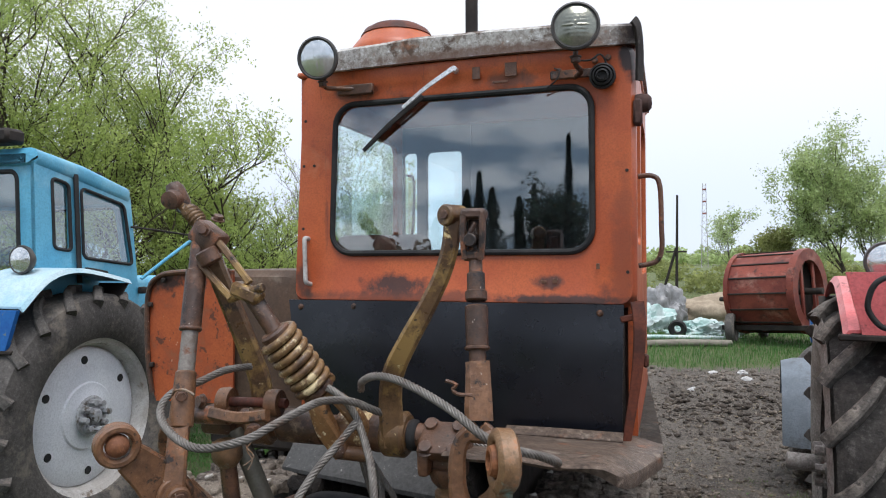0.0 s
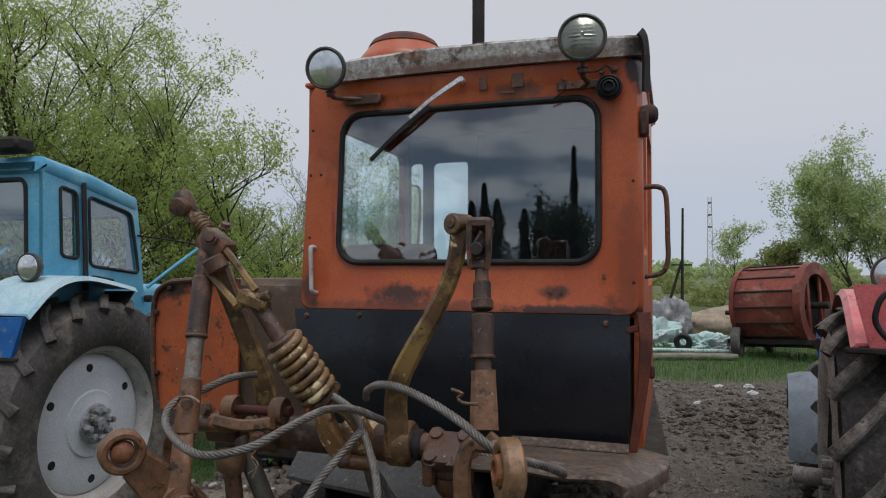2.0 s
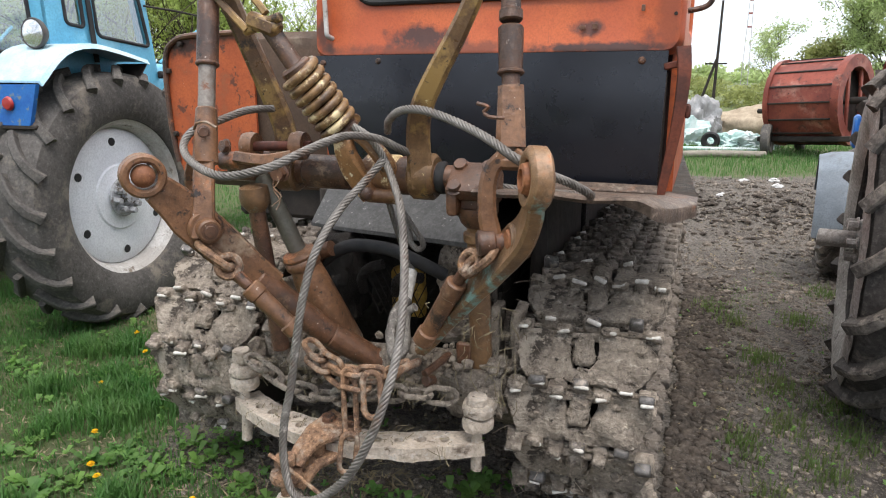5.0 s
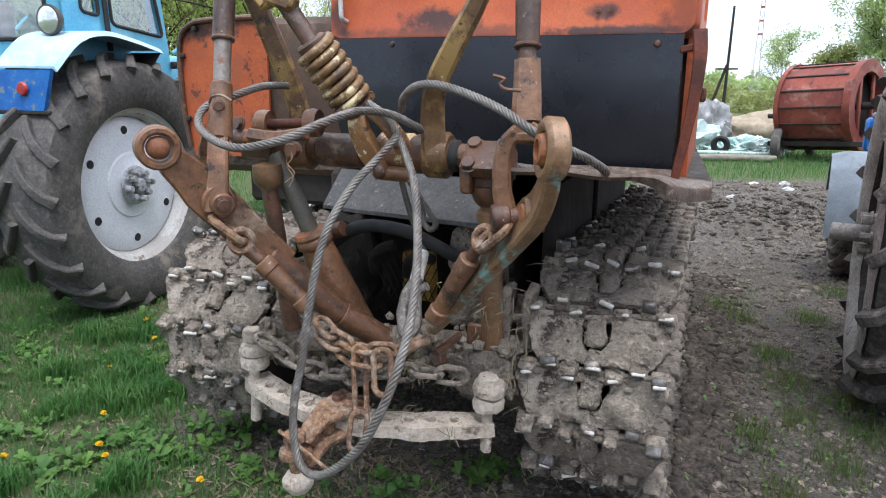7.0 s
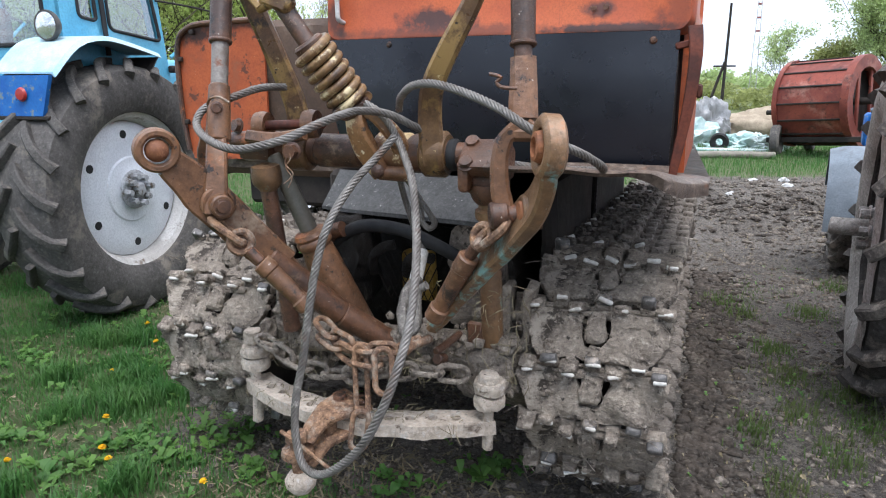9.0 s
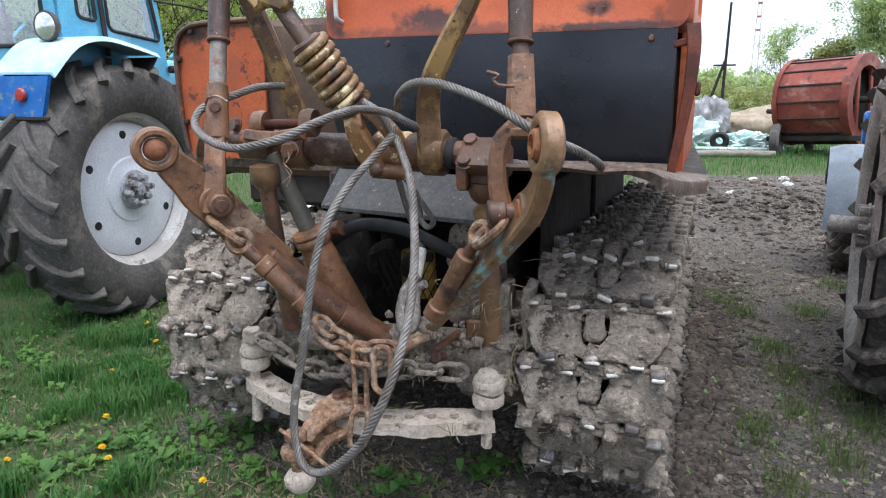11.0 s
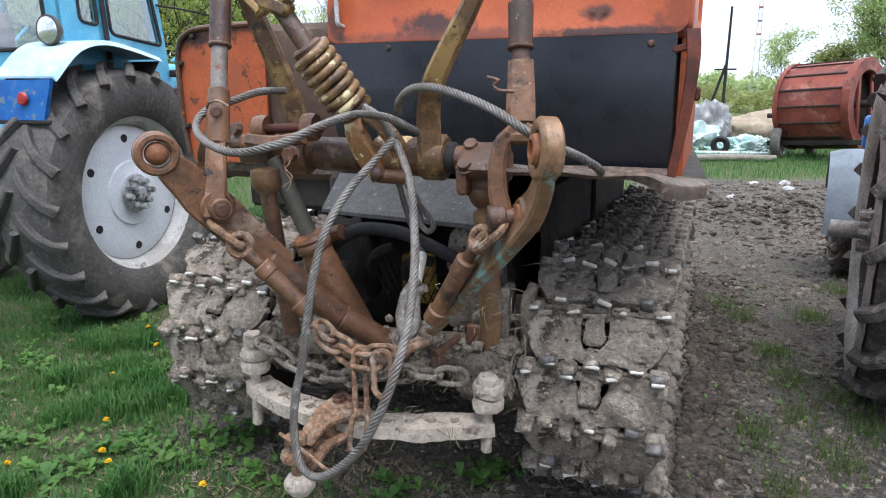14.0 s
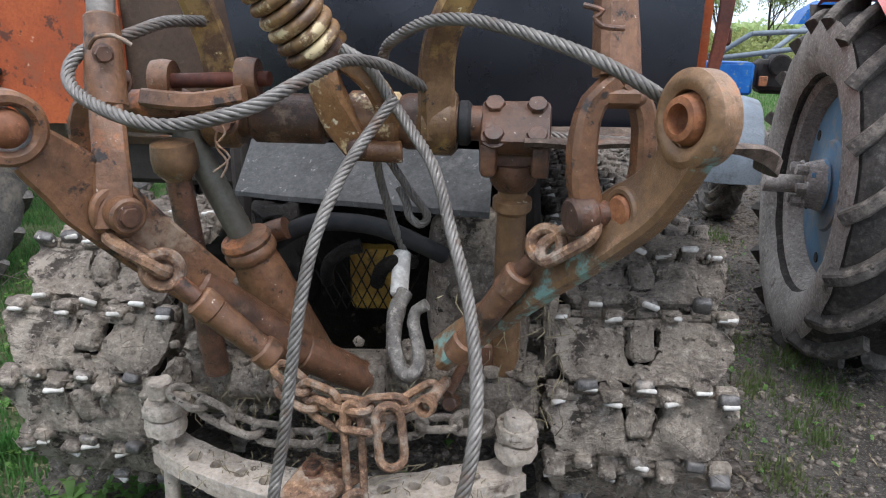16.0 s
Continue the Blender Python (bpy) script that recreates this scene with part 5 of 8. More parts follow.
# lift links (levelling rods)
TL, TR = V((-0.392, 1.725, 1.80)), V((0.474, 1.745, 1.83))
PL, PR = V((-0.335, 1.545, 1.105)), V((0.53, 1.585, 1.12))
def along(a, b, k):
    return a + (b - a) * k
bm = B()
rod(bm, along(TL, PL, 0.0), along(TL, PL, 0.33), 0.024, seg=14)
rod(bm, along(TL, PL, 0.12), along(TL, PL, 0.37), 0.030, seg=14)
ring_bar(bm, along(TL, PL, 0.37), PL - TL, 0.026, 0.007)
part("levelling_rod", bm, CLEVIS, CR, "rusty threaded lift rod")
bm = B()
rod(bm, along(TL, PL, 0.33), along(TL, PL, 0.57), 0.0235, seg=16)
part("worn_sleeve", bm, surface("bare_grey_rod_steel", (0.27, 0.24, 0.21), (0.17, 0.13, 0.105), 12, 0.55, metal=0.3, spots=(((0.19, 0.085, 0.05), 16, 0.54, 0.62),), bump=0.3), CR, "bare grey sleeve of the lift rod")
bm = B()
rod(bm, along(TL, PL, 0.54), along(TL, PL, 0.76), 0.029, 0.035, seg=18)
sleeve = part("link_sleeve", bm, LINK_PAINT, CR, "round reddish sleeve of the lift link")
bm = B()
q = along(TL, PL, 0.74)
strap(bm, [q + V((0.004, -0.010, 0.0)), along(TL, PL, 0.84) + V((0.014, -0.022, 0)), along(TL, PL, 0.94) + V((0.016, -0.024, 0)), along(TL, PL, 1.04) + V((0.012, -0.020, 0))], (0.5, -1, 0), lambda k: 0.054 + 0.006 * k, 0.028, soft=0.010)
strap(bm, [q + V((-0.006, 0.004, 0.012)), q + V((-0.050, 0.014, -0.018)), q + V((-0.066, 0.022, -0.070)), q + V((-0.052, 0.030, -0.125))], (0.5, -1, 0.1), lambda k: 0.040 + 0.012 * k, 0.026, soft=0.010)
roughen(bm, 0.0025, 22)
part("link_fork", bm, LINK_PAINT, CR, "forged lower fork of the lift link")
bm = B()
hexbolt(bm, along(TL, PL, 0.63) + V((0.015, -0.028, 0)), (0.6, -0.8, 0), 0.014, 0.022)
part("hex_bolt", bm, CLEVIS, sleeve)
bm = B()
sweep(bm, [(-0.262, 1.536, 1.378), (-0.285, 1.528, 1.392), (-0.318, 1.530, 1.388), (-0.340, 1.545, 1.372)], 0.0035, 8)
part("cotter_pin", bm, CHAIN_RUST, sleeve, "bent wire cotter pin")
bm = B()
n_l = V((0.79, -0.6, -0.06)).normalized()
rod(bm, PL - n_l * 0.02, PL + n_l * 0.062, 0.032, seg=20)
pivot = part("pivot_pin", bm, LINK_PAINT, CR, "round pivot pin")
bm = B()
hexbolt(bm, PL + n_l * 0.062, n_l, 0.018, 0.008)
part("hex_bolt", bm, CLEVIS, pivot)
bm = B()
rod(bm, TR + V((0, 0, 0.02)), along(TR, PR, 0.22), 0.018, seg=14)
part("levelling_rod", bm, CLEVIS, CR, "rusty threaded lift rod")
bm = B()
for off in (-0.026, 0.026):
    strap(bm, [TR + V((off, -0.02, 0.03)), TR + V((off, -0.022, -0.03)), TR + V((off * 0.8, -0.02, -0.085))], (1, 0.2, 0), 0.05, 0.016)
box(bm, TR + V((0, -0.01, 0.035)), (0.066, 0.055, 0.03), bevel=0.008)
box(bm, TR + V((0, -0.018, -0.075)), (0.052, 0.05, 0.03), bevel=0.008)
rod(bm, TR + V((0.0, 0.02, -0.035)), TR + V((0.0, -0.055, -0.035)), 0.018, seg=14)
rod(bm, TR + V((0.012, -0.04, 0.01)), TR + V((-0.01, -0.045, -0.028)), 0.006, seg=8)
part("universal_joint", bm, CLEVIS, CR, "forged joint at the top of the lift link")
bm = B()
rod(bm, along(TR, PR, 0.17), along(TR, PR, 0.24), 0.024, seg=16)
rod(bm, along(TR, PR, 0.235), along(TR, PR, 0.275), 0.029, seg=16)
rod(bm, along(TR, PR, 0.29), along(TR, PR, 0.44), 0.031, 0.029, seg=10)
rod(bm, along(TR, PR, 0.435), along(TR, PR, 0.45), 0.033, seg=16)
rod(bm, along(TR, PR, 0.44), along(TR, PR, 0.50), 0.022, seg=16)
part("turnbuckle_sleeve", bm, HITCH, CR, "brown turnbuckle sleeve")
bm = B()
strap(bm, [along(TR, PR, 0.49), along(TR, PR, 0.56), along(TR, PR, 0.69)], (0.3, -1, 0), lambda k: 0.060 + 0.012 * k, 0.056, soft=0.013)
a = along(TR, PR, 0.735)
strap(bm, [a + V((-0.006, 0, 0.022)), a + V((-0.040, -0.012, -0.012)), a + V((-0.052, -0.018, -0.06)), a + V((-0.050, -0.020, -0.13)), a + V((-0.036, -0.020, -0.19))], (0.3, -1, 0.1), lambda k: 0.036 + 0.014 * k, 0.042, soft=0.012)
strap(bm, [a + V((0.006, 0, 0.022)), a + V((0.036, 0.004, -0.008)), a + V((0.048, 0.004, -0.05)), a + V((0.050, 0.002, -0.13)), a + V((0.040, 0.0, -0.19))], (0.3, -1, 0.1), 0.034, 0.042, soft=0.012)
box(bm, a + V((0.0, -0.003, -0.002)), (0.088, 0.046, 0.034), bevel=0.010)
roughen(bm, 0.0025, 22)
fork = part("link_fork", bm, LINK_PAINT, CR, "forged lower fork of the lift link")
bm = B()
sweep(bm, [a + V((-0.005, -0.045, 0.105)), a + V((-0.040, -0.055, 0.108)), a + V((-0.052, -0.055, 0.120)), a + V((-0.040, -0.055, 0.130)), a + V((-0.070, -0.050, 0.138))], 0.0045, 8)
part("cotter_pin", bm, CLEVIS, fork, "bent wire cotter pin")
bm = B()
b0 = a + V((-0.034, -0.020, -0.195))
rod(bm, b0 + V((-0.024, -0.018, 0)), b0 + V((0.075, 0.012, 0)), 0.024, seg=18)
rod(bm, b0 + V((-0.034, -0.024, -0.003)), b0 + V((0.006, -0.004, 0)), 0.033, seg=20)
pr = part("pivot_pin", bm, CLEVIS, CR, "round pivot pin")
bm = B()
rod(bm, (0.522, 1.572, 1.126), (0.556, 1.592, 1.126), 0.027, seg=18)
part("bushing", bm, BRIGHT_RUST, pr, "orange rusty bushing")
bm = B()
ring_bar(bm, (0.532, 1.578, 1.126), (-0.86, -0.5, 0.05), 0.034, 0.008, 24, 8)
part("bushing_ring", bm, PATINA, pr)
# lower links
bm = B()
e_l = V((-0.418, 1.425, 1.258))
lathe(bm, [(0.034, -0.024), (0.052, -0.024), (0.058, -0.017), (0.058, 0.017), (0.052, 0.024), (0.042, 0.024), (0.035, 0.017)], e_l, n_l, 32, close=True)
strap(bm, [along(e_l, V((-0.345, 1.55, 1.093)), 0.22), (-0.375, 1.50, 1.165), (-0.352, 1.535, 1.115), (-0.30, 1.60, 1.02), (-0.25, 1.655, 0.94), (-0.225, 1.685, 0.90)], n_l, lambda k: 0.084 + 0.044 * min(1, 4 * k) - 0.026 * k, 0.030, soft=0.008)
arm = part("lower_link", bm, LINK_PAINT, CR, "flat rusty lower link with a ball eye")
bm = B()
made = bmesh.ops.create_uvsphere(bm, u_segments=20, v_segments=12, radius=0.031)["verts"]
for v in made:
    v.co = v.co + e_l + n_l * 0.006
part("ball", bm, BRIGHT_RUST, arm, "orange rusty ball joint")
bm = B()
ring_bar(bm, PL + n_l * 0.018, n_l, 0.040, 0.010, 24, 8)
part("pivot_boss", bm, LINK_PAINT, arm)
bm = B()
strap(bm, [(-0.325, 1.60, 1.115), (-0.285, 1.645, 1.045), (-0.245, 1.69, 0.965), (-0.205, 1.72, 0.895), (-0.185, 1.735, 0.865)], (-0.6, -0.35, -0.7), 0.056, 0.012)
part("link_flange", bm, LINK_PAINT, arm, "upturned flange of the lower link")
bm = B()
rod(bm, (-0.26, 1.66, 0.93), (-0.10, 1.80, 0.725), 0.040, 0.042, seg=18)
rod(bm, (-0.10, 1.80, 0.725), (0.03, 1.89, 0.615), 0.043, 0.038, seg=18)
roughen(bm, 0.003, 14)
part("lower_link_tube", bm, HITCH, CR, "round rusty lower link bar")
bm = B()
e_r = V((0.610, 1.486, 1.289))
n_r = V((-0.88, -0.47, 0.06)).normalized()
strap(bm, [(0.607, 1.492, 1.253), (0.597, 1.522, 1.207), (0.569, 1.560, 1.151), (0.520, 1.604, 1.092), (0.455, 1.648, 1.012), (0.37, 1.70, 0.918), (0.28, 1.75, 0.815), (0.215, 1.79, 0.742)], (-0.80, -0.50, 0.33), lambda k: 0.098 + 0.026 * math.exp(-((k - 0.30) / 0.14) ** 2) - 0.022 * k, 0.038, soft=0.011, step=0.012)
lathe(bm, [(0.040, -0.026), (0.060, -0.026), (0.071, -0.017), (0.071, 0.017), (0.060, 0.026), (0.050, 0.026), (0.041, 0.020)], e_r, n_r, 36, close=True)
roughen(bm, 0.0035, 11)
arm = part("lower_link", bm, PATINA, CR, "curved lower link with worn green paint")
bm = B()
lathe(bm, [(0.022, -0.036), (0.032, -0.034), (0.040, -0.01), (0.040, 0.01), (0.032, 0.034), (0.022, 0.036)], e_r, n_r, 26, close=True)
part("ball", bm, BRIGHT_RUST, arm, "bored rusty ball joint")
bm = B()
hexbolt(bm, (0.555, 1.60, 1.10), (1, 0.3, 0), 0.02, 0.02)
part("hex_bolt", bm, CLEVIS, arm)
# check links: eye, threaded rod, sleeve
def check_link(p0, p1, p2, ring_n, label):
    p0, p1, p2 = V(p0), V(p1), V(p2)
    bm = B()
    rod(bm, p1, along(p1, p2, 0.22), 0.030, seg=14)
    rod(bm, along(p1, p2, 0.2), along(p1, p2, 0.82), 0.027, 0.024, seg=14)
    rod(bm, along(p1, p2, 0.8), p2, 0.030, seg=14)
    link = part("check_link", bm, LINK_PAINT, CR, label)
    bm = B()
    ring_bar(bm, p0, ring_n, 0.029, 0.0115, 24, 9)
    part("eye", bm, CHAIN_RUST, link)
    bm = B()
    rod(bm, p0 + (p1 - p0).normalized() * 0.03, p1, 0.016, seg=12)
    part("threaded_rod", bm, CLEVIS, link)


check_link((-0.250, 1.528, 1.002), (-0.200, 1.545, 0.945), (-0.082, 1.590, 0.812), (0.6, -0.75, 0.25), "rusty check link with an eye")
check_link((0.414, 1.632, 1.046), (0.372, 1.655, 0.985), (0.252, 1.700, 0.785), (-0.4, -0.85, 0.35), "rusty check link with an eye")
bm = B()
chain_link(bm, (-0.335, 1.520, 1.062), (-0.242, 1.525, 1.000), (0.55, 0.35, 0.8), 0.045, 0.012)
part("shackle", bm, CHAIN_RUST, CR, "forged shackle")
bm = B()
chain_link(bm, (0.492, 1.585, 1.100), (0.404, 1.625, 1.028), (-0.9, -0.3, 0.35), 0.05, 0.012)
part("shackle", bm, CHAIN_RUST, CR, "forged shackle")
# drawbar: curved plate with a row of holes
def bar_at(u, v):
    """u runs 0..1 along the bow, v -1..1 across it."""
    x = -0.452 + 0.84 * u
    bow = 0.135 * (1 - (2 * u - 1) ** 2)
    t = V((0.865, 0.54 * (2 * u - 1), 0)).normalized()
    nrm = V((-t.y, t.x, 0))
    wide = 0.052 - 0.008 * abs(2 * u - 1)
    return V((x, 1.828 - bow, 0.0)) + nrm * (wide * v)


bm = B()
cells, thick = 13, 0.021
BZ = 0.432
up, dn = V((0, 0, BZ + thick)), V((0, 0, BZ - thick))
for k in range(cells):
    u0, u1 = k / cells, (k + 1) / cells
    mid = bar_at(0.5 * (u0 + u1), -0.05)
    hole = k not in (0, 5, 6, 7, 12)
    rim = [bar_at(u0 + (u1 - u0) * a, b) for a, b in ((0, -1), (0.25, -1), (0.5, -1), (0.75, -1), (1, -1), (1, -0.5), (1, 0), (1, 0.5), (1, 1), (0.75, 1), (0.5, 1), (0.25, 1), (0, 1), (0, 0.5), (0, 0), (0, -0.5))]
    ring = [mid + (p - mid).normalized() * (0.0165 if hole else 0.008) for p in rim]
    if hole:
        skin(bm, [[p + up for p in rim], [p + up for p in ring], [p + dn for p in ring], [p + dn for p in rim]], caps=False)
    else:
        for q in (up, dn):
            skin(bm, [[p + q for p in rim], [p + q for p in ring]], caps=False)
            bm.faces.new([bm.verts.new(p + q) for p in ring])
for side in (-1, 1):
    n = cells * 4
    vs = [[bm.verts.new(bar_at(k / n, side) + q) for q in (up, dn)] for k in range(n + 1)]
    for p, q in zip(vs, vs[1:]):
        bm.faces.new((p[0], q[0], q[1], p[1]))
bmesh.ops.remove_doubles(bm, verts=bm.verts[:], dist=0.0012)
roughen(bm, 0.006, 12, 1)
roughen(bm, 0.0025, 45)
drawbar = part("drawbar", bm, PALE_MUD, CR, "bowed drawbar plate with holes, caked in pale mud")
for x, y, top, low in ((-0.440, 1.80, 0.630, 0.30), (0.385, 1.80, 0.60, 0.355)):
    bm = B()
    rod(bm, (x, y, low), (x, y, top - 0.03), 0.017, seg=12)
    rod(bm, (x, y, top - 0.045), (x, y, top), 0.030, seg=14)
    for z in (0.49, 0.535):
        lathe(bm, [(0.015, -0.02), (0.046, -0.018), (0.048, 0.0), (0.044, 0.019), (0.015, 0.02)], (x, y + 0.01, z + 0.02), (0, 0, 1), 20)
    box(bm, (x, y + 0.08, 0.535), (0.075, 0.16, 0.05), bevel=0.012)
    roughen(bm, 0.006, 22, 2)
    roughen(bm, 0.003, 70)
    part("drawbar_bolt", bm, PALE_MUD, drawbar, "upright bolt caked in pale mud")
# cross beam and muddy casting behind the drawbar
def muddy_block(name, centre, size, bevel, label=""):
    bm = B()
    box(bm, centre, size, bevel=bevel)
    roughen(bm, 0.02, 13, 4)
    roughen(bm, 0.008, 45)
    return part(name, bm, MUDDY, CR, label)


muddy_block("lower_beam", (-0.02, 2.02, 0.56), (0.86, 0.10, 0.12), 0.02, "mud-covered lower hitch beam")
muddy_block("beam_casting", (0.33, 1.95, 0.55), (0.20, 0.16, 0.16), 0.03)
muddy_block("beam_casting", (-0.36, 1.97, 0.57), (0.16, 0.14, 0.16), 0.03)
for x in (-0.22, 0.05):
    muddy_block("tube_lug", (x, 1.90, 0.61), (0.05, 0.09, 0.09), 0.012)
bm = B()
rod(bm, (-0.30, 1.90, 0.59), (0.02, 1.90, 0.585), 0.045, seg=16)
roughen(bm, 0.012, 13, 3)
part("cross_tube", bm, MUDDY, CR, "muddy cross tube of the lower links")
bm = B()
for x in (0.385, 0.455):
    box(bm, (x, 2.0, 0.72), (0.03, 0.10, 0.20), bevel=0.008)
box(bm, (0.42, 2.02, 0.62), (0.12, 0.10, 0.05), bevel=0.01)
rod(bm, (0.34, 1.985, 0.72), (0.49, 1.985, 0.72), 0.014, seg=10)
roughen(bm, 0.012, 20, 3)
part("bracket", bm, MUDDY, CR, "muddy upright bracket")
for x in (-0.43, -0.36):
    bm = B()
    box(bm, (x, 1.99, 0.76), (0.025, 0.09, 0.16), bevel=0.008)
    roughen(bm, 0.012, 20, 3)
    part("bracket_plate", bm, MUDDY, CR)
bm = B()
box(bm, (0.30, 1.93, 0.66), (0.05, 0.02, 0.09), bevel=0.006)
rod(bm, (0.23, 1.77, 0.655), (0.26, 1.90, 0.67), 0.012)
rod(bm, (0.245, 1.80, 0.625), (0.235, 1.765, 0.635), 0.017, seg=14)
part("link_end", bm, HITCH, CR)
rnd = random.Random(44)
bm = B()
for k in range(260):
    c = V((rnd.uniform(-0.46, 0.46), rnd.uniform(1.88, 2.02), rnd.uniform(0.50, 0.68)))
    made = bmesh.ops.create_icosphere(bm, subdivisions=2 if k < 60 else 1, radius=rnd.uniform(0.006, 0.02) * (2.0 if k < 60 else 1))["verts"]
    for v in made:
        v.co = v.co * (1 + 0.6 * noise.noise(v.co * 50 + c * 9)) + c
tagged(part("caked_mud", bm, MUDDY, CR, smooth=0), "lumps of dried mud on the hitch beam", kind="stuff")
# dry stalks caught on the beam, the drawbar and the links
rnd = random.Random(77)
bm = B()
for k in range(220):
    if k < 60:
        c = V((rnd.uniform(0.20, 0.50), rnd.uniform(1.80, 1.93), rnd.uniform(0.52, 0.86)))
    elif k < 140:
        c = V((rnd.uniform(-0.45, 0.20), rnd.uniform(1.82, 1.90), rnd.uniform(0.52, 0.64)))
    else:
        c = V((rnd.uniform(-0.42, 0.36), rnd.uniform(1.70, 1.80), rnd.uniform(0.45, 0.462)))
    d = V((rnd.uniform(-0.6, 0.6), rnd.uniform(-0.5, 0.1), rnd.uniform(-1, 0.15))).normalized() * rnd.uniform(0.02, 0.07)
    sweep(bm, [c, c + d * 0.5 + V((rnd.uniform(-0.012, 0.012), -0.008, 0.006)), c + d], 0.0013, 3, fine=False)
tagged(part("caught_straw", bm, STRAW, CR, smooth=0), "dry stalks caught on the muddy hitch", kind="stuff")
# jaw on the drawbar
bm = B()
for z in (0.487, 0.415):
    strap(bm, [(-0.01, 1.72, z), (-0.035, 1.66, z), (-0.07, 1.60, z - 0.02), (-0.085, 1.545, z - 0.07)], (0, -0.3, 1), lambda k: 0.135 - 0.085 * k, 0.020, soft=0.007)
box(bm, (-0.062, 1.625, 0.445), (0.05, 0.05, 0.07), bevel=0.012)
roughen(bm, 0.004, 18, 1)
jaw = part("hitch_jaw", bm, CHAIN_RUST, CR, "orange rusty towing jaw bolted on the drawbar")
bm = B()
hexbolt(bm, (-0.05, 1.685, 0.497), (0, -0.1, 1), 0.022, 0.018)
part("hex_bolt", bm, CLEVIS, jaw)
bm = B()
lathe(bm, [(0.022, 0.0), (0.028, 0.0), (0.028, 0.006), (0.022, 0.006)], (0.02, 1.70, 0.498), (0, 0, 1), 16, close=True)
part("washer", bm, CLEVIS, jaw)
bm = B()
rod(bm, (-0.105, 1.525, 0.44), (-0.098, 1.525, 0.29), 0.021, seg=14)
lathe(bm, [(0.018, -0.012), (0.045, -0.010), (0.048, 0.0), (0.044, 0.012), (0.018, 0.014)], (-0.103, 1.525, 0.392), (0, 0, 1), 18)
rod(bm, (-0.105, 1.525, 0.425), (-0.105, 1.525, 0.455), 0.032, seg=8)
sweep(bm, [(-0.14, 1.50, 0.465), (-0.09, 1.50, 0.44), (0.02, 1.50, 0.375)], 0.006, 8)
part("hitch_pin", bm, CHAIN_RUST, jaw, "rusty hitch pin")
bm = B()
lathe(bm, [(0.0, -0.035), (0.028, -0.032), (0.044, -0.012), (0.046, 0.006), (0.034, 0.026), (0.018, 0.034), (0.0, 0.035)], (-0.098, 1.525, 0.302), (0, 0, 1), 20)
part("pin_ball", bm, PALE_MUD, jaw)

# ---- chains ----
def chain(points, pitch, material, label, width=0.045, r=0.0085):
    path = smooth_path(points, 0.004)
    th = thing("chain", label, "chain", at=tuple(points[0]))
    acc, last, i = 0.0, path[0], 0
    for p, q in zip(path, path[1:]):
        acc += (q - p).length
        if acc >= pitch:
            d = (q - last).normalized()
            side = frame_of(d)
            nrm = side[0] if i % 2 else side[1]
            bm = B()
            chain_link(bm, last - d * r * 0.9, q + d * r * 0.9, nrm, width, r)
            part("chain_link", bm, material, th)
            last, acc, i = q, 0.0, i + 1


chain([(-0.40, 1.79, 0.612), (-0.289, 1.76, 0.575), (-0.181, 1.73, 0.556), (-0.039, 1.70, 0.570), (0.071, 1.69, 0.592), (0.167, 1.715, 0.610), (0.267, 1.75, 0.602), (0.355, 1.79, 0.588)], 0.074, MUDDY, "muddy steel chain hung above the drawbar", 0.048, 0.0088)
chain([(-0.115, 1.70, 0.735), (-0.037, 1.67, 0.692), (0.066, 1.65, 0.684), (0.137, 1.65, 0.686), (0.203, 1.68, 0.716), (0.255, 1.715, 0.760)], 0.070, CHAIN_RUST, "orange rusty chain slung between the lower links", 0.044, 0.0088)
chain([(-0.105, 1.69, 0.690), (-0.004, 1.655, 0.661), (0.079, 1.635, 0.640), (0.150, 1.645, 0.672)], 0.072, CHAIN_RUST, "second turn of the orange rusty chain", 0.044, 0.0088)
bm = B()
chain_link(bm, (0.052, 1.635, 0.700), (0.060, 1.620, 0.490), (0.3, -1, 0.1), 0.034, 0.0085)
whole("chain_link", bm, CHAIN_RUST, "long flat rusty link hanging from the chain", "chain link")
bm = B()
chain_link(bm, (0.062, 1.612, 0.510), (0.046, 1.608, 0.385), (0.5, -1, 0.1), 0.046, 0.0085)
whole("chain_ring", bm, CHAIN_RUST, "rusty chain ring hanging below the drawbar", "chain link")
bm = B()
chain_link(bm, (0.124, 1.632, 0.702), (0.140, 1.605, 0.578), (0.3, -1, 0.1), 0.050, 0.0095)
whole("chain_ring", bm, CHAIN_RUST, "long rusty chain ring hanging from the chain", "chain link")
bm = B()
lathe(bm, [(0.012, 0.0), (0.019, 0.0), (0.021, 0.012), (0.019, 0.028), (0.012, 0.028)], (0.208, 1.612, 0.724), (-0.2, -1, 0.2), 18, close=True)
rod(bm, (0.210, 1.62, 0.722), (0.232, 1.72, 0.715), 0.012, seg=12)
whole("pin_end", bm, CHAIN_RUST, "rusty pin with a bright tube end below the links", "pin")

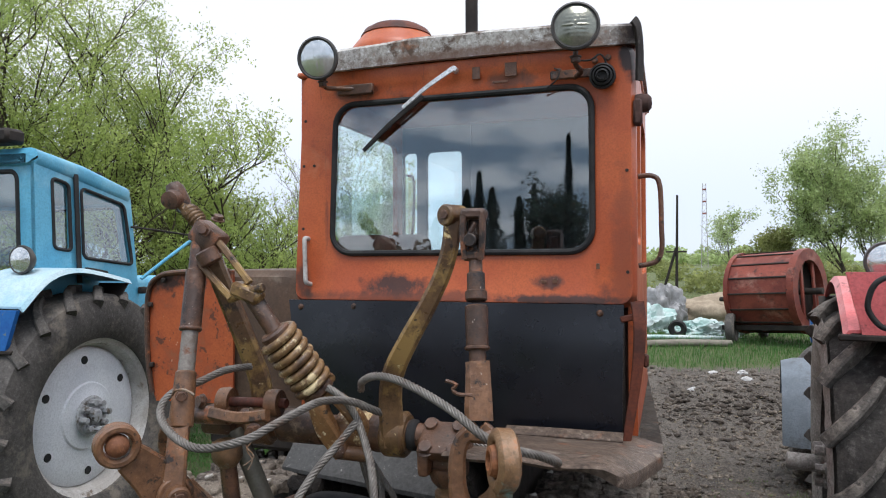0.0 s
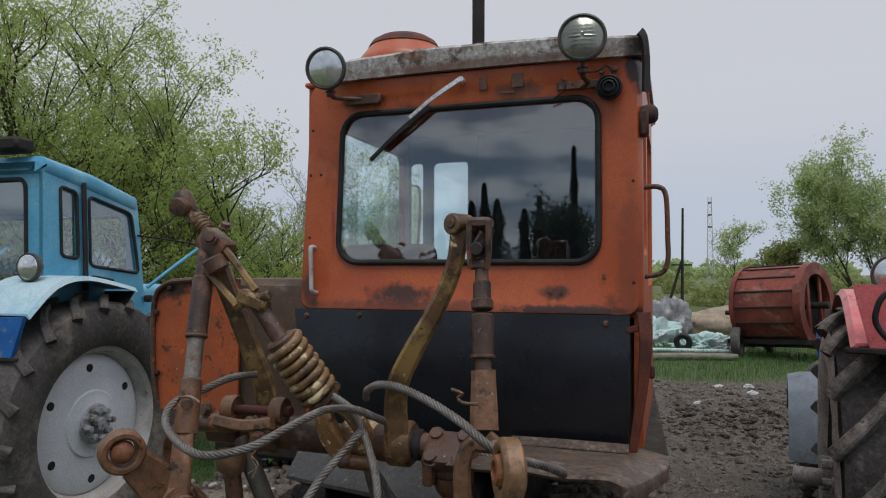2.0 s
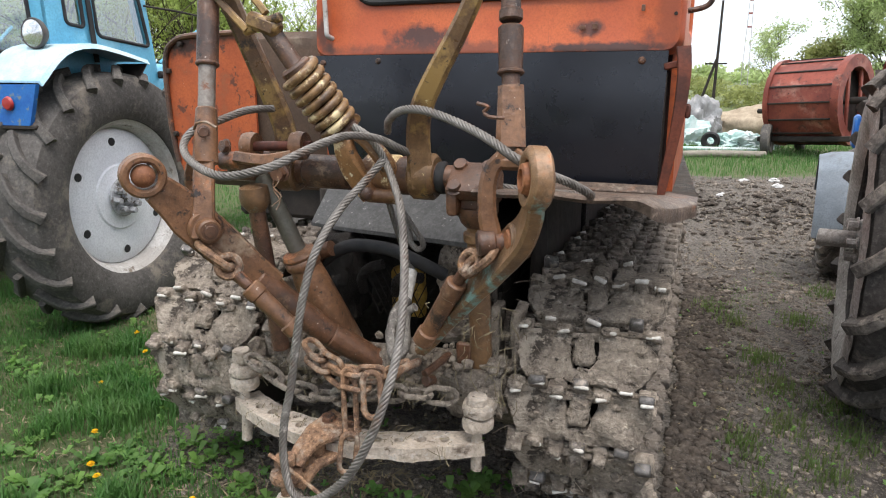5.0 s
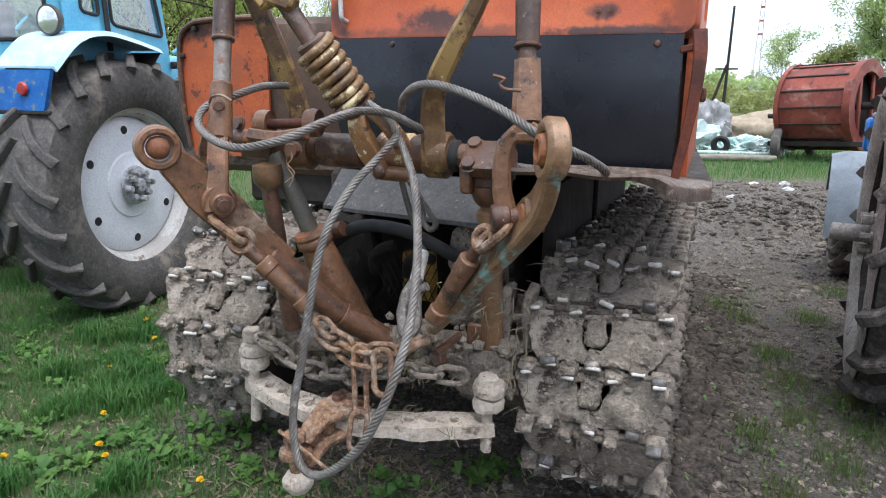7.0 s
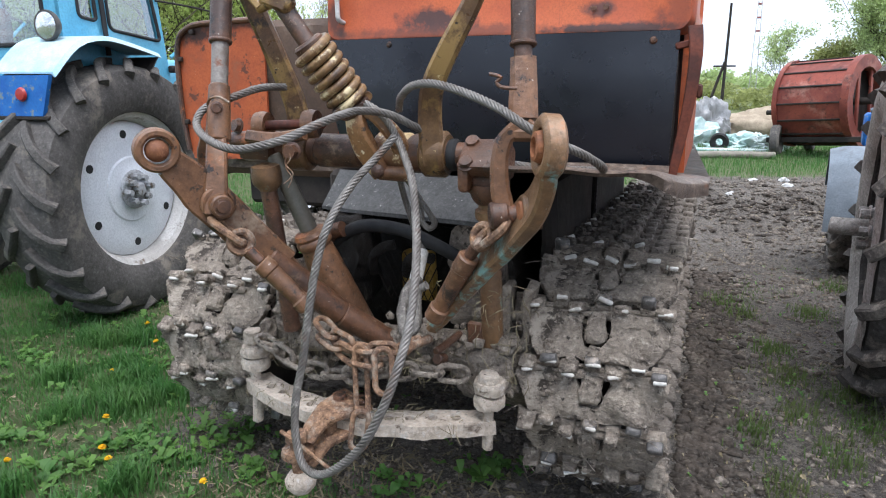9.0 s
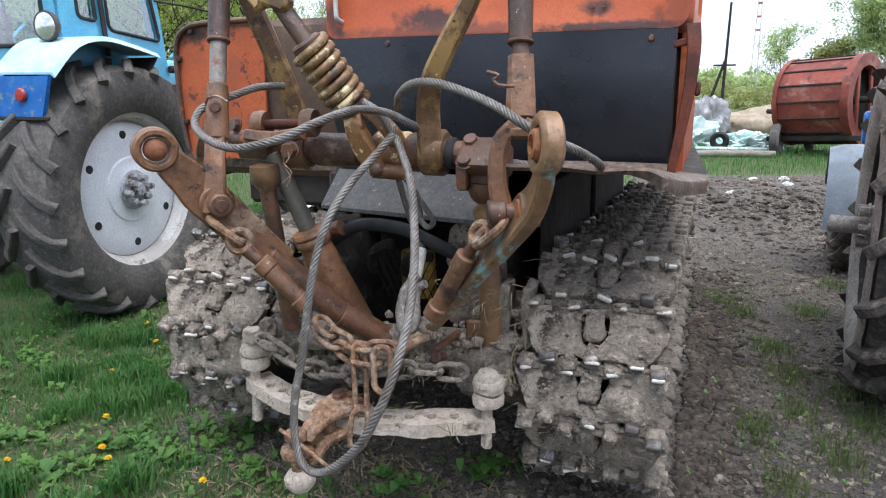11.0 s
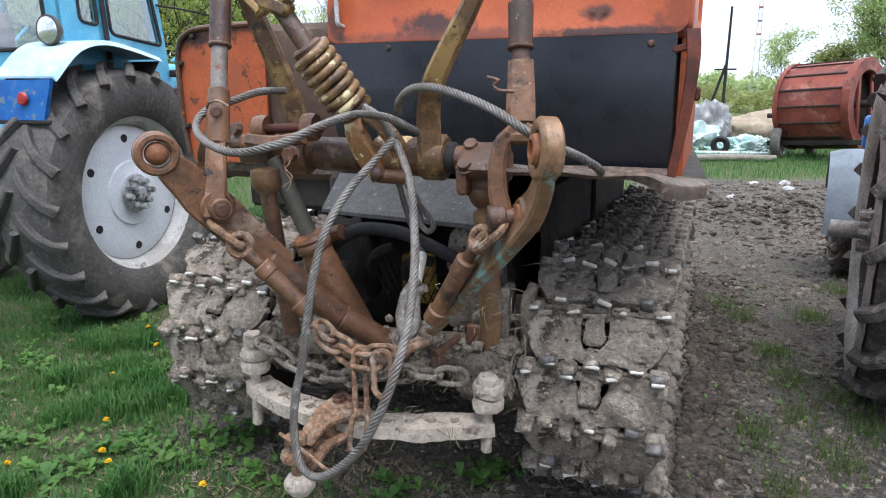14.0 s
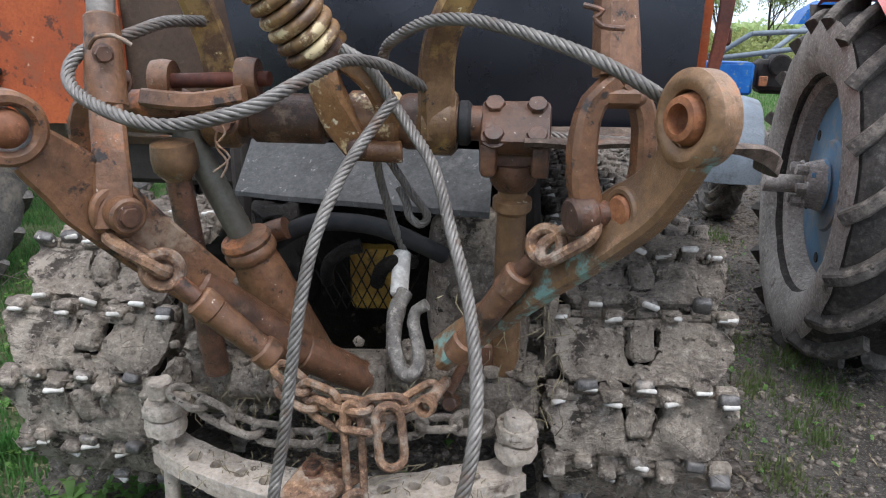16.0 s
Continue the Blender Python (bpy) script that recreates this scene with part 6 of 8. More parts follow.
# ---- steel cable ----
def cable(points, label, r=0.0118, lay=0.085):
    path = smooth_path(points, 0.006)
    fr = carried_frames(path)
    th = thing("steel_cable", label, "cable", at=tuple(points[0]))
    for s in range(6):
        run, strand = 0.0, []
        for i, (p, (x, y, t)) in enumerate(zip(path, fr)):
            if i:
                run += (p - path[i - 1]).length
            a = 2 * math.pi * (run / lay + s / 6)
            strand.append(p + 0.66 * r * (x * math.cos(a) + y * math.sin(a)))
        bm = B()
        sweep(bm, strand, 0.325 * r, 6, fine=False)
        part("strand", bm, ROPE, th, smooth=60)
    # near-black core: groove shade between the strands, put in as colour
    bm = B()
    sweep(bm, path, 0.55 * r, 8, fine=False)
    part("core", bm, GREASE, th, "near-black core that shades the cable's grooves", smooth=60)


cable([(-0.258, 1.80, 1.417), (-0.30, 1.73, 1.414), (-0.338, 1.65, 1.389), (-0.389, 1.60, 1.363), (-0.396, 1.565, 1.329), (-0.350, 1.52, 1.298), (-0.247, 1.46, 1.274), (-0.160, 1.44, 1.266), (-0.053, 1.46, 1.290), (0.003, 1.52, 1.322), (0.037, 1.60, 1.346), (0.060, 1.67, 1.355), (0.109, 1.74, 1.343), (0.163, 1.80, 1.306), (0.185, 1.85, 1.285)], "grey twisted steel cable looped round a lift link")
cable([(0.02, 1.77, 1.372), (0.070, 1.775, 1.340), (0.106, 1.785, 1.284), (0.160, 1.73, 1.225), (0.210, 1.66, 1.170), (0.249, 1.59, 1.075), (0.286, 1.50, 0.985), (0.308, 1.41, 0.880), (0.305, 1.34, 0.785), (0.272, 1.31, 0.680), (0.200, 1.32, 0.562), (0.080, 1.36, 0.455), (-0.012, 1.41, 0.438), (-0.050, 1.44, 0.516), (-0.050, 1.455, 0.609), (-0.034, 1.47, 0.704), (-0.016, 1.48, 0.83), (0.002, 1.50, 0.96), (0.022, 1.54, 1.070), (0.052, 1.62, 1.163), (0.090, 1.70, 1.232), (0.125, 1.74, 1.285)], "grey twisted steel cable hanging in a long loop")
cable([(0.080, 1.87, 1.350), (0.090, 1.85, 1.372), (0.120, 1.80, 1.392), (0.185, 1.73, 1.420), (0.268, 1.68, 1.424), (0.37, 1.63, 1.401), (0.465, 1.58, 1.369), (0.540, 1.54, 1.332), (0.590, 1.56, 1.300), (0.655, 1.66, 1.258), (0.690, 1.76, 1.215), (0.640, 1.88, 1.195), (0.520, 1.93, 1.190), (0.404, 1.95, 1.195)], "grey twisted steel cable draped over a rusty lift link")
cable([(0.073, 1.920, 1.151), (0.094, 1.930, 1.113), (0.125, 1.935, 1.065), (0.159, 1.930, 1.023), (0.164, 1.930, 1.003), (0.147, 1.930, 0.990), (0.124, 1.930, 1.009), (0.117, 1.940, 1.034), (0.098, 1.950, 1.070)], "cable end turned back in a small eye", 0.010)
cable([(0.053, 1.900, 1.164), (0.052, 1.930, 1.130), (0.060, 1.950, 1.068), (0.081, 1.970, 0.978), (0.100, 1.985, 0.917), (0.104, 1.985, 0.897)], "cable end running down to a ferrule", 0.0105)
bm = B()
rod(bm, (0.098, 1.992, 0.905), (0.099, 1.930, 0.815), 0.0215, seg=14, chamfer=0.25)
whole("cable_ferrule", bm, POLISH, "worn aluminium ferrule on the cable end", "ferrule")
bm = B()
sweep(bm, [(0.115, 1.910, 0.829), (0.105, 1.850, 0.799), (0.110, 1.800, 0.755), (0.130, 1.765, 0.713), (0.152, 1.745, 0.708), (0.170, 1.760, 0.726), (0.163, 1.790, 0.763), (0.148, 1.820, 0.795), (0.155, 1.830, 0.822), (0.177, 1.830, 0.838)], lambda k: 0.020 - 0.007 * k, 12)
roughen(bm, 0.004, 40)
whole("cable_thimble", bm, surface("grey_muddy_thimble", (0.20, 0.18, 0.155), (0.13, 0.115, 0.10), 14, 0.6, metal=0.2, bump=0.5, grit=0.5), "grey muddy cable eye below the ferrule", "cable eye")


# ---- wheeled tractors ----
def tyre(bm, c, R, W, rim, lugs, seg=64, lug_h=0.035):
    """Axis along x."""
    c = V(c)
    h = W / 2
    prof = [(rim, -h * 0.78), (rim + 0.03, -h * 0.88), (rim + 0.35 * (R - rim), -h), (R - 0.10, -h * 0.98), (R - 0.045, -h * 0.90), (R - 0.02, -h * 0.70), (R - 0.01, 0), (R - 0.02, h * 0.70), (R - 0.045, h * 0.90), (R - 0.10, h * 0.98), (rim + 0.35 * (R - rim), h), (rim + 0.03, h * 0.88), (rim, h * 0.78)]
    lathe(bm, prof, c, (1, 0, 0), seg, close=True)


def lugs_on(wheel, c, R, W, lugs, lug_h, material):
    """Chevron lugs, one mesh for each side, set round the tyre."""
    h = W / 2
    for s in (-1, 1):
        pts = []
        for q in range(5):
            u = q / 4
            a = u ** 0.8 * 0.40 * 0.6 / R
            r = R - 0.012 - 0.075 * u ** 4
            pts.append(V((s * (0.02 + u * (h * 0.96 - 0.02)), r * math.cos(a), r * math.sin(a))))
        bm = B()
        strap(bm, pts, V((s * 0.15, pts[2].y, pts[2].z)), lambda t: 0.036 + 0.022 * t, 2 * lug_h, fine=False, soft=0.008)
        me = mesh_of("lug", bm, material)
        for k in range(lugs):
            ob = new("lug", me)
            ob.parent = wheel
            ob.matrix_basis = Matrix.Translation(c) @ Matrix.Rotation(2 * math.pi * (k + (0.5 if s > 0 else 0)) / lugs, 4, "X")


def rear_wheel(parent, x, side, rim_mat, tyre_mat, hub_mat, flange, lug=0.044, lugs=21):
    c = V((x, 0, 0.755))
    bm = B()
    o = side
    lathe(bm, [(0.0, 0.115 * o), (0.10, 0.115 * o), (0.12, 0.10 * o), (0.20, 0.095 * o), (0.21, 0.085 * o), (0.33, 0.075 * o), (0.41, 0.07 * o), (0.428, 0.055 * o), (0.432, -0.04 * o), (0.30, 0.0), (0.0, 0.03 * o)], c, (1, 0, 0), 48)
    wheel = part("rear_wheel", bm, rim_mat, parent, "large drive wheel")
    bm = B()
    lathe(bm, [(0.41, -0.05 * o), (0.43, 0.05 * o), (0.455, 0.13 * o), (0.487, 0.15 * o), (0.495, 0.165 * o), (0.505, 0.16 * o), (0.50, 0.14 * o), (0.47, 0.12 * o), (0.44, 0.03 * o), (0.44, -0.14 * o), (0.50, -0.16 * o), (0.50, -0.17 * o), (0.43, -0.15 * o), (0.42, -0.05 * o)], c, (1, 0, 0), 48, close=True)
    part("rim_flange", bm, flange, wheel)
    bm = B()
    tyre(bm, c, 0.785 - 1.2 * (lug - 0.044), 0.43, 0.485, lugs, 64, lug)
    # deep-lugged tyre: body coloured dark to give the gaps their shade
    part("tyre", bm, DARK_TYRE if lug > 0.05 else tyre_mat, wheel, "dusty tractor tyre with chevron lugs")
    lugs_on(wheel, c, 0.785 - (lug - 0.044), 0.43, lugs, lug, tyre_mat)
    bm = B()
    lathe(bm, [(0.0, 0.165 * o), (0.035, 0.165 * o), (0.045, 0.155 * o), (0.048, 0.128 * o), (0.115, 0.124 * o), (0.125, 0.112 * o), (0.0, 0.10 * o)], c, (1, 0, 0), 28)
    hub = part("hub", bm, hub_mat, wheel, "bolted hub")
    for k in range(8):
        a = 2 * math.pi * (k + 0.2) / 8
        p = c + V((0.122 * o, 0.086 * math.cos(a), 0.086 * math.sin(a)))
        nut = B()
        hexbolt(nut, p, (o, 0, 0), 0.021, 0.045 if k % 3 else 0.06)
        part("wheel_nut", nut, hub_mat, hub)
    for k in range(6):
        a = radians(92.6 + 60 * k)
        p = c + V((0.062 * o, 0.347 * math.cos(a), 0.347 * math.sin(a)))
        bm = B()
        rod(bm, p, p + V((0.016 * o, 0, 0)), 0.026, seg=14, chamfer=0.05)
        part("rim_slot", bm, RUBBER, wheel, "dark hole in the rim")


def wheeled_tractor(name, label, body, fend, cabm, rim_mat, tyre_mat, hub_mat, m, guard=None, tail=None, tail_z=(1.24, 1.455), front_x=0.72, cab_x=0.80, fend_x=1.04, line=((-0.61, 1.26), (-0.59, 1.465), (-0.41, 1.625), (-0.22, 1.672), (0.0, 1.645), (0.24, 1.592))):
    T = thing(name, label, "tractor")
    for s in (1, -1):
        if guard:
            c = V((0.84 * s, 0, 0.755))
            bm = B()
            rod(bm, c + V((0.10 * s, 0, 0)), c + V((0.36 * s, 0, 0)), 0.042, seg=20)
            rod(bm, c + V((0.10 * s, 0, 0)), c + V((0.20 * s, 0, 0)), 0.12, 0.10, seg=20)
            for k in range(6):
                a = math.pi * k / 3
                hexbolt(bm, c + V((0.19 * s, 0.085 * math.cos(a), 0.085 * math.sin(a))), (s, 0, 0), 0.024, 0.05)
            roughen(bm, 0.006, 20)
            part("axle_shaft", bm, RIM_MUD, T, "muddy axle shaft end with nuts")
            bm = B()
            lathe(bm, [(0.495, 0.18 * s), (0.52, 0.197 * s), (0.59, 0.222 * s), (0.67, 0.221 * s), (0.725, 0.206 * s), (0.59, 0.209 * s)], c, (1, 0, 0), 72, close=True)
            roughen(bm, 0.006, 14)
            part("dried_mud", bm, RIM_MUD, T, "pale mud dried on the tyre sidewall")
        rear_wheel(T, 0.84 * s, s, rim_mat, tyre_mat, hub_mat, RIM_MUD if guard else RIM_DUSTY, *((0.060, 18) if guard else ()))
    bm = B()
    rod(bm, (-0.78, 0, 0.755), (0.78, 0, 0.755), 0.09, seg=18)
    box(bm, (0, 0.35, 0.80), (0.42, 1.3, 0.5), bevel=0.05)
    box(bm, (0, 2.0, 0.72), (0.36, 2.4, 0.3), bevel=0.04)
    part("axle_housing", bm, DARK_IRON, T)
    bm = B()
    skin(bm, [[V((u, y, v)) for u, v in rrect(-0.33, 0.95, 0.33, z, 0.07)] for y, z in ((0.68, 1.62), (2.2, 1.58), (3.1, 1.52))])
    part("hood", bm, body, T, "painted engine hood")
    for s in (1, -1):
        end = line[-1]
        bm = B()
        rows = []
        for p in smooth_path([V((0, y, z)) for y, z in line[1:]], 0.05):
            rows.append([V((s * 0.60, p.y, p.z + 0.012)), V((s * (fend_x - 0.01), p.y, p.z + 0.008)), V((s * (fend_x + 0.01), p.y, p.z - 0.02)), V((s * fend_x, p.y, p.z - 0.022)), V((s * (fend_x - 0.02), p.y, p.z - 0.004)), V((s * 0.60, p.y, p.z))])
        skin(bm, rows)
        f = part("fender", bm, fend, T, "painted sheet-metal fender")
        bm = B()
        skin(bm, [[V((s * x, y, z)) for y, z in ((-0.60, 1.27), (-0.58, 1.44), (-0.19, line[3][1] - 0.03), (end[0] - 0.02, end[1] - 0.02), (0.62, 1.56), (0.62, 1.0), (-0.2, 0.95))] for x in (0.62, 0.64)])
        skin(bm, [[V((s * x, end[0] + y + q, end[1] + z)) for x, y, z in ((0.80, -0.01, -0.015), (1.03, -0.01, -0.015), (1.03, -0.12, -0.145), (0.80, -0.12, -0.145))] for q in (0, 0.01)])
        part("fender_side", bm, DARK_IRON, f)
        bm = B()
        tz = tail_z
        skin(bm, [[V((s * x, y + (0.02 if z > 1.4 else 0), z)) for x, z in ((0.58, tz[0]), (fend_x - 0.055, tz[0]), (fend_x, tz[1]), (0.58, tz[1]))] for y in (-0.645, -0.62)])
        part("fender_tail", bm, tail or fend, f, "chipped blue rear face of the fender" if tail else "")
        bm = B()
        box(bm, (s * 0.80, -0.63, tz[0] - 0.01), (0.44, 0.03, 0.025), bevel=0.006)
        part("fender_lip", bm, DARK_IRON, f)
        if tail:
            bm = B()
            lathe(bm, [(0.0, 0.016), (0.03, 0.013), (0.038, 0.0), (0.0, 0.0)], (s * 0.855, -0.645, 1.355), (0, -1, 0), 20)
            part("reflector", bm, TAIL, f, "round red reflector")
        bm = B()
        c = V((s * 0.82, -0.39, 1.73))
        lathe(bm, [(0.0, 0.07), (0.05, 0.055), (0.080, 0.02), (0.086, 0.0), (0.082, -0.012), (0.0, -0.008)], c, (0, 1, 0), 28)
        rod(bm, c + V((0, 0.03, -0.06)), c + V((0, 0.03, -0.16)), 0.012)
        lamp = part("work_lamp", bm, LAMP_RIM, T, "round rear work lamp")
        bm = B()
        lathe(bm, [(0.0, 0.02), (0.04, 0.016), (0.076, 0.0), (0.0, 0.0)], c + V((0, -0.010, 0)), (0, -1, 0), 26)
        part("lens", bm, LENS, lamp)
    # cab, its roof falling to the front
    def fall(y, z):
        return z - 0.20 * max(0.0, y + 0.2) * max(0.0, z - 1.3) / 0.9

    for s in (1, -1):
        def put(u, v, d, s=s):
            y = u - (0.12 * max(0.0, v - 1.6) if u > 0.3 else 0.0)
            return V((s * (cab_x - 0.05 * max(0, v - 1.5) - d), y, fall(y, v)))
        bm = B()
        q1, q2 = rrect(-0.125, 1.81, 0.008, 2.255, 0.03), rrect(0.108, 1.775, 0.58, 2.265, 0.04)
        for oo, ii in ((rrect(-0.25, 1.05, 0.055, 2.36, 0.02), q1), (rrect(0.058, 1.05, 0.66, 2.36, 0.03), q2)):
            pane_ring(bm, [(oo, 0.0), (ii, 0.0), (ii, 0.03), (oo, 0.03)], put)
        w = part("cab_side", bm, cabm, T, "painted cab side with a door")
        bm = B()
        for q in (q1, q2):
            sweep(bm, [put(u, v, 0.0) for u, v in q], 0.012, 6, closed=True, fine=False)
        strap(bm, [put(0.057, 1.6, -0.012), put(0.057, 1.9, -0.012), put(0.057, 2.34, -0.012)], (s, 0, 0), 0.035, 0.014)
        part("window_seal", bm, RUBBER, w)
        bm = B()
        for q in (q1, q2):
            skin(bm, [[put(u, v, d) for u, v in q] for d in (0.012, 0.016)])
        g = part("side_window", bm, GLASS, w, smooth=0)
        g.visible_shadow = False
        bm = B()
        sweep(bm, [put(0.11, 1.70, -0.01), put(0.13, 1.70, -0.03), put(0.27, 1.69, -0.03), put(0.29, 1.69, -0.01)], 0.008, 8)
        part("door_handle", bm, DARK_IRON, w)
        bm = B()
        box(bm, put(0.64, 1.56, -0.01), (0.05, 0.06, 0.05), bevel=0.01)
        part("door_latch", bm, DARK_IRON, w)
        if not tail:
            continue
        bm = B()
        sweep(bm, [put(0.62, 2.10, 0.0), put(0.85, 2.12, -0.12), put(1.10, 2.14, -0.20)], 0.007, 8)
        part("mirror_arm", bm, DARK_IRON, w)
        bm = B()
        sweep(bm, [put(0.65, 1.66, 0.0), put(0.85, 1.88, -0.11), put(1.10, 2.13, -0.19)], 0.013, 8)
        part("mirror_stay", bm, cabm, w)
    for y, sg in ((-0.25, 1), (0.66, -1)):
        def put2(u, v, d, y=y, sg=sg):
            yy = y + (d if sg > 0 else -d - 0.12 * max(0.0, v - 1.6))
            return V((u * cab_x / 0.80 * (1 - 0.06 * max(0, v - 1.5)), yy, fall(yy, v)))
        bm = B()
        ii = rrect(-0.66, 1.64, 0.66, 2.27, 0.06)
        oo = rrect(-0.795, 1.05, 0.795, 2.36, 0.03)
        pane_ring(bm, [(oo, 0.0), (ii, 0.0), (ii, 0.03), (oo, 0.03)], put2)
        w = part("cab_end", bm, cabm, T, "painted cab end wall")
        bm = B()
        sweep(bm, [put2(u, v, 0.0) for u, v in ii], 0.014, 6, closed=True, fine=False)
        part("window_seal", bm, RUBBER, w)
        bm = B()
        skin(bm, [[put2(u, v, d) for u, v in ii] for d in (0.012, 0.016)])
        g = part("end_window", bm, GLASS, w, smooth=0)
        g.visible_shadow = False
    bm = B()
    rows = []
    for y, z, q in ((-0.28, 2.36, 0.05), (-0.24, 2.41, 0.0), (0.15, 2.435, 0.0), (0.54, 2.43, 0.0), (0.62, 2.38, 0.06)):
        rows.append([V((u, y, fall(y, v))) for u, v in rrect(-cab_x + 0.025 + q, 2.295 + q * 0.5, cab_x - 0.025 - q, z, 0.05)])
    skin(bm, rows)
    r = part("cab_roof", bm, cabm, T, "rounded cab roof")
    bm = B()
    box(bm, (0.55, -0.30, 2.47), (0.26, 0.14, 0.09), bevel=0.02)
    part("roof_lamp", bm, DARK_IRON, r)
    bm = B()
    rod(bm, (0.60, 0.40, 2.26), (0.60, 0.40, 2.34), 0.05, seg=16)
    part("roof_vent", bm, DARK_IRON, r)
    bm = B()
    box(bm, (0, 0.1, 1.35), (0.46, 0.5, 0.12), bevel=0.03)
    box(bm, (0, -0.12, 1.62), (0.44, 0.10, 0.5), bevel=0.03)
    part("driver_seat", bm, SEAT, T)
    bm = B()
    box(bm, (0, 0.20, 1.08), (1.2, 0.84, 0.06), bevel=0.01)
    box(bm, (0, 0.54, 1.40), (1.1, 0.14, 0.5), bevel=0.03)
    part("cab_floor", bm, DARK_IRON, T)
    for s in (1, -1):
        c = V((front_x * s, 2.37, 0.42))
        bm = B()
        tyre(bm, c, 0.42, 0.26, 0.25, 16, 40, 0.02)
        w = part("front_wheel", bm, tyre_mat, T, "small front wheel")
        lugs_on(w, c, 0.42, 0.26, 16, 0.02, tyre_mat)
        bm = B()
        lathe(bm, [(0.0, 0.03 * s), (0.12, 0.05 * s), (0.22, 0.03 * s), (0.27, 0.09 * s), (0.275, -0.09 * s), (0.0, -0.05 * s)], c, (1, 0, 0), 28)
        part("rim", bm, rim_mat, w)
        if guard:
            bm = B()
            rows = []
            for k in range(21):
                a = radians(20 + 165 * k / 20)
                d = V((0, math.cos(a), math.sin(a)))
                rows.append([c + d * 0.51 + V((-0.19, 0, 0)), c + d * 0.535 + V((-0.10, 0, 0)), c + d * 0.54, c + d * 0.535 + V((0.10, 0, 0)), c + d * 0.51 + V((0.19, 0, 0)), c + d * 0.495 + V((0.19, 0, 0)), c + d * 0.525, c + d * 0.495 + V((-0.19, 0, 0))])
            skin(bm, rows)
            part("mudguard", bm, guard, T, "grey rounded front mudguard")
    T.matrix_basis = m
    return T


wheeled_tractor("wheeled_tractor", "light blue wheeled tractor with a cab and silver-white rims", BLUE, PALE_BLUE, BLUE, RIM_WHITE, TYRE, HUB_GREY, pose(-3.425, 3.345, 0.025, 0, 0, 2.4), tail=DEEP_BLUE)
wheeled_tractor("wheeled_tractor", "red wheeled tractor with muddy tyres and a grey mudguard", RED, RED, DEEP_BLUE, RIM_BLUE, TYRE_MUD, RIM_BLUE, pose(2.70, 3.57, 0, 0, 0, -7.2), guard=GREY_GUARD, tail_z=(1.44, 1.69), front_x=1.0, cab_x=0.70, fend_x=0.99, line=((-0.63, 1.25), (-0.61, 1.45), (-0.42, 1.55), (-0.17, 1.645), (0.15, 1.64), (0.40, 1.56)))

bm = B()
bmesh.ops.create_icosphere(bm, subdivisions=4, radius=0.16)
roughen(bm, 0.10, 9)
roughen(bm, 0.04, 30)
rag = whole("straw_bundle", bm, BURLAP, "tangled straw caught behind the red fender", "straw")
rag.location, rag.scale = (1.98, 3.10, 1.32), (1.0, 0.6, 1.1)

bm = B()
sweep(bm, [(1.695, 2.98, 1.545), (1.70, 2.975, 1.61), (1.725, 2.97, 1.655), (1.772, 2.97, 1.672), (1.818, 2.97, 1.642), (1.826, 2.975, 1.557), (1.798, 2.98, 1.488), (1.741, 2.98, 1.481)], 0.011, 10, closed=True)
whole("hose_loop", bm, RUBBER, "black rubber hose looped behind the red fender", "hose")

# ---- red drum machine ----
D = thing("drum_machine", "weathered red slatted drum machine on a wheeled chassis", "farm machine")
RD, LD = 0.80, 1.22
for k in range(16):
    a = 2 * math.pi * (k + 0.5) / 16
    c = V((0, RD * math.cos(a), RD * math.sin(a) + 1.0))
    bm = B()
    box(bm, c, (LD, 2 * RD * math.sin(math.pi / 16) * 0.985, 0.025), Matrix.Rotation(a - math.pi / 2, 3, "X"), bevel=0.005)
    part("board", bm, DRUM_RED, D)
    a = 2 * math.pi * k / 16
    bm = B()
    box(bm, (0, (RD + 0.024) * math.cos(a), (RD + 0.024) * math.sin(a) + 1.0), (LD, 0.034, 0.05), Matrix.Rotation(a - math.pi / 2, 3, "X"), bevel=0.006)
    part("batten", bm, DARK_IRON, D)
for x, w in ((LD / 2 + 0.05, 0.14), (-LD / 2 - 0.03, 0.09)):
    bm = B()
    lathe(bm, [(RD - 0.16, -w / 2), (RD + 0.07, -w / 2), (RD + 0.07, w / 2), (RD - 0.16, w / 2)], (x, 0, 1.0), (1, 0, 0), 20, close=True)
    for yy in (-0.28, 0.30):
        box(bm, (x, yy, 1.0), (0.05, 0.09, 2 * RD - 0.35), bevel=0.01)
    part("end_ring", bm, DRUM_RED, D, "heavy red end ring with spokes")
bm = B()
rod(bm, (-0.8, 0, 1.0), (0.95, 0, 1.0), 0.07)
lathe(bm, [(0.0, -0.3), (0.75, -0.3), (0.75, -0.28), (0.0, -0.28)], (0.75, 0, 1.0), (1, 0, 0), 24)
part("drum_shaft", bm, DARK_IRON, D)
bm = B()
for y in (-0.55, 0.55):
    box(bm, (0.1, y, 0.30), (2.0, 0.10, 0.10), bevel=0.01)
for x in (-0.8, 0.0, 0.95):
    box(bm, (x, 0, 0.28), (0.10, 1.2, 0.10), bevel=0.01)
box(bm, (1.0, 0.3, 0.65), (0.3, 0.5, 0.5), bevel=0.03)
part("chassis", bm, DARK_IRON, D)
bm = B()
box(bm, (1.2, -0.2, 0.62), (0.2, 0.16, 0.28), bevel=0.02)
part("gear_cover", bm, DEEP_BLUE, D, "small blue gear cover")
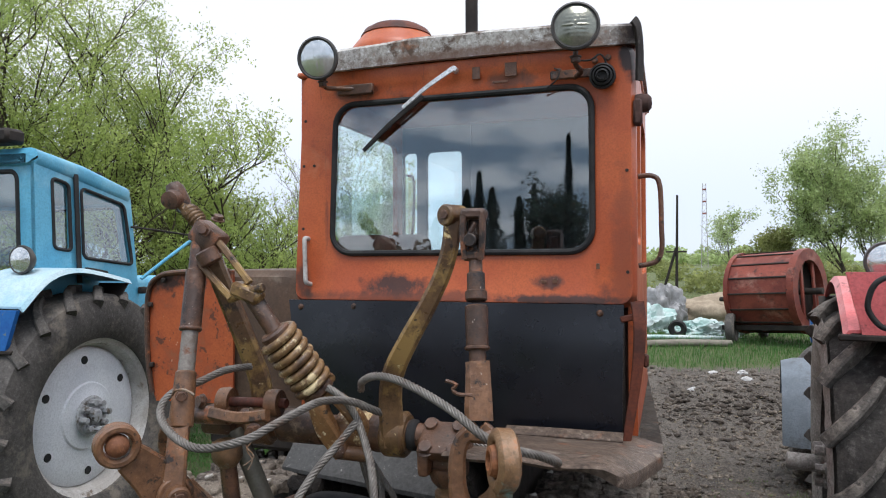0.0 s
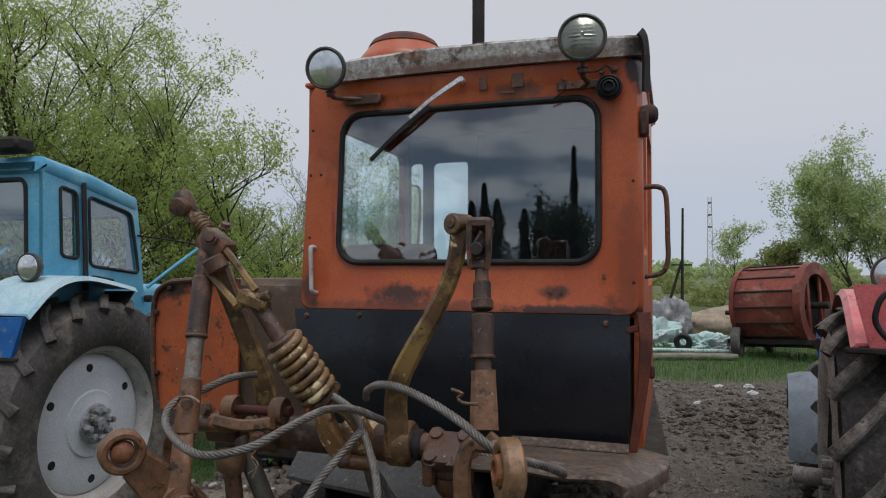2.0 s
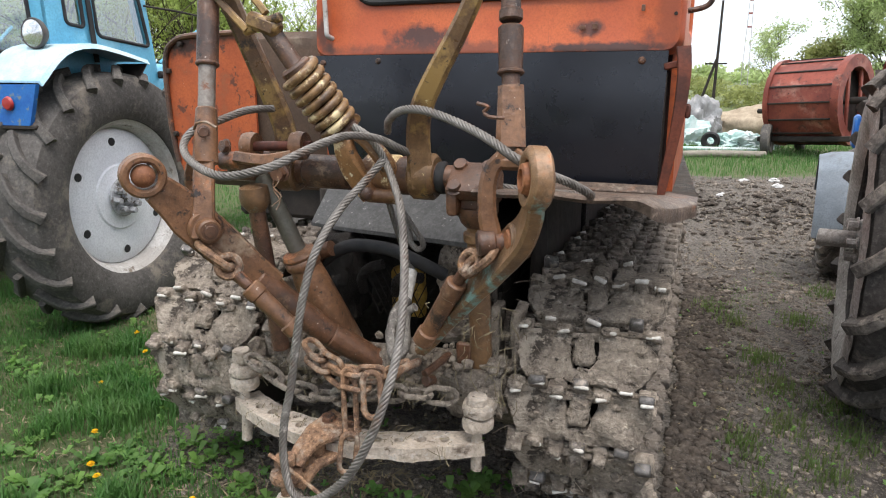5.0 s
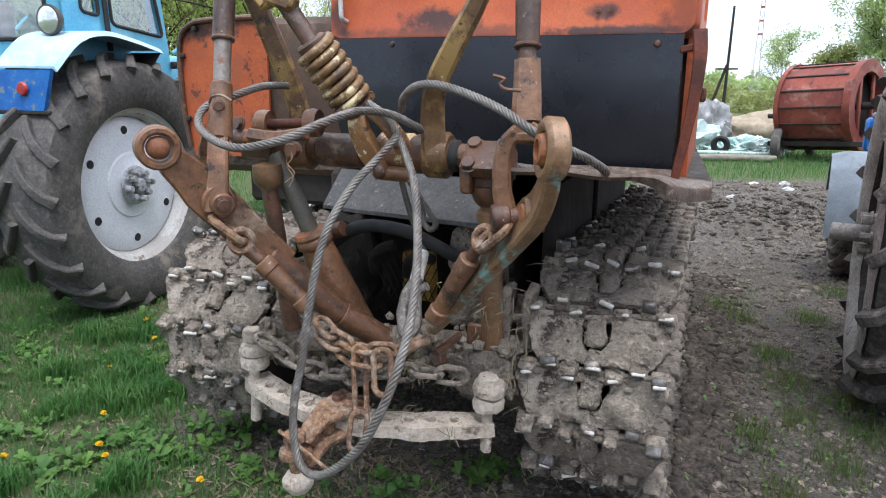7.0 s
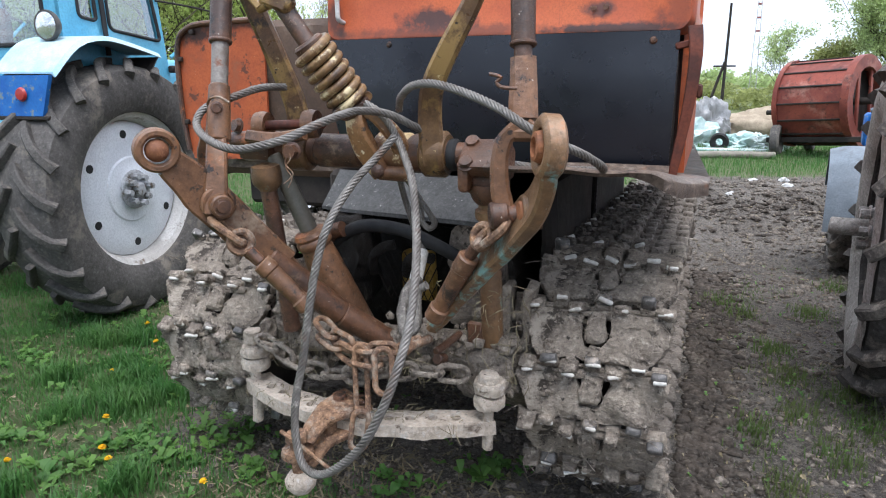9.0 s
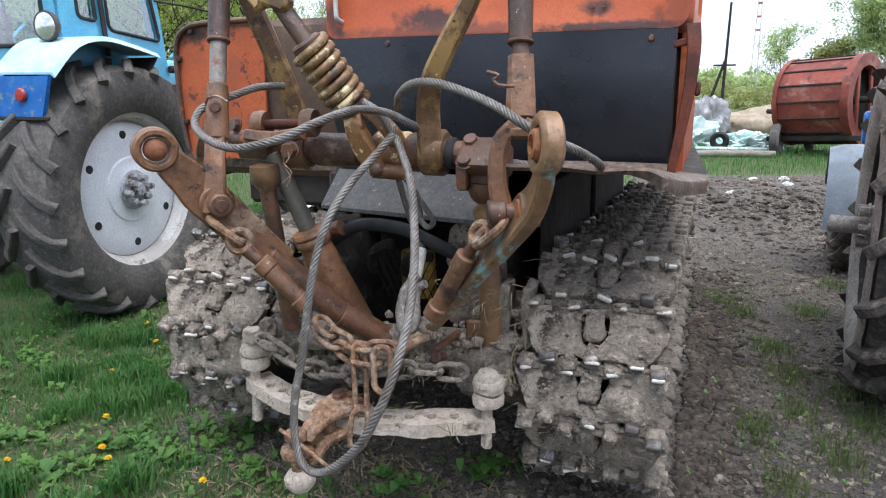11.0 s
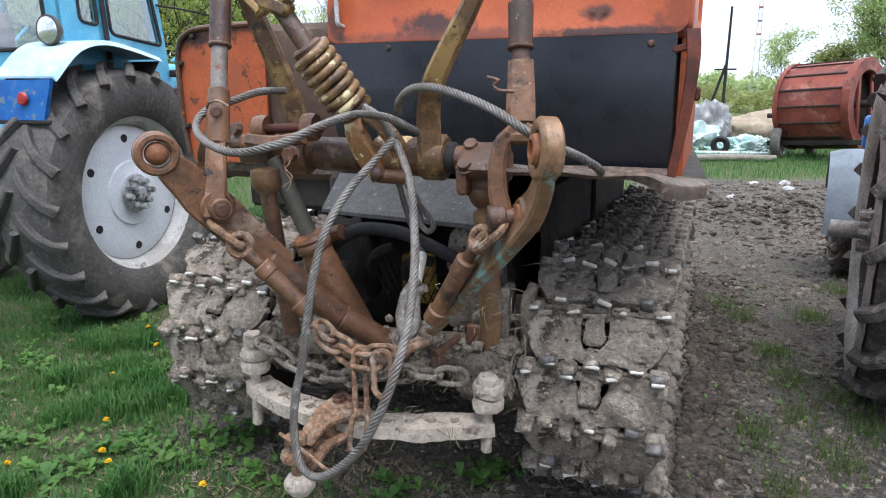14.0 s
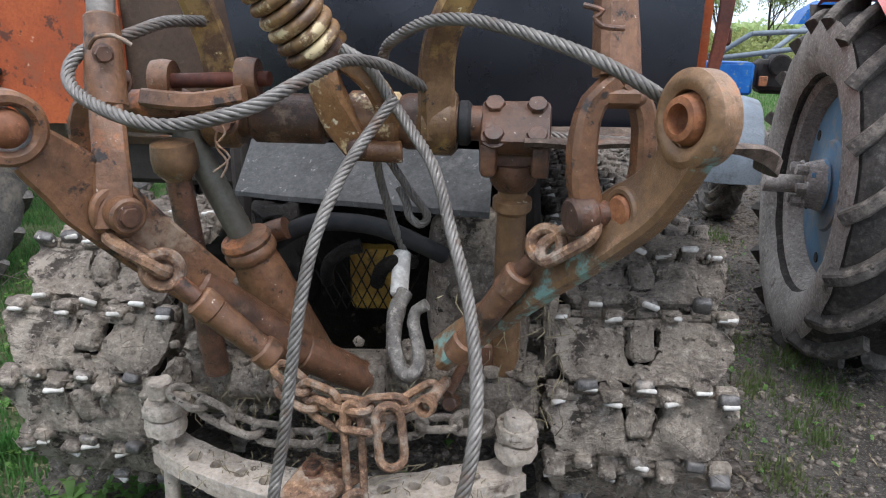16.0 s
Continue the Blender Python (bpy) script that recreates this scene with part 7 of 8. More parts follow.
for x, y in ((-0.62, -0.72), (-0.62, 0.72), (0.75, 0.72)):
    bm = B()
    lathe(bm, [(0.15, -0.07), (0.27, -0.09), (0.31, -0.05), (0.31, 0.05), (0.27, 0.09), (0.15, 0.07)], (x, y, 0.30), (1, 0.3, 0), 28, close=True)
    w = part("wheel", bm, TYRE, D, "worn rubber wheel")
    bm = B()
    lathe(bm, [(0.0, -0.05), (0.16, -0.06), (0.16, 0.06), (0.0, 0.05)], (x, y, 0.30), (1, 0.3, 0), 20)
    part("rim", bm, DARK_IRON, w)
D.matrix_basis = pose(3.12, 15.75, 0.06, 0, -3.5, -31)

# ---- blue machine at the far right ----
M = thing("blue_farm_machine", "low deep-blue farm machine with a grey frame and black wheels", "farm machine")
bm = B()
box(bm, (-0.42, 0, 0.94), (0.58, 0.5, 0.38), bevel=0.03)
part("cover", bm, DEEP_BLUE, M)
bm = B()
skin(bm, [[V((x, y, z)) for x, z in ((0.36, 1.58), (0.95, 1.60), (0.95, 1.80), (0.62, 1.86), (0.44, 1.74))] for y in (0.2, 0.8)])
part("cover", bm, DEEP_BLUE, M, "sloping deep-blue bonnet")
bm = B()
box(bm, (0.15, 0.2, 0.98), (0.42, 0.5, 0.36), bevel=0.05)
box(bm, (0.5, 0.3, 0.86), (1.0, 0.5, 0.22), bevel=0.03)
rod(bm, (0.18, -0.15, 1.10), (0.18, 0.4, 1.10), 0.13, seg=18)
part("engine_block", bm, DARK_IRON, M, "dark greasy engine block")
for p, q in (((-0.66, -0.25, 1.16), (-0.22, -0.25, 1.46)), ((-0.22, -0.25, 1.46), (0.72, -0.25, 1.52)), ((0.72, -0.25, 1.52), (0.80, -0.25, 0.9)), ((-0.05, -0.25, 1.20), (0.55, 0.3, 1.62)), ((-0.66, -0.25, 1.16), (0.30, -0.25, 1.30))):
    bm = B()
    rod(bm, p, q, 0.032, seg=10)
    part("frame_bar", bm, GREY_GUARD, M)
bm = B()
box(bm, (-0.02, -0.24, 0.92), (0.10, 0.04, 0.12), bevel=0.01)
part("lamp", bm, BRIGHT_RUST, M, "small orange lamp")
for x in (-0.5, 0.6):
    bm = B()
    lathe(bm, [(0.18, -0.1), (0.36, -0.12), (0.40, -0.06), (0.40, 0.06), (0.36, 0.12), (0.18, 0.1)], (x, -0.3, 0.40), (0, 1, 0.0), 28, close=True)
    part("wheel", bm, TYRE, M)
M.matrix_basis = pose(3.35, 9.5, -0.05, 0, 0, -8)

# ---- heaps, tarps, logs ----
def heap(name, label, cat, at, size, material, seed, rough=0.25, scale=1.6):
    bm = B()
    bmesh.ops.create_icosphere(bm, subdivisions=5, radius=1.0)
    for v in bm.verts:
        q = v.co.copy()
        k = 1 + rough * noise.noise(q * scale + V((seed, 0, 0))) + 0.4 * rough * noise.noise(q * scale * 3 + V((seed, 2, 0))) + 0.18 * rough * noise.noise(q * scale * 9 + V((seed, 2, 4)))
        v.co = V((q.x * k * size[0], q.y * k * size[1], max(-0.05, q.z * k) * size[2]))
    ob = whole(name, bm, material, label, cat, smooth=50)
    ob.location = at
    return ob


bm.free()
heap("plastic_mound", "heap under grey plastic film", "heap", (0.75, 19.2, 0.0), (0.75, 0.6, 1.0), FILM, 3, 0.4)
heap("earth_mound", "pale heap of sandy earth", "heap", (2.3, 20.2, 0.0), (1.7, 0.9, 0.75), SAND, 7)
heap("tarp", "crumpled teal and white plastic sheet on the ground", "tarpaulin", (0.35, 17.6, 0.0), (0.8, 0.45, 0.55), TARP, 11, 0.6, 2.5)
heap("tarp", "crumpled teal and white plastic sheet on the ground", "tarpaulin", (1.75, 16.9, 0.0), (0.75, 0.4, 0.32), TARP, 17, 0.6, 2.5)
heap("rubbish_mound", "low heap of dark earth and rubbish", "heap", (-0.2, 20.5, 0.0), (1.5, 0.9, 0.5), CLOD, 21, 0.5)
for k, (a, b, r) in enumerate((((-0.8, 15.4), (2.1, 16.0), 0.05), ((0.3, 14.3), (2.15, 14.9), 0.07), ((2.2, 18.6), (3.6, 17.6), 0.06))):
    bm = B()
    z = r * 0.9 if k < 2 else 0.75
    sweep(bm, [(a[0], a[1], z), (0.5 * (a[0] + b[0]), 0.5 * (a[1] + b[1]), z + 0.02), (b[0], b[1], z)], r, 10, 0.2)
    whole("log", bm, (WOOD, TARP, DARK_IRON)[2 if k == 2 else 1 if k == 0 else 0], "long weathered pole lying on the grass", "log", "poles on the ground")
for x, y in ((0.25, 16.3), (1.15, 16.4)):
    bm = B()
    lathe(bm, [(0.08, -0.05), (0.17, -0.07), (0.20, -0.04), (0.20, 0.04), (0.17, 0.07), (0.08, 0.05)], (x, y, 0.19), (0.2, 1, 0.1), 24, close=True)
    whole("old_tyre", bm, RUBBER, "small black tyre lying by the tarps", "tyre", "old tyres")
rnd = random.Random(5)
for k in range(5):
    bm = B()
    bmesh.ops.create_icosphere(bm, subdivisions=2, radius=rnd.uniform(0.03, 0.07))
    roughen(bm, 0.05, 19)
    x, y = rnd.uniform(0.9, 2.4), rnd.uniform(7.5, 11.5)
    ob = whole("scrap", bm, WHITE_SCRAP, "small pale scrap on the mud", "scrap", "scraps on the mud", smooth=0)
    ob.location, ob.scale = (x, y, ground_z(x, y) + 0.02), (1.3, 1, 0.5)
# poles and mast
bm = B()
rod(bm, (0, 0, 0), (0.05, 0, 3.9), 0.06, 0.04, seg=10)
rod(bm, (-0.55, 0, 0), (0.0, 0, 1.9), 0.05, seg=8)
box(bm, (0.0, 0, 1.75), (0.75, 0.06, 0.06), bevel=0.01)
ob = whole("utility_pole", bm, DARK_IRON, "dark wooden pole with a brace and crossarm", "pole")
ob.location = (1.25, 27.5, 0.3)
for x, y, h in ((6.5, 118, 13.5), (-4.9, 150, 13)):
    mast = thing("lattice_mast", "thin red and white lattice mast far away", "mast", "lattice masts")
    bm = B()
    for sx, sy in ((-1, -1), (1, -1), (1, 1), (-1, 1)):
        rod(bm, (sx * 0.5, sy * 0.5, 0), (sx * 0.25, sy * 0.25, h), 0.035, seg=6)
    for k in range(14):
        z0, z1 = h * k / 14, h * (k + 1) / 14
        w0, w1 = 0.5 - 0.25 * k / 14, 0.5 - 0.25 * (k + 1) / 14
        rod(bm, (-w0, -w0, z0), (w1, -w1, z1), 0.02, seg=5)
        rod(bm, (w0, w0, z0), (-w1, w1, z1), 0.02, seg=5)
    part("lattice", bm, MAST_PAINT, mast)
    for k in (9, 11, 13):
        bm = B()
        box(bm, (0, 0, h * k / 14), (0.6, 0.6, 0.25), bevel=0.02)
        part("band", bm, MAST_RED, mast)
    mast.matrix_basis = pose(x, y, 0.5)


# ---- plants ----
def quads(name, centres, dirs, sides, mats):
    """Leaf blades: a diamond at each centre."""
    n = len(centres)
    c, d, s = np.array(centres), np.array(dirs), np.array(sides)
    verts = np.empty((n, 4, 3))
    verts[:, 0], verts[:, 1], verts[:, 2], verts[:, 3] = c - d, c + s, c + d, c - s
    me = bpy.data.meshes.new(name)
    me.from_pydata(verts.reshape(-1, 3).tolist(), [], np.arange(4 * n).reshape(n, 4).tolist())
    for m in mats:
        me.materials.append(m)
    return me


def tree(label, at, height, lean, seed, leaf, leaves, size, r0, limbs=7, spread_=0.55, low=0.12, bark=None, twig=4, droop=0.0, loose=0.02, stems=0):
    rnd = random.Random(seed)
    npr = np.random.RandomState(seed)
    T = thing("tree", label, "tree", "trees round the yard", at)
    segs, tips = [], []

    def grow(p, d, length, r, depth):
        n = 4 if depth < 2 else 3
        pts = [p]
        for _ in range(n):
            d = (d + V((rnd.gauss(0, 0.16), rnd.gauss(0, 0.16), rnd.gauss(0.03, 0.10) - droop * depth))).normalized()
            pts.append(pts[-1] + d * length / n)
        segs.append((pts, r, depth))
        if depth >= 2:
            tips.extend((pts[k], pts[k + 1]) for k in range(1, n))
        if depth >= 4:
            return
        kids = (limbs, 10 if stems else 5, twig, 3)[depth]
        for k in range(kids):
            t = rnd.uniform(low if depth == 0 else 0.25, 1.0)
            i = min(n - 1, int(t * n))
            q = pts[i].lerp(pts[i + 1], t * n - i)
            a = rnd.uniform(0, 2 * math.pi)
            out = V((math.cos(a), math.sin(a), rnd.uniform(0.2, 1.0))).normalized()
            nd = (d * (1 - spread_) + out * spread_).normalized()
            grow(q, nd, length * rnd.uniform(0.48, 0.72) * (1.15 - 0.4 * t if depth == 0 else (0.85 - 0.45 * t if stems and depth == 1 else 1)), r * 0.5, depth + 1)

    base = V(at)
    for k in range(stems):
        a, th = 2.4 * k + rnd.uniform(-0.4, 0.4), 1.12 * math.sqrt((k + 0.5) / stems)
        out = V((math.cos(a), math.sin(a), 0)) * math.sin(th) + V((0, 0, math.cos(th)))
        foot = base + V((0.25 * math.cos(a), 0.25 * math.sin(a), -0.1)) * math.sin(th)
        grow(foot, out, height * (0.90 - 0.34 * (th / 1.12) ** 2) * rnd.uniform(0.88, 1.0), r0 * rnd.uniform(0.4, 0.7), 1)
    if not stems:
        grow(base - V((0, 0, 0.1)), V(lean).normalized(), height * 0.62, r0, 0)
    bm = B()
    for pts, r, depth in segs:
        n = len(pts)
        sweep(bm, pts, lambda t, r=r: r * (1 - 0.55 * t), (8, 6, 4, 3, 3)[depth], fine=False, caps=False)
    part("trunk", bm, bark or BARK, T, "branching trunk and limbs")
    cs = []
    for _ in range(leaves):
        a, b = rnd.choice(tips)
        if not cs or rnd.random() < 0.22:
            spot = a.lerp(b, rnd.random()) + V((rnd.gauss(0, 1), rnd.gauss(0, 1), rnd.gauss(0, 1))) * loose * height
        cs.append(spot + V((rnd.gauss(0, 1), rnd.gauss(0, 1), rnd.gauss(0, 1))) * size * 1.7)
    dirs = npr.normal(size=(leaves, 3))
    dirs /= np.linalg.norm(dirs, axis=1)[:, None]
    side = np.cross(dirs, npr.normal(size=(leaves, 3)))
    side /= np.linalg.norm(side, axis=1)[:, None]
    k = npr.uniform(0.6, 1.3, size=(leaves, 1))
    me = quads("crown", [tuple(c) for c in cs], dirs * size * k, side * size * 0.42 * k, [leaf])
    hang(new("crown", me), T)
    return T


WILLOW = "big multi-stemmed willow with fresh green leaves"
tree(WILLOW, (-13.2, 13.2, 0), 8.6, (0.0, 0, 1), 3, LEAF, 165000, 0.046, 0.11, 11, 0.55, 0.08, loose=0.022, stems=22, twig=3)
tree(WILLOW, (-17.2, 12.6, 0), 8.6, (0.0, 0, 1), 4, LEAF, 50000, 0.046, 0.11, 10, 0.55, 0.08, loose=0.018, stems=14, twig=3)
tree("bushy willow with fresh green leaves", (-9.7, 14.6, 0), 4.3, (0.0, 0, 1), 5, LEAF, 36000, 0.040, 0.07, 11, 0.55, 0.06, loose=0.022, stems=14, twig=3)
tree("thin bare-twigged tree with few leaves", (-11.5, 20.0, 0), 6.0, (0, 0, 1), 8, LEAF, 900, 0.05, 0.06, 9, 0.5, 0.1, PALE_BARK)
tree("thin bare-twigged tree with few leaves", (-10.7, 20.5, 0), 5.2, (0, 0, 1), 9, LEAF, 800, 0.05, 0.06, 8, 0.5, 0.1, PALE_BARK)
BIRCH = "slender birch with young green leaves"
tree(BIRCH, (-8.4, 20.5, 0), 5.2, (0.0, 0, 1), 21, LEAF_COOL, 16000, 0.055, 0.06, 10, 0.5, 0.12)
tree(BIRCH, (7.7, 30.1, 0.4), 5.6, (0.0, 0, 1), 12, LEAF_COOL, 16000, 0.065, 0.05, 9, 0.5, 0.15)
tree(BIRCH, (8.5, 30.7, 0.4), 6.2, (0.05, 0, 1), 13, LEAF_COOL, 16000, 0.065, 0.05, 9, 0.5, 0.15)
tree(BIRCH, (10.4, 31.2, 0.4), 6.0, (0.05, 0, 1), 14, LEAF_COOL, 16000, 0.065, 0.05, 9, 0.5, 0.15)
tree("rounded yellow-green bush tree", (5.5, 33.0, 0.5), 2.8, (0.05, 0, 1), 15, HEDGE, 9000, 0.07, 0.07, 9, 0.6, 0.05)
tree("small airy tree beyond the yard", (6.1, 64.6, 0.6), 5.4, (0, 0, 1), 16, LEAF_COOL, 2600, 0.11, 0.05, 8, 0.5, 0.15)
# trees behind the camera, mirrored in the window
def spruce(at, height, wide, seed, label="dark spruce across the yard"):
    rnd = random.Random(seed)
    T = thing("tree", label, "tree", "trees round the yard", at)
    base = V(at)
    bm = B()
    sweep(bm, [base, base + V((0.05, 0, height * 0.5)), base + V((0, 0, height))], lambda k: 0.02 * height * (1 - 0.9 * k), 8, 0.5)
    part("trunk", bm, BARK, T)
    cs, ds, ss = [], [], []
    for k in range(5200):
        u = rnd.random() ** 0.75
        a = rnd.uniform(0, 2 * math.pi)
        tier = 0.75 + 0.25 * math.sin(26 * u + 2 * math.sin(3 * a + seed))
        q = wide * (1 - u) ** 0.8 * tier * rnd.random() ** 0.5 * (0.65 + 0.9 * noise.noise(V((math.cos(a) * 2, math.sin(a) * 2, u * 5 + seed)))) + 0.03
        cs.append((base.x + q * math.cos(a), base.y + q * math.sin(a), base.z + height * (0.08 + 0.92 * u) - 0.25 * q))
        ds.append((0.10 * math.cos(a), 0.10 * math.sin(a), -0.05))
        ss.append((-0.04 * math.sin(a), 0.04 * math.cos(a), rnd.uniform(-0.02, 0.02)))
    hang(new("crown", quads("crown", cs, ds, ss, [SPRUCE])), T)


for k, (x, y, h, w) in enumerate(((-8.7, -28.5, 5.4, 1.7), (-7.9, -28, 6.2, 1.1), (-7.0, -27, 5.3, 1.8), (-5.9, -28, 4.9, 1.2), (-5.35, -29, 5.6, 1.1), (-4.5, -28, 4.2, 1.6), (-3.5, -28, 7.8, 0.5), (-10.5, -29, 4.0, 1.4))):
    spruce((x, y, -0.05), h, w, 60 + k)
tree("small bushy tree across the yard", (-2.6, -28.0, 0), 5.4, (0, 0, 1), 17, SPRUCE, 5000, 0.12, 0.12, 9, 0.5, 0.12)
tree("small bushy tree across the yard", (6.0, -30.0, 0), 6.0, (0, 0, 1), 18, SPRUCE, 5000, 0.12, 0.12, 9, 0.5, 0.12)


def thicket(name, label, spots, leaf, size, seed, kind="stuff"):
    npr = np.random.RandomState(seed)
    cs = []
    for x, y, z, rx, ry, rz, n in spots:
        p = npr.normal(size=(n, 3))
        p /= np.linalg.norm(p, axis=1)[:, None]
        p *= npr.uniform(0.3, 1.05, size=(n, 1)) ** 0.5
        p[:, 2] = np.abs(p[:, 2])
        cs.append(p * (rx, ry, rz) + (x, y, z))
    c = np.concatenate(cs)
    n = len(c)
    d = npr.normal(size=(n, 3))
    d /= np.linalg.norm(d, axis=1)[:, None]
    s = np.cross(d, npr.normal(size=(n, 3)))
    s /= np.linalg.norm(s, axis=1)[:, None]
    k = npr.uniform(0.6, 1.4, size=(n, 1))
    me = quads(name, c, d * size * k, s * size * 0.5 * k, [leaf])
    return tagged(new(name, me), label, "bushes", kind=kind)


rnd = random.Random(31)
spots = [(rnd.uniform(-14, 9), rnd.uniform(-31, -29), 0.0, rnd.uniform(0.8, 1.8), 0.6, rnd.uniform(1.4, 3.6), 260) for _ in range(26)]
thicket("hedge", "dark hedge across the yard", spots, SPRUCE, 0.16, 7)
spots = [(rnd.uniform(-7, 26), rnd.uniform(26, 40), 0.4, rnd.uniform(0.7, 1.6), 1.0, rnd.uniform(0.5, 1.25), 420) for _ in range(70)]
thicket("low_bushes", "low yellow-green spring bushes behind the yard", spots, HEDGE, 0.10, 1)
spots = [(rnd.uniform(-26, -9), rnd.uniform(17, 24), 0.0, rnd.uniform(0.8, 1.8), 1.0, rnd.uniform(0.8, 2.0), 500) for _ in range(40)]
thicket("low_bushes", "green bushes below the willows", spots, LEAF, 0.085, 2)
spots = [(rnd.uniform(-160, 260), rnd.uniform(210, 240), 0.5, rnd.uniform(5, 9), 3, rnd.uniform(3.0, 6.0), 160) for _ in range(110)]
thicket("far_woods", "dark line of far woods on the horizon", spots, LEAF_COOL, 0.9, 3)
spots = [(rnd.uniform(-60, 120), rnd.uniform(55, 90), 0.5, rnd.uniform(1.5, 4), 2, rnd.uniform(0.6, 1.6), 160) for _ in range(90)]
thicket("far_bushes", "pale spring scrub in the distance", spots, HEDGE, 0.28, 4)


def blades(name, label, count, pick, h0, h1, material, seed, lying=False):
    """Grass: single bent blades, each a narrow pair of triangles."""
    rnd = random.Random(seed)
    verts, faces = [], []
    while count:
        x, y, scale_ = pick(rnd)
        if scale_ <= 0:
            continue
        count -= 1
        z = ground_z(x, y) - 0.005
        h = rnd.uniform(h0, h1) * scale_
        a = rnd.uniform(0, 2 * math.pi)
        w = 0.0022 + 0.018 * h
        b = h * rnd.uniform(0.15, 0.7)
        if lying:
            b, h = h * rnd.uniform(0.8, 1.6), 0.006 + h * rnd.uniform(0.02, 0.25)
        ca, sa = math.cos(a), math.sin(a)
        k = len(verts)
        verts += [(x - sa * w, y + ca * w, z), (x + sa * w, y - ca * w, z), (x + ca * b * 0.35 - sa * w * 0.8, y + sa * b * 0.35 + ca * w * 0.8, z + h * 0.65), (x + ca * b * 0.35 + sa * w * 0.8, y + sa * b * 0.35 - ca * w * 0.8, z + h * 0.65), (x + ca * b, y + sa * b, z + h)]
        faces += [(k, k + 1, k + 3, k + 2), (k + 2, k + 3, k + 4)]
    me = bpy.data.meshes.new(name)
    me.from_pydata(verts, [], faces)
    me.materials.append(material)
    return tagged(new(name, me), label, "grass", kind="stuff")


def meadow(rnd):
    x, y = rnd.uniform(-4.2, 0.2), rnd.uniform(1.0, 7.5)
    c = 1 - mud_share(x, y)
    n = noise.noise(V((x * 1.6, y * 1.6, 11))) + 0.5 * noise.noise(V((x * 5, y * 5, 12)))
    bare = smoothstep(0.35, 0.75, math.exp(-((x + 1.50) / 0.42) ** 2 - ((y - 1.92) / 0.17) ** 2))
    if rnd.random() > c * (0.45 + 0.9 * n + 0.25) * (1 - 0.9 * bare):
        return x, y, 0
    return x, y, 0.75 + 0.7 * max(0, n)


def belt(rnd):
    x, y = rnd.uniform(-3.0, 9.0), rnd.uniform(11.4, 20.0)
    return x, y, (1 if rnd.random() < 1 - mud_share(x, y) else 0)


def tuft(rnd):
    """Low growth in patches on the mud, thickest beside the red tractor's track."""
    x, y = rnd.uniform(0.95, 2.6), rnd.uniform(1.7, 6.0)
    n = noise.noise(V((x * 1.5, y * 1.5, 33))) + 0.6 * noise.noise(V((x * 4.5, y * 4.5, 34))) + 0.5 * noise.noise(V((x * 13, y * 13, 35)))
    near = math.exp(-((x - 1.55) / 0.45) ** 2)
    return x, y, (1 if rnd.random() < smoothstep(0.15, 0.8, n + 0.45 * near - 0.1) else 0)


blades("grass", "fresh green grass beside the crawler", 95000, meadow, 0.015, 0.062, GRASS, 1)


def outer_meadow(rnd):
    x, y = rnd.uniform(-11, 0.3), rnd.uniform(-5.0, 11.0)
    return x, y, (0 if -4.2 < x and 1.0 < y < 7.5 or rnd.random() < mud_share(x, y) else 1)


def clump(rnd):
    """Longer tufts of grass."""
    k = rnd.randrange(46)
    q = random.Random(500 + k)
    x, y = q.uniform(-2.5, -0.15), q.uniform(1.15, 3.0)
    return x + rnd.gauss(0, 0.05), y + rnd.gauss(0, 0.05), 1 - mud_share(x, y)


blades("grass", "green grass round the tractors", 60000, outer_meadow, 0.04, 0.10, GRASS, 6)
blades("grass", "longer tufts of fresh grass beside the crawler", 8000, clump, 0.05, 0.12, GRASS, 7)
blades("dry_grass", "dry straw lying in the grass", 2600, lambda r: (r.uniform(-2.7, 0.0), r.uniform(1.1, 3.4), 1), 0.02, 0.07, STRAW, 8, True)
blades("grass", "green strip of grass behind the muddy yard", 30000, belt, 0.05, 0.15, GRASS, 2)
TUFTS = ((1.33, 3.93), (1.39, 3.58), (1.22, 2.92), (1.51, 2.83), (1.4, 3.12), (1.08, 4.74), (1.86, 5.46), (1.3, 2.55), (1.66, 3.08), (1.61, 4.69), (1.21, 4.54), (1.62, 3.35))


def mud_tuft(rnd):
    x, y = rnd.choice(TUFTS)
    return x + rnd.gauss(0, 0.055), y + rnd.gauss(0, 0.08), 1


blades("grass", "sparse low growth on the mud", 3600, tuft, 0.008, 0.022, GRASS_DULL, 3)
blades("grass", "small tufts of grass in the trodden mud", 3000, mud_tuft, 0.015, 0.055, GRASS_DULL, 9)
blades("dry_grass", "dry straw stalks scattered on the soil", 3000, lambda r: (r.uniform(-2.5, 2.6), r.uniform(1.2, 4.5), 1), 0.015, 0.06, STRAW, 4, True)
blades("dry_grass", "dry straw below the drawbar", 1800, lambda r: (r.gauss(0.1, 0.4), r.gauss(1.75, 0.25), 1), 0.03, 0.10, STRAW, 5, True)

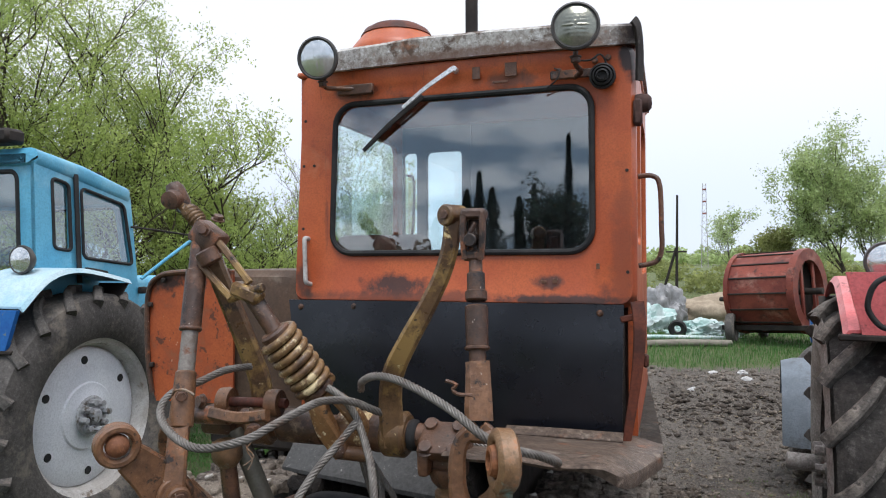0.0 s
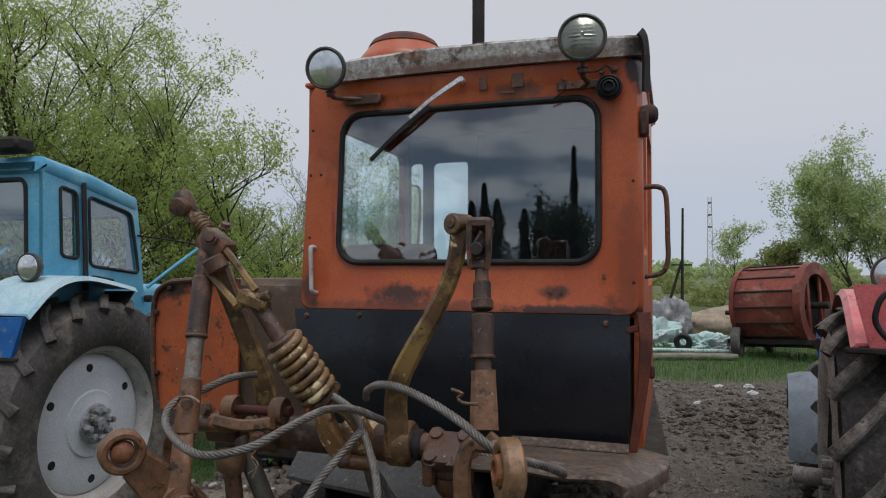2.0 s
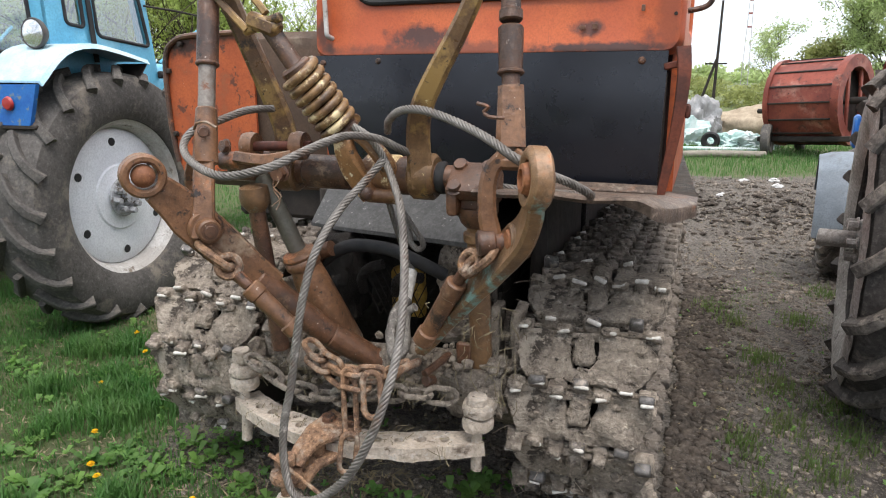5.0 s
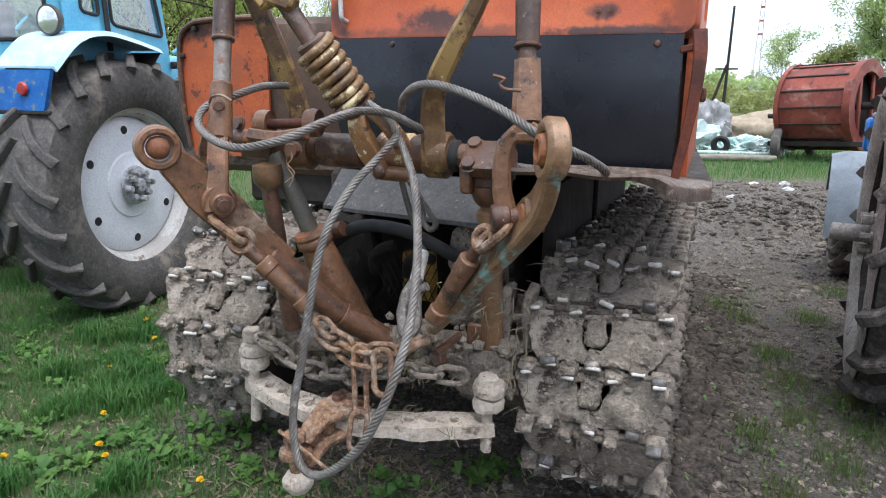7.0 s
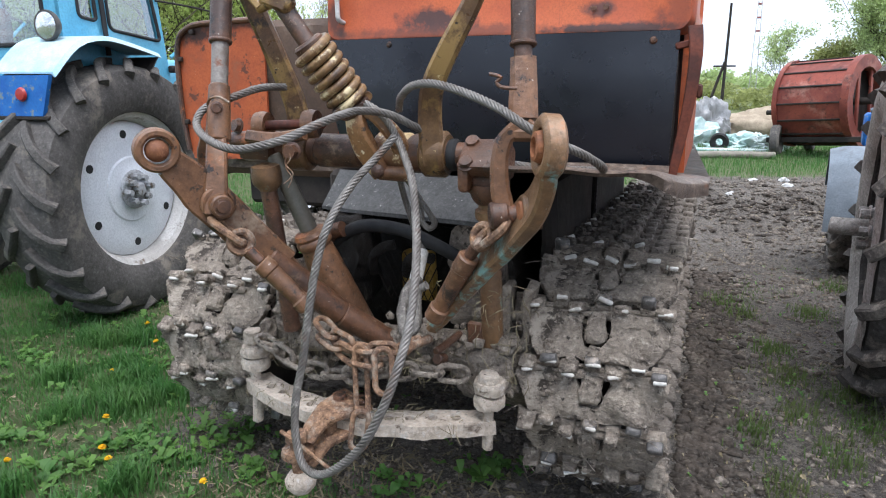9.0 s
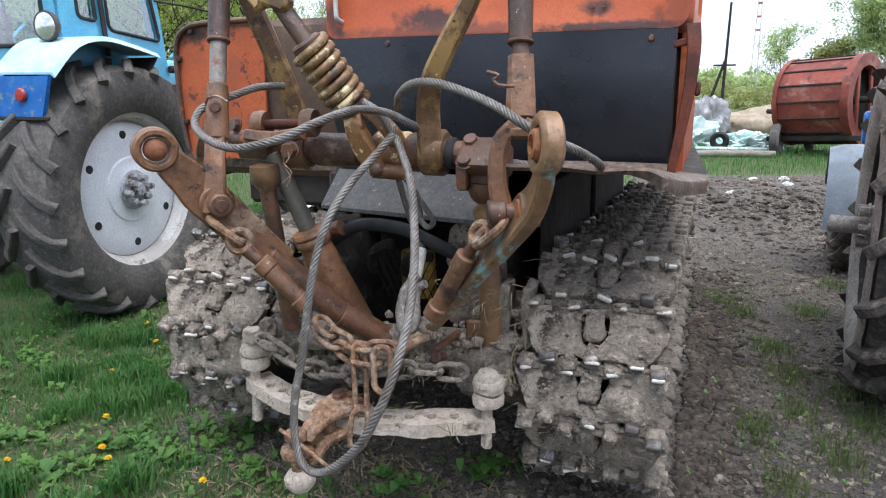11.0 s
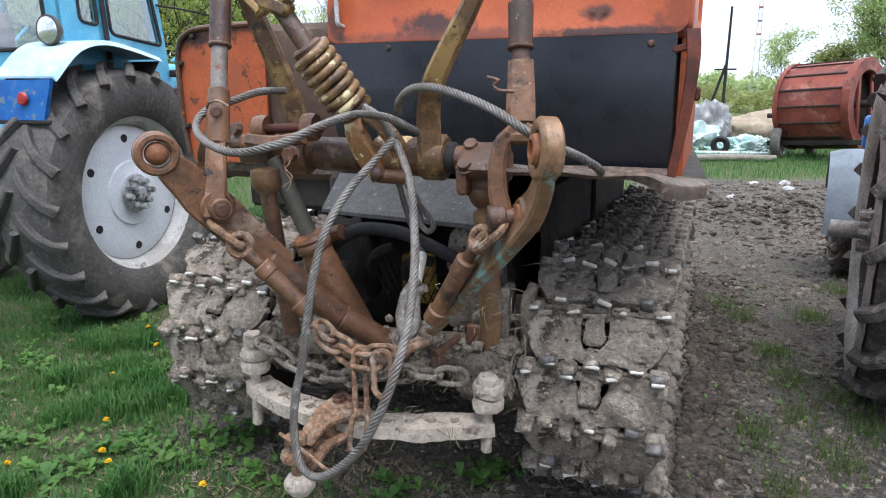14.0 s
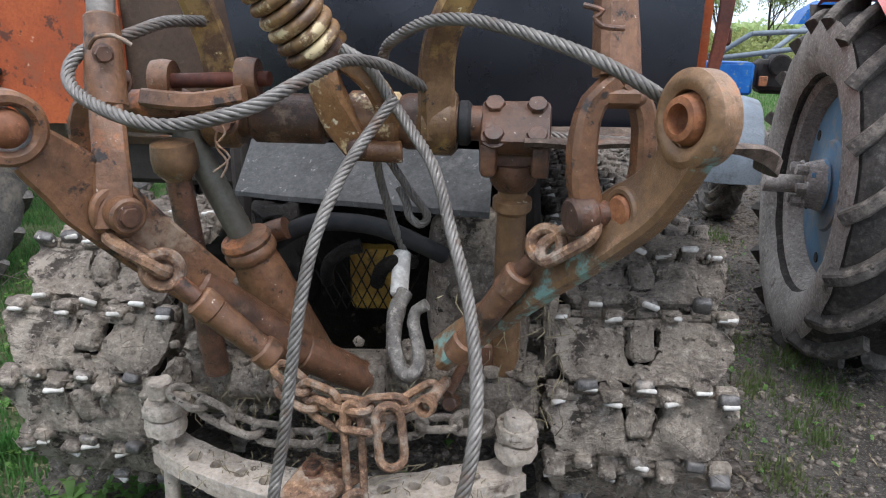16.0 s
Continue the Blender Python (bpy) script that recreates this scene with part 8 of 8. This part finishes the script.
# broad-leaved weeds: rosettes, thickest in a few patches
PATCHES = ((-1.27, 1.62), (-1.69, 1.8), (-0.89, 2.08), (-0.94, 1.89), (-0.78, 2.12), (-0.54, 1.9), (-1.66, 2.58), (-2.31, 2.41), (-1.18, 1.72), (-1.13, 1.92), (-0.04, 2.01), (0.26, 2.2), (-1.34, 1.53), (-0.91, 1.95))
rnd = random.Random(8)
vs, fs = [], []
for j in range(1030):
    if j < 300:
        px, py = rnd.choice(PATCHES)
        x, y, big = rnd.gauss(px, 0.07), rnd.gauss(py, 0.06), rnd.uniform(0.5, 1.25)
    elif j < 930:
        x, y, big = rnd.uniform(-2.9, 0.3), rnd.uniform(1.15, 4.2), 0.8
        if rnd.random() > 1 - 0.8 * mud_share(x, y):
            continue
    else:
        px, py = rnd.choice(TUFTS)
        x, y, big = rnd.gauss(px, 0.22), rnd.gauss(py, 0.28), 0.40
    z = ground_z(x, y)
    n = rnd.randint(4, 8)
    for k in range(n):
        a = 2 * math.pi * (k + rnd.uniform(-0.3, 0.3)) / n
        L = (0.014 + 0.036 * rnd.random() ** 2) * big
        w = L * rnd.uniform(0.25, 0.42)
        ca, sa = math.cos(a), math.sin(a)
        up = rnd.uniform(0.25, 1.1)
        b = len(vs)
        for u, t in ((0.0, 0.12), (0.35, 0.8), (0.7, 1.0), (1.0, 0.0)):
            h = z + 0.01 + L * up * math.sin(1.9 * u)
            for q in ((-1, 1) if t else (0,)):
                vs.append((x + ca * L * u - sa * w * t * q, y + sa * L * u + ca * w * t * q, h + 0.004 * abs(q)))
        fs += [(b, b + 1, b + 3, b + 2), (b + 2, b + 3, b + 5, b + 4), (b + 4, b + 5, b + 6)]
me = bpy.data.meshes.new("weeds")
me.from_pydata(vs, [], fs)
me.materials.append(WEED)
me.shade_smooth()
tagged(new("weeds", me), "broad-leaved green weeds among the grass", "weeds", kind="stuff")

# dandelions
def dandelion(x, y, h=0.06, r=0.016):
    z = ground_z(x, y)
    T = thing("dandelion", "small yellow dandelion in the grass", "flower", "dandelions", (x, y, z))
    bm = B()
    sweep(bm, [(x, y, z), (x + 0.004, y, z + h * 0.6), (x, y - 0.004, z + h)], 0.0022, 6)
    part("stem", bm, WEED, T)
    bm = B()
    rr = random.Random(int(1000 * x))
    for k in range(34):
        a, el = rr.uniform(0, 2 * math.pi), rr.uniform(0.15, 1.4)
        d = V((math.cos(a) * math.cos(el), math.sin(a) * math.cos(el), math.sin(el)))
        strap(bm, [V((x, y - 0.004, z + h)), V((x, y - 0.004, z + h)) + d * r], d.cross(V((0.3, 0.5, 0.1))), 0.005, 0.0015, fine=False, soft=0.0004)
    part("flower_head", bm, PETAL, T)


for x, y in ((-1.352, 1.981), (-1.165, 1.784), (-1.076, 1.729), (-1.42, 1.584), (-0.626, 1.717), (-1.72, 2.37), (-1.80, 2.75), (-2.05, 2.95)):
    dandelion(x, y)

# ---- litter ----
rnd = random.Random(23)
vs, fs = [], []
for _ in range(5000):
    y = 1.3 + 8.5 * rnd.random() ** 1.4
    x = rnd.uniform(-2.2, 1.3 + 0.35 * y)
    if rnd.random() > 0.25 + 0.75 * mud_share(x, y):
        continue
    z = ground_z(x, y) + 0.006
    a, L = rnd.uniform(0, 6.3), rnd.uniform(0.004, 0.013) * (1 + 0.05 * y)
    w = L * rnd.uniform(0.12, 0.6)
    t = [rnd.uniform(-0.006, 0.012) for _ in range(4)]
    ca, sa = math.cos(a), math.sin(a)
    k = len(vs)
    vs += [(x - ca * L, y - sa * L, z + t[0]), (x - sa * w, y + ca * w, z + t[1]), (x + ca * L, y + sa * L, z + t[2]), (x + sa * w, y - ca * w, z + t[3])]
    fs.append((k, k + 1, k + 2, k + 3))
me = bpy.data.meshes.new("litter")
me.from_pydata(vs, [], fs)
me.materials.append(STRAW)
tagged(new("litter", me), "dry leaf bits and straw strewn over the soil", "litter", kind="stuff")

# ---- mud clods ----
ico = bmesh.new()
bmesh.ops.create_icosphere(ico, subdivisions=1, radius=1.0)
ico.verts.ensure_lookup_table()
iv = [v.co.copy() for v in ico.verts]
ifc = [[v.index for v in f.verts] for f in ico.faces]
ico.free()


def clods(label, count, pick, material, seed):
    rnd = random.Random(seed)
    vs, fs, n = [], [], 0
    while n < count:
        x, y, r = pick(rnd)
        if not r:
            continue
        n += 1
        z = ground_z(x, y)
        k0 = len(vs)
        sx, sy, sz = rnd.uniform(0.8, 1.6), rnd.uniform(0.8, 1.4), rnd.uniform(0.45, 0.9)
        o = V((rnd.uniform(0, 50), 0, 0))
        for p in iv:
            k = r * (1 + 0.6 * noise.noise(p * 1.4 + o))
            vs.append((x + p.x * sx * k, y + p.y * sy * k, z + r * 0.1 + p.z * sz * k))
        fs += [[k0 + i for i in f] for f in ifc]
    me = bpy.data.meshes.new("mud_clods")
    me.from_pydata(vs, [], fs)
    me.materials.append(material)
    me.shade_smooth()
    return tagged(new("mud_clods", me), label, "clods", kind="stuff")


def yard_clod(rnd):
    y = 1.4 + 10.2 * rnd.random() ** 1.5
    x = rnd.uniform(-0.9, 1.2 + 0.35 * y)
    dense = 0.35 + 0.65 * max(0, noise.noise(V((x * 1.2, y * 1.2, 21))) + 0.3)
    if rnd.random() > mud_share(x, y) * dense:
        return x, y, 0
    return x, y, (0.003 + 0.011 * rnd.random() ** 2) * (1 + 0.14 * y) * (1.7 if rnd.random() < 0.05 else 1)


def rut_clod(rnd):
    """Crumbled soil thrown up along the track and in the far rut."""
    if rnd.random() < 0.72:
        y = rnd.uniform(1.75, 5.5)
        x = 0.92 + abs(rnd.gauss(0, 0.13)) + 0.05 * noise.noise(V((0, y * 3, 40)))
    else:
        x, y = rnd.uniform(0.9, 3.2), rnd.gauss(8.6, 0.7)
    return x, y, (0.004 + 0.018 * rnd.random() ** 2.5) * (1 + 0.10 * y)


clods("dry clods of mud strewn over the yard", 11000, yard_clod, CLOD, 14)
clods("dark crumbs of soil thrown up beside the track", 5200, rut_clod, DARK_CLOD, 15)
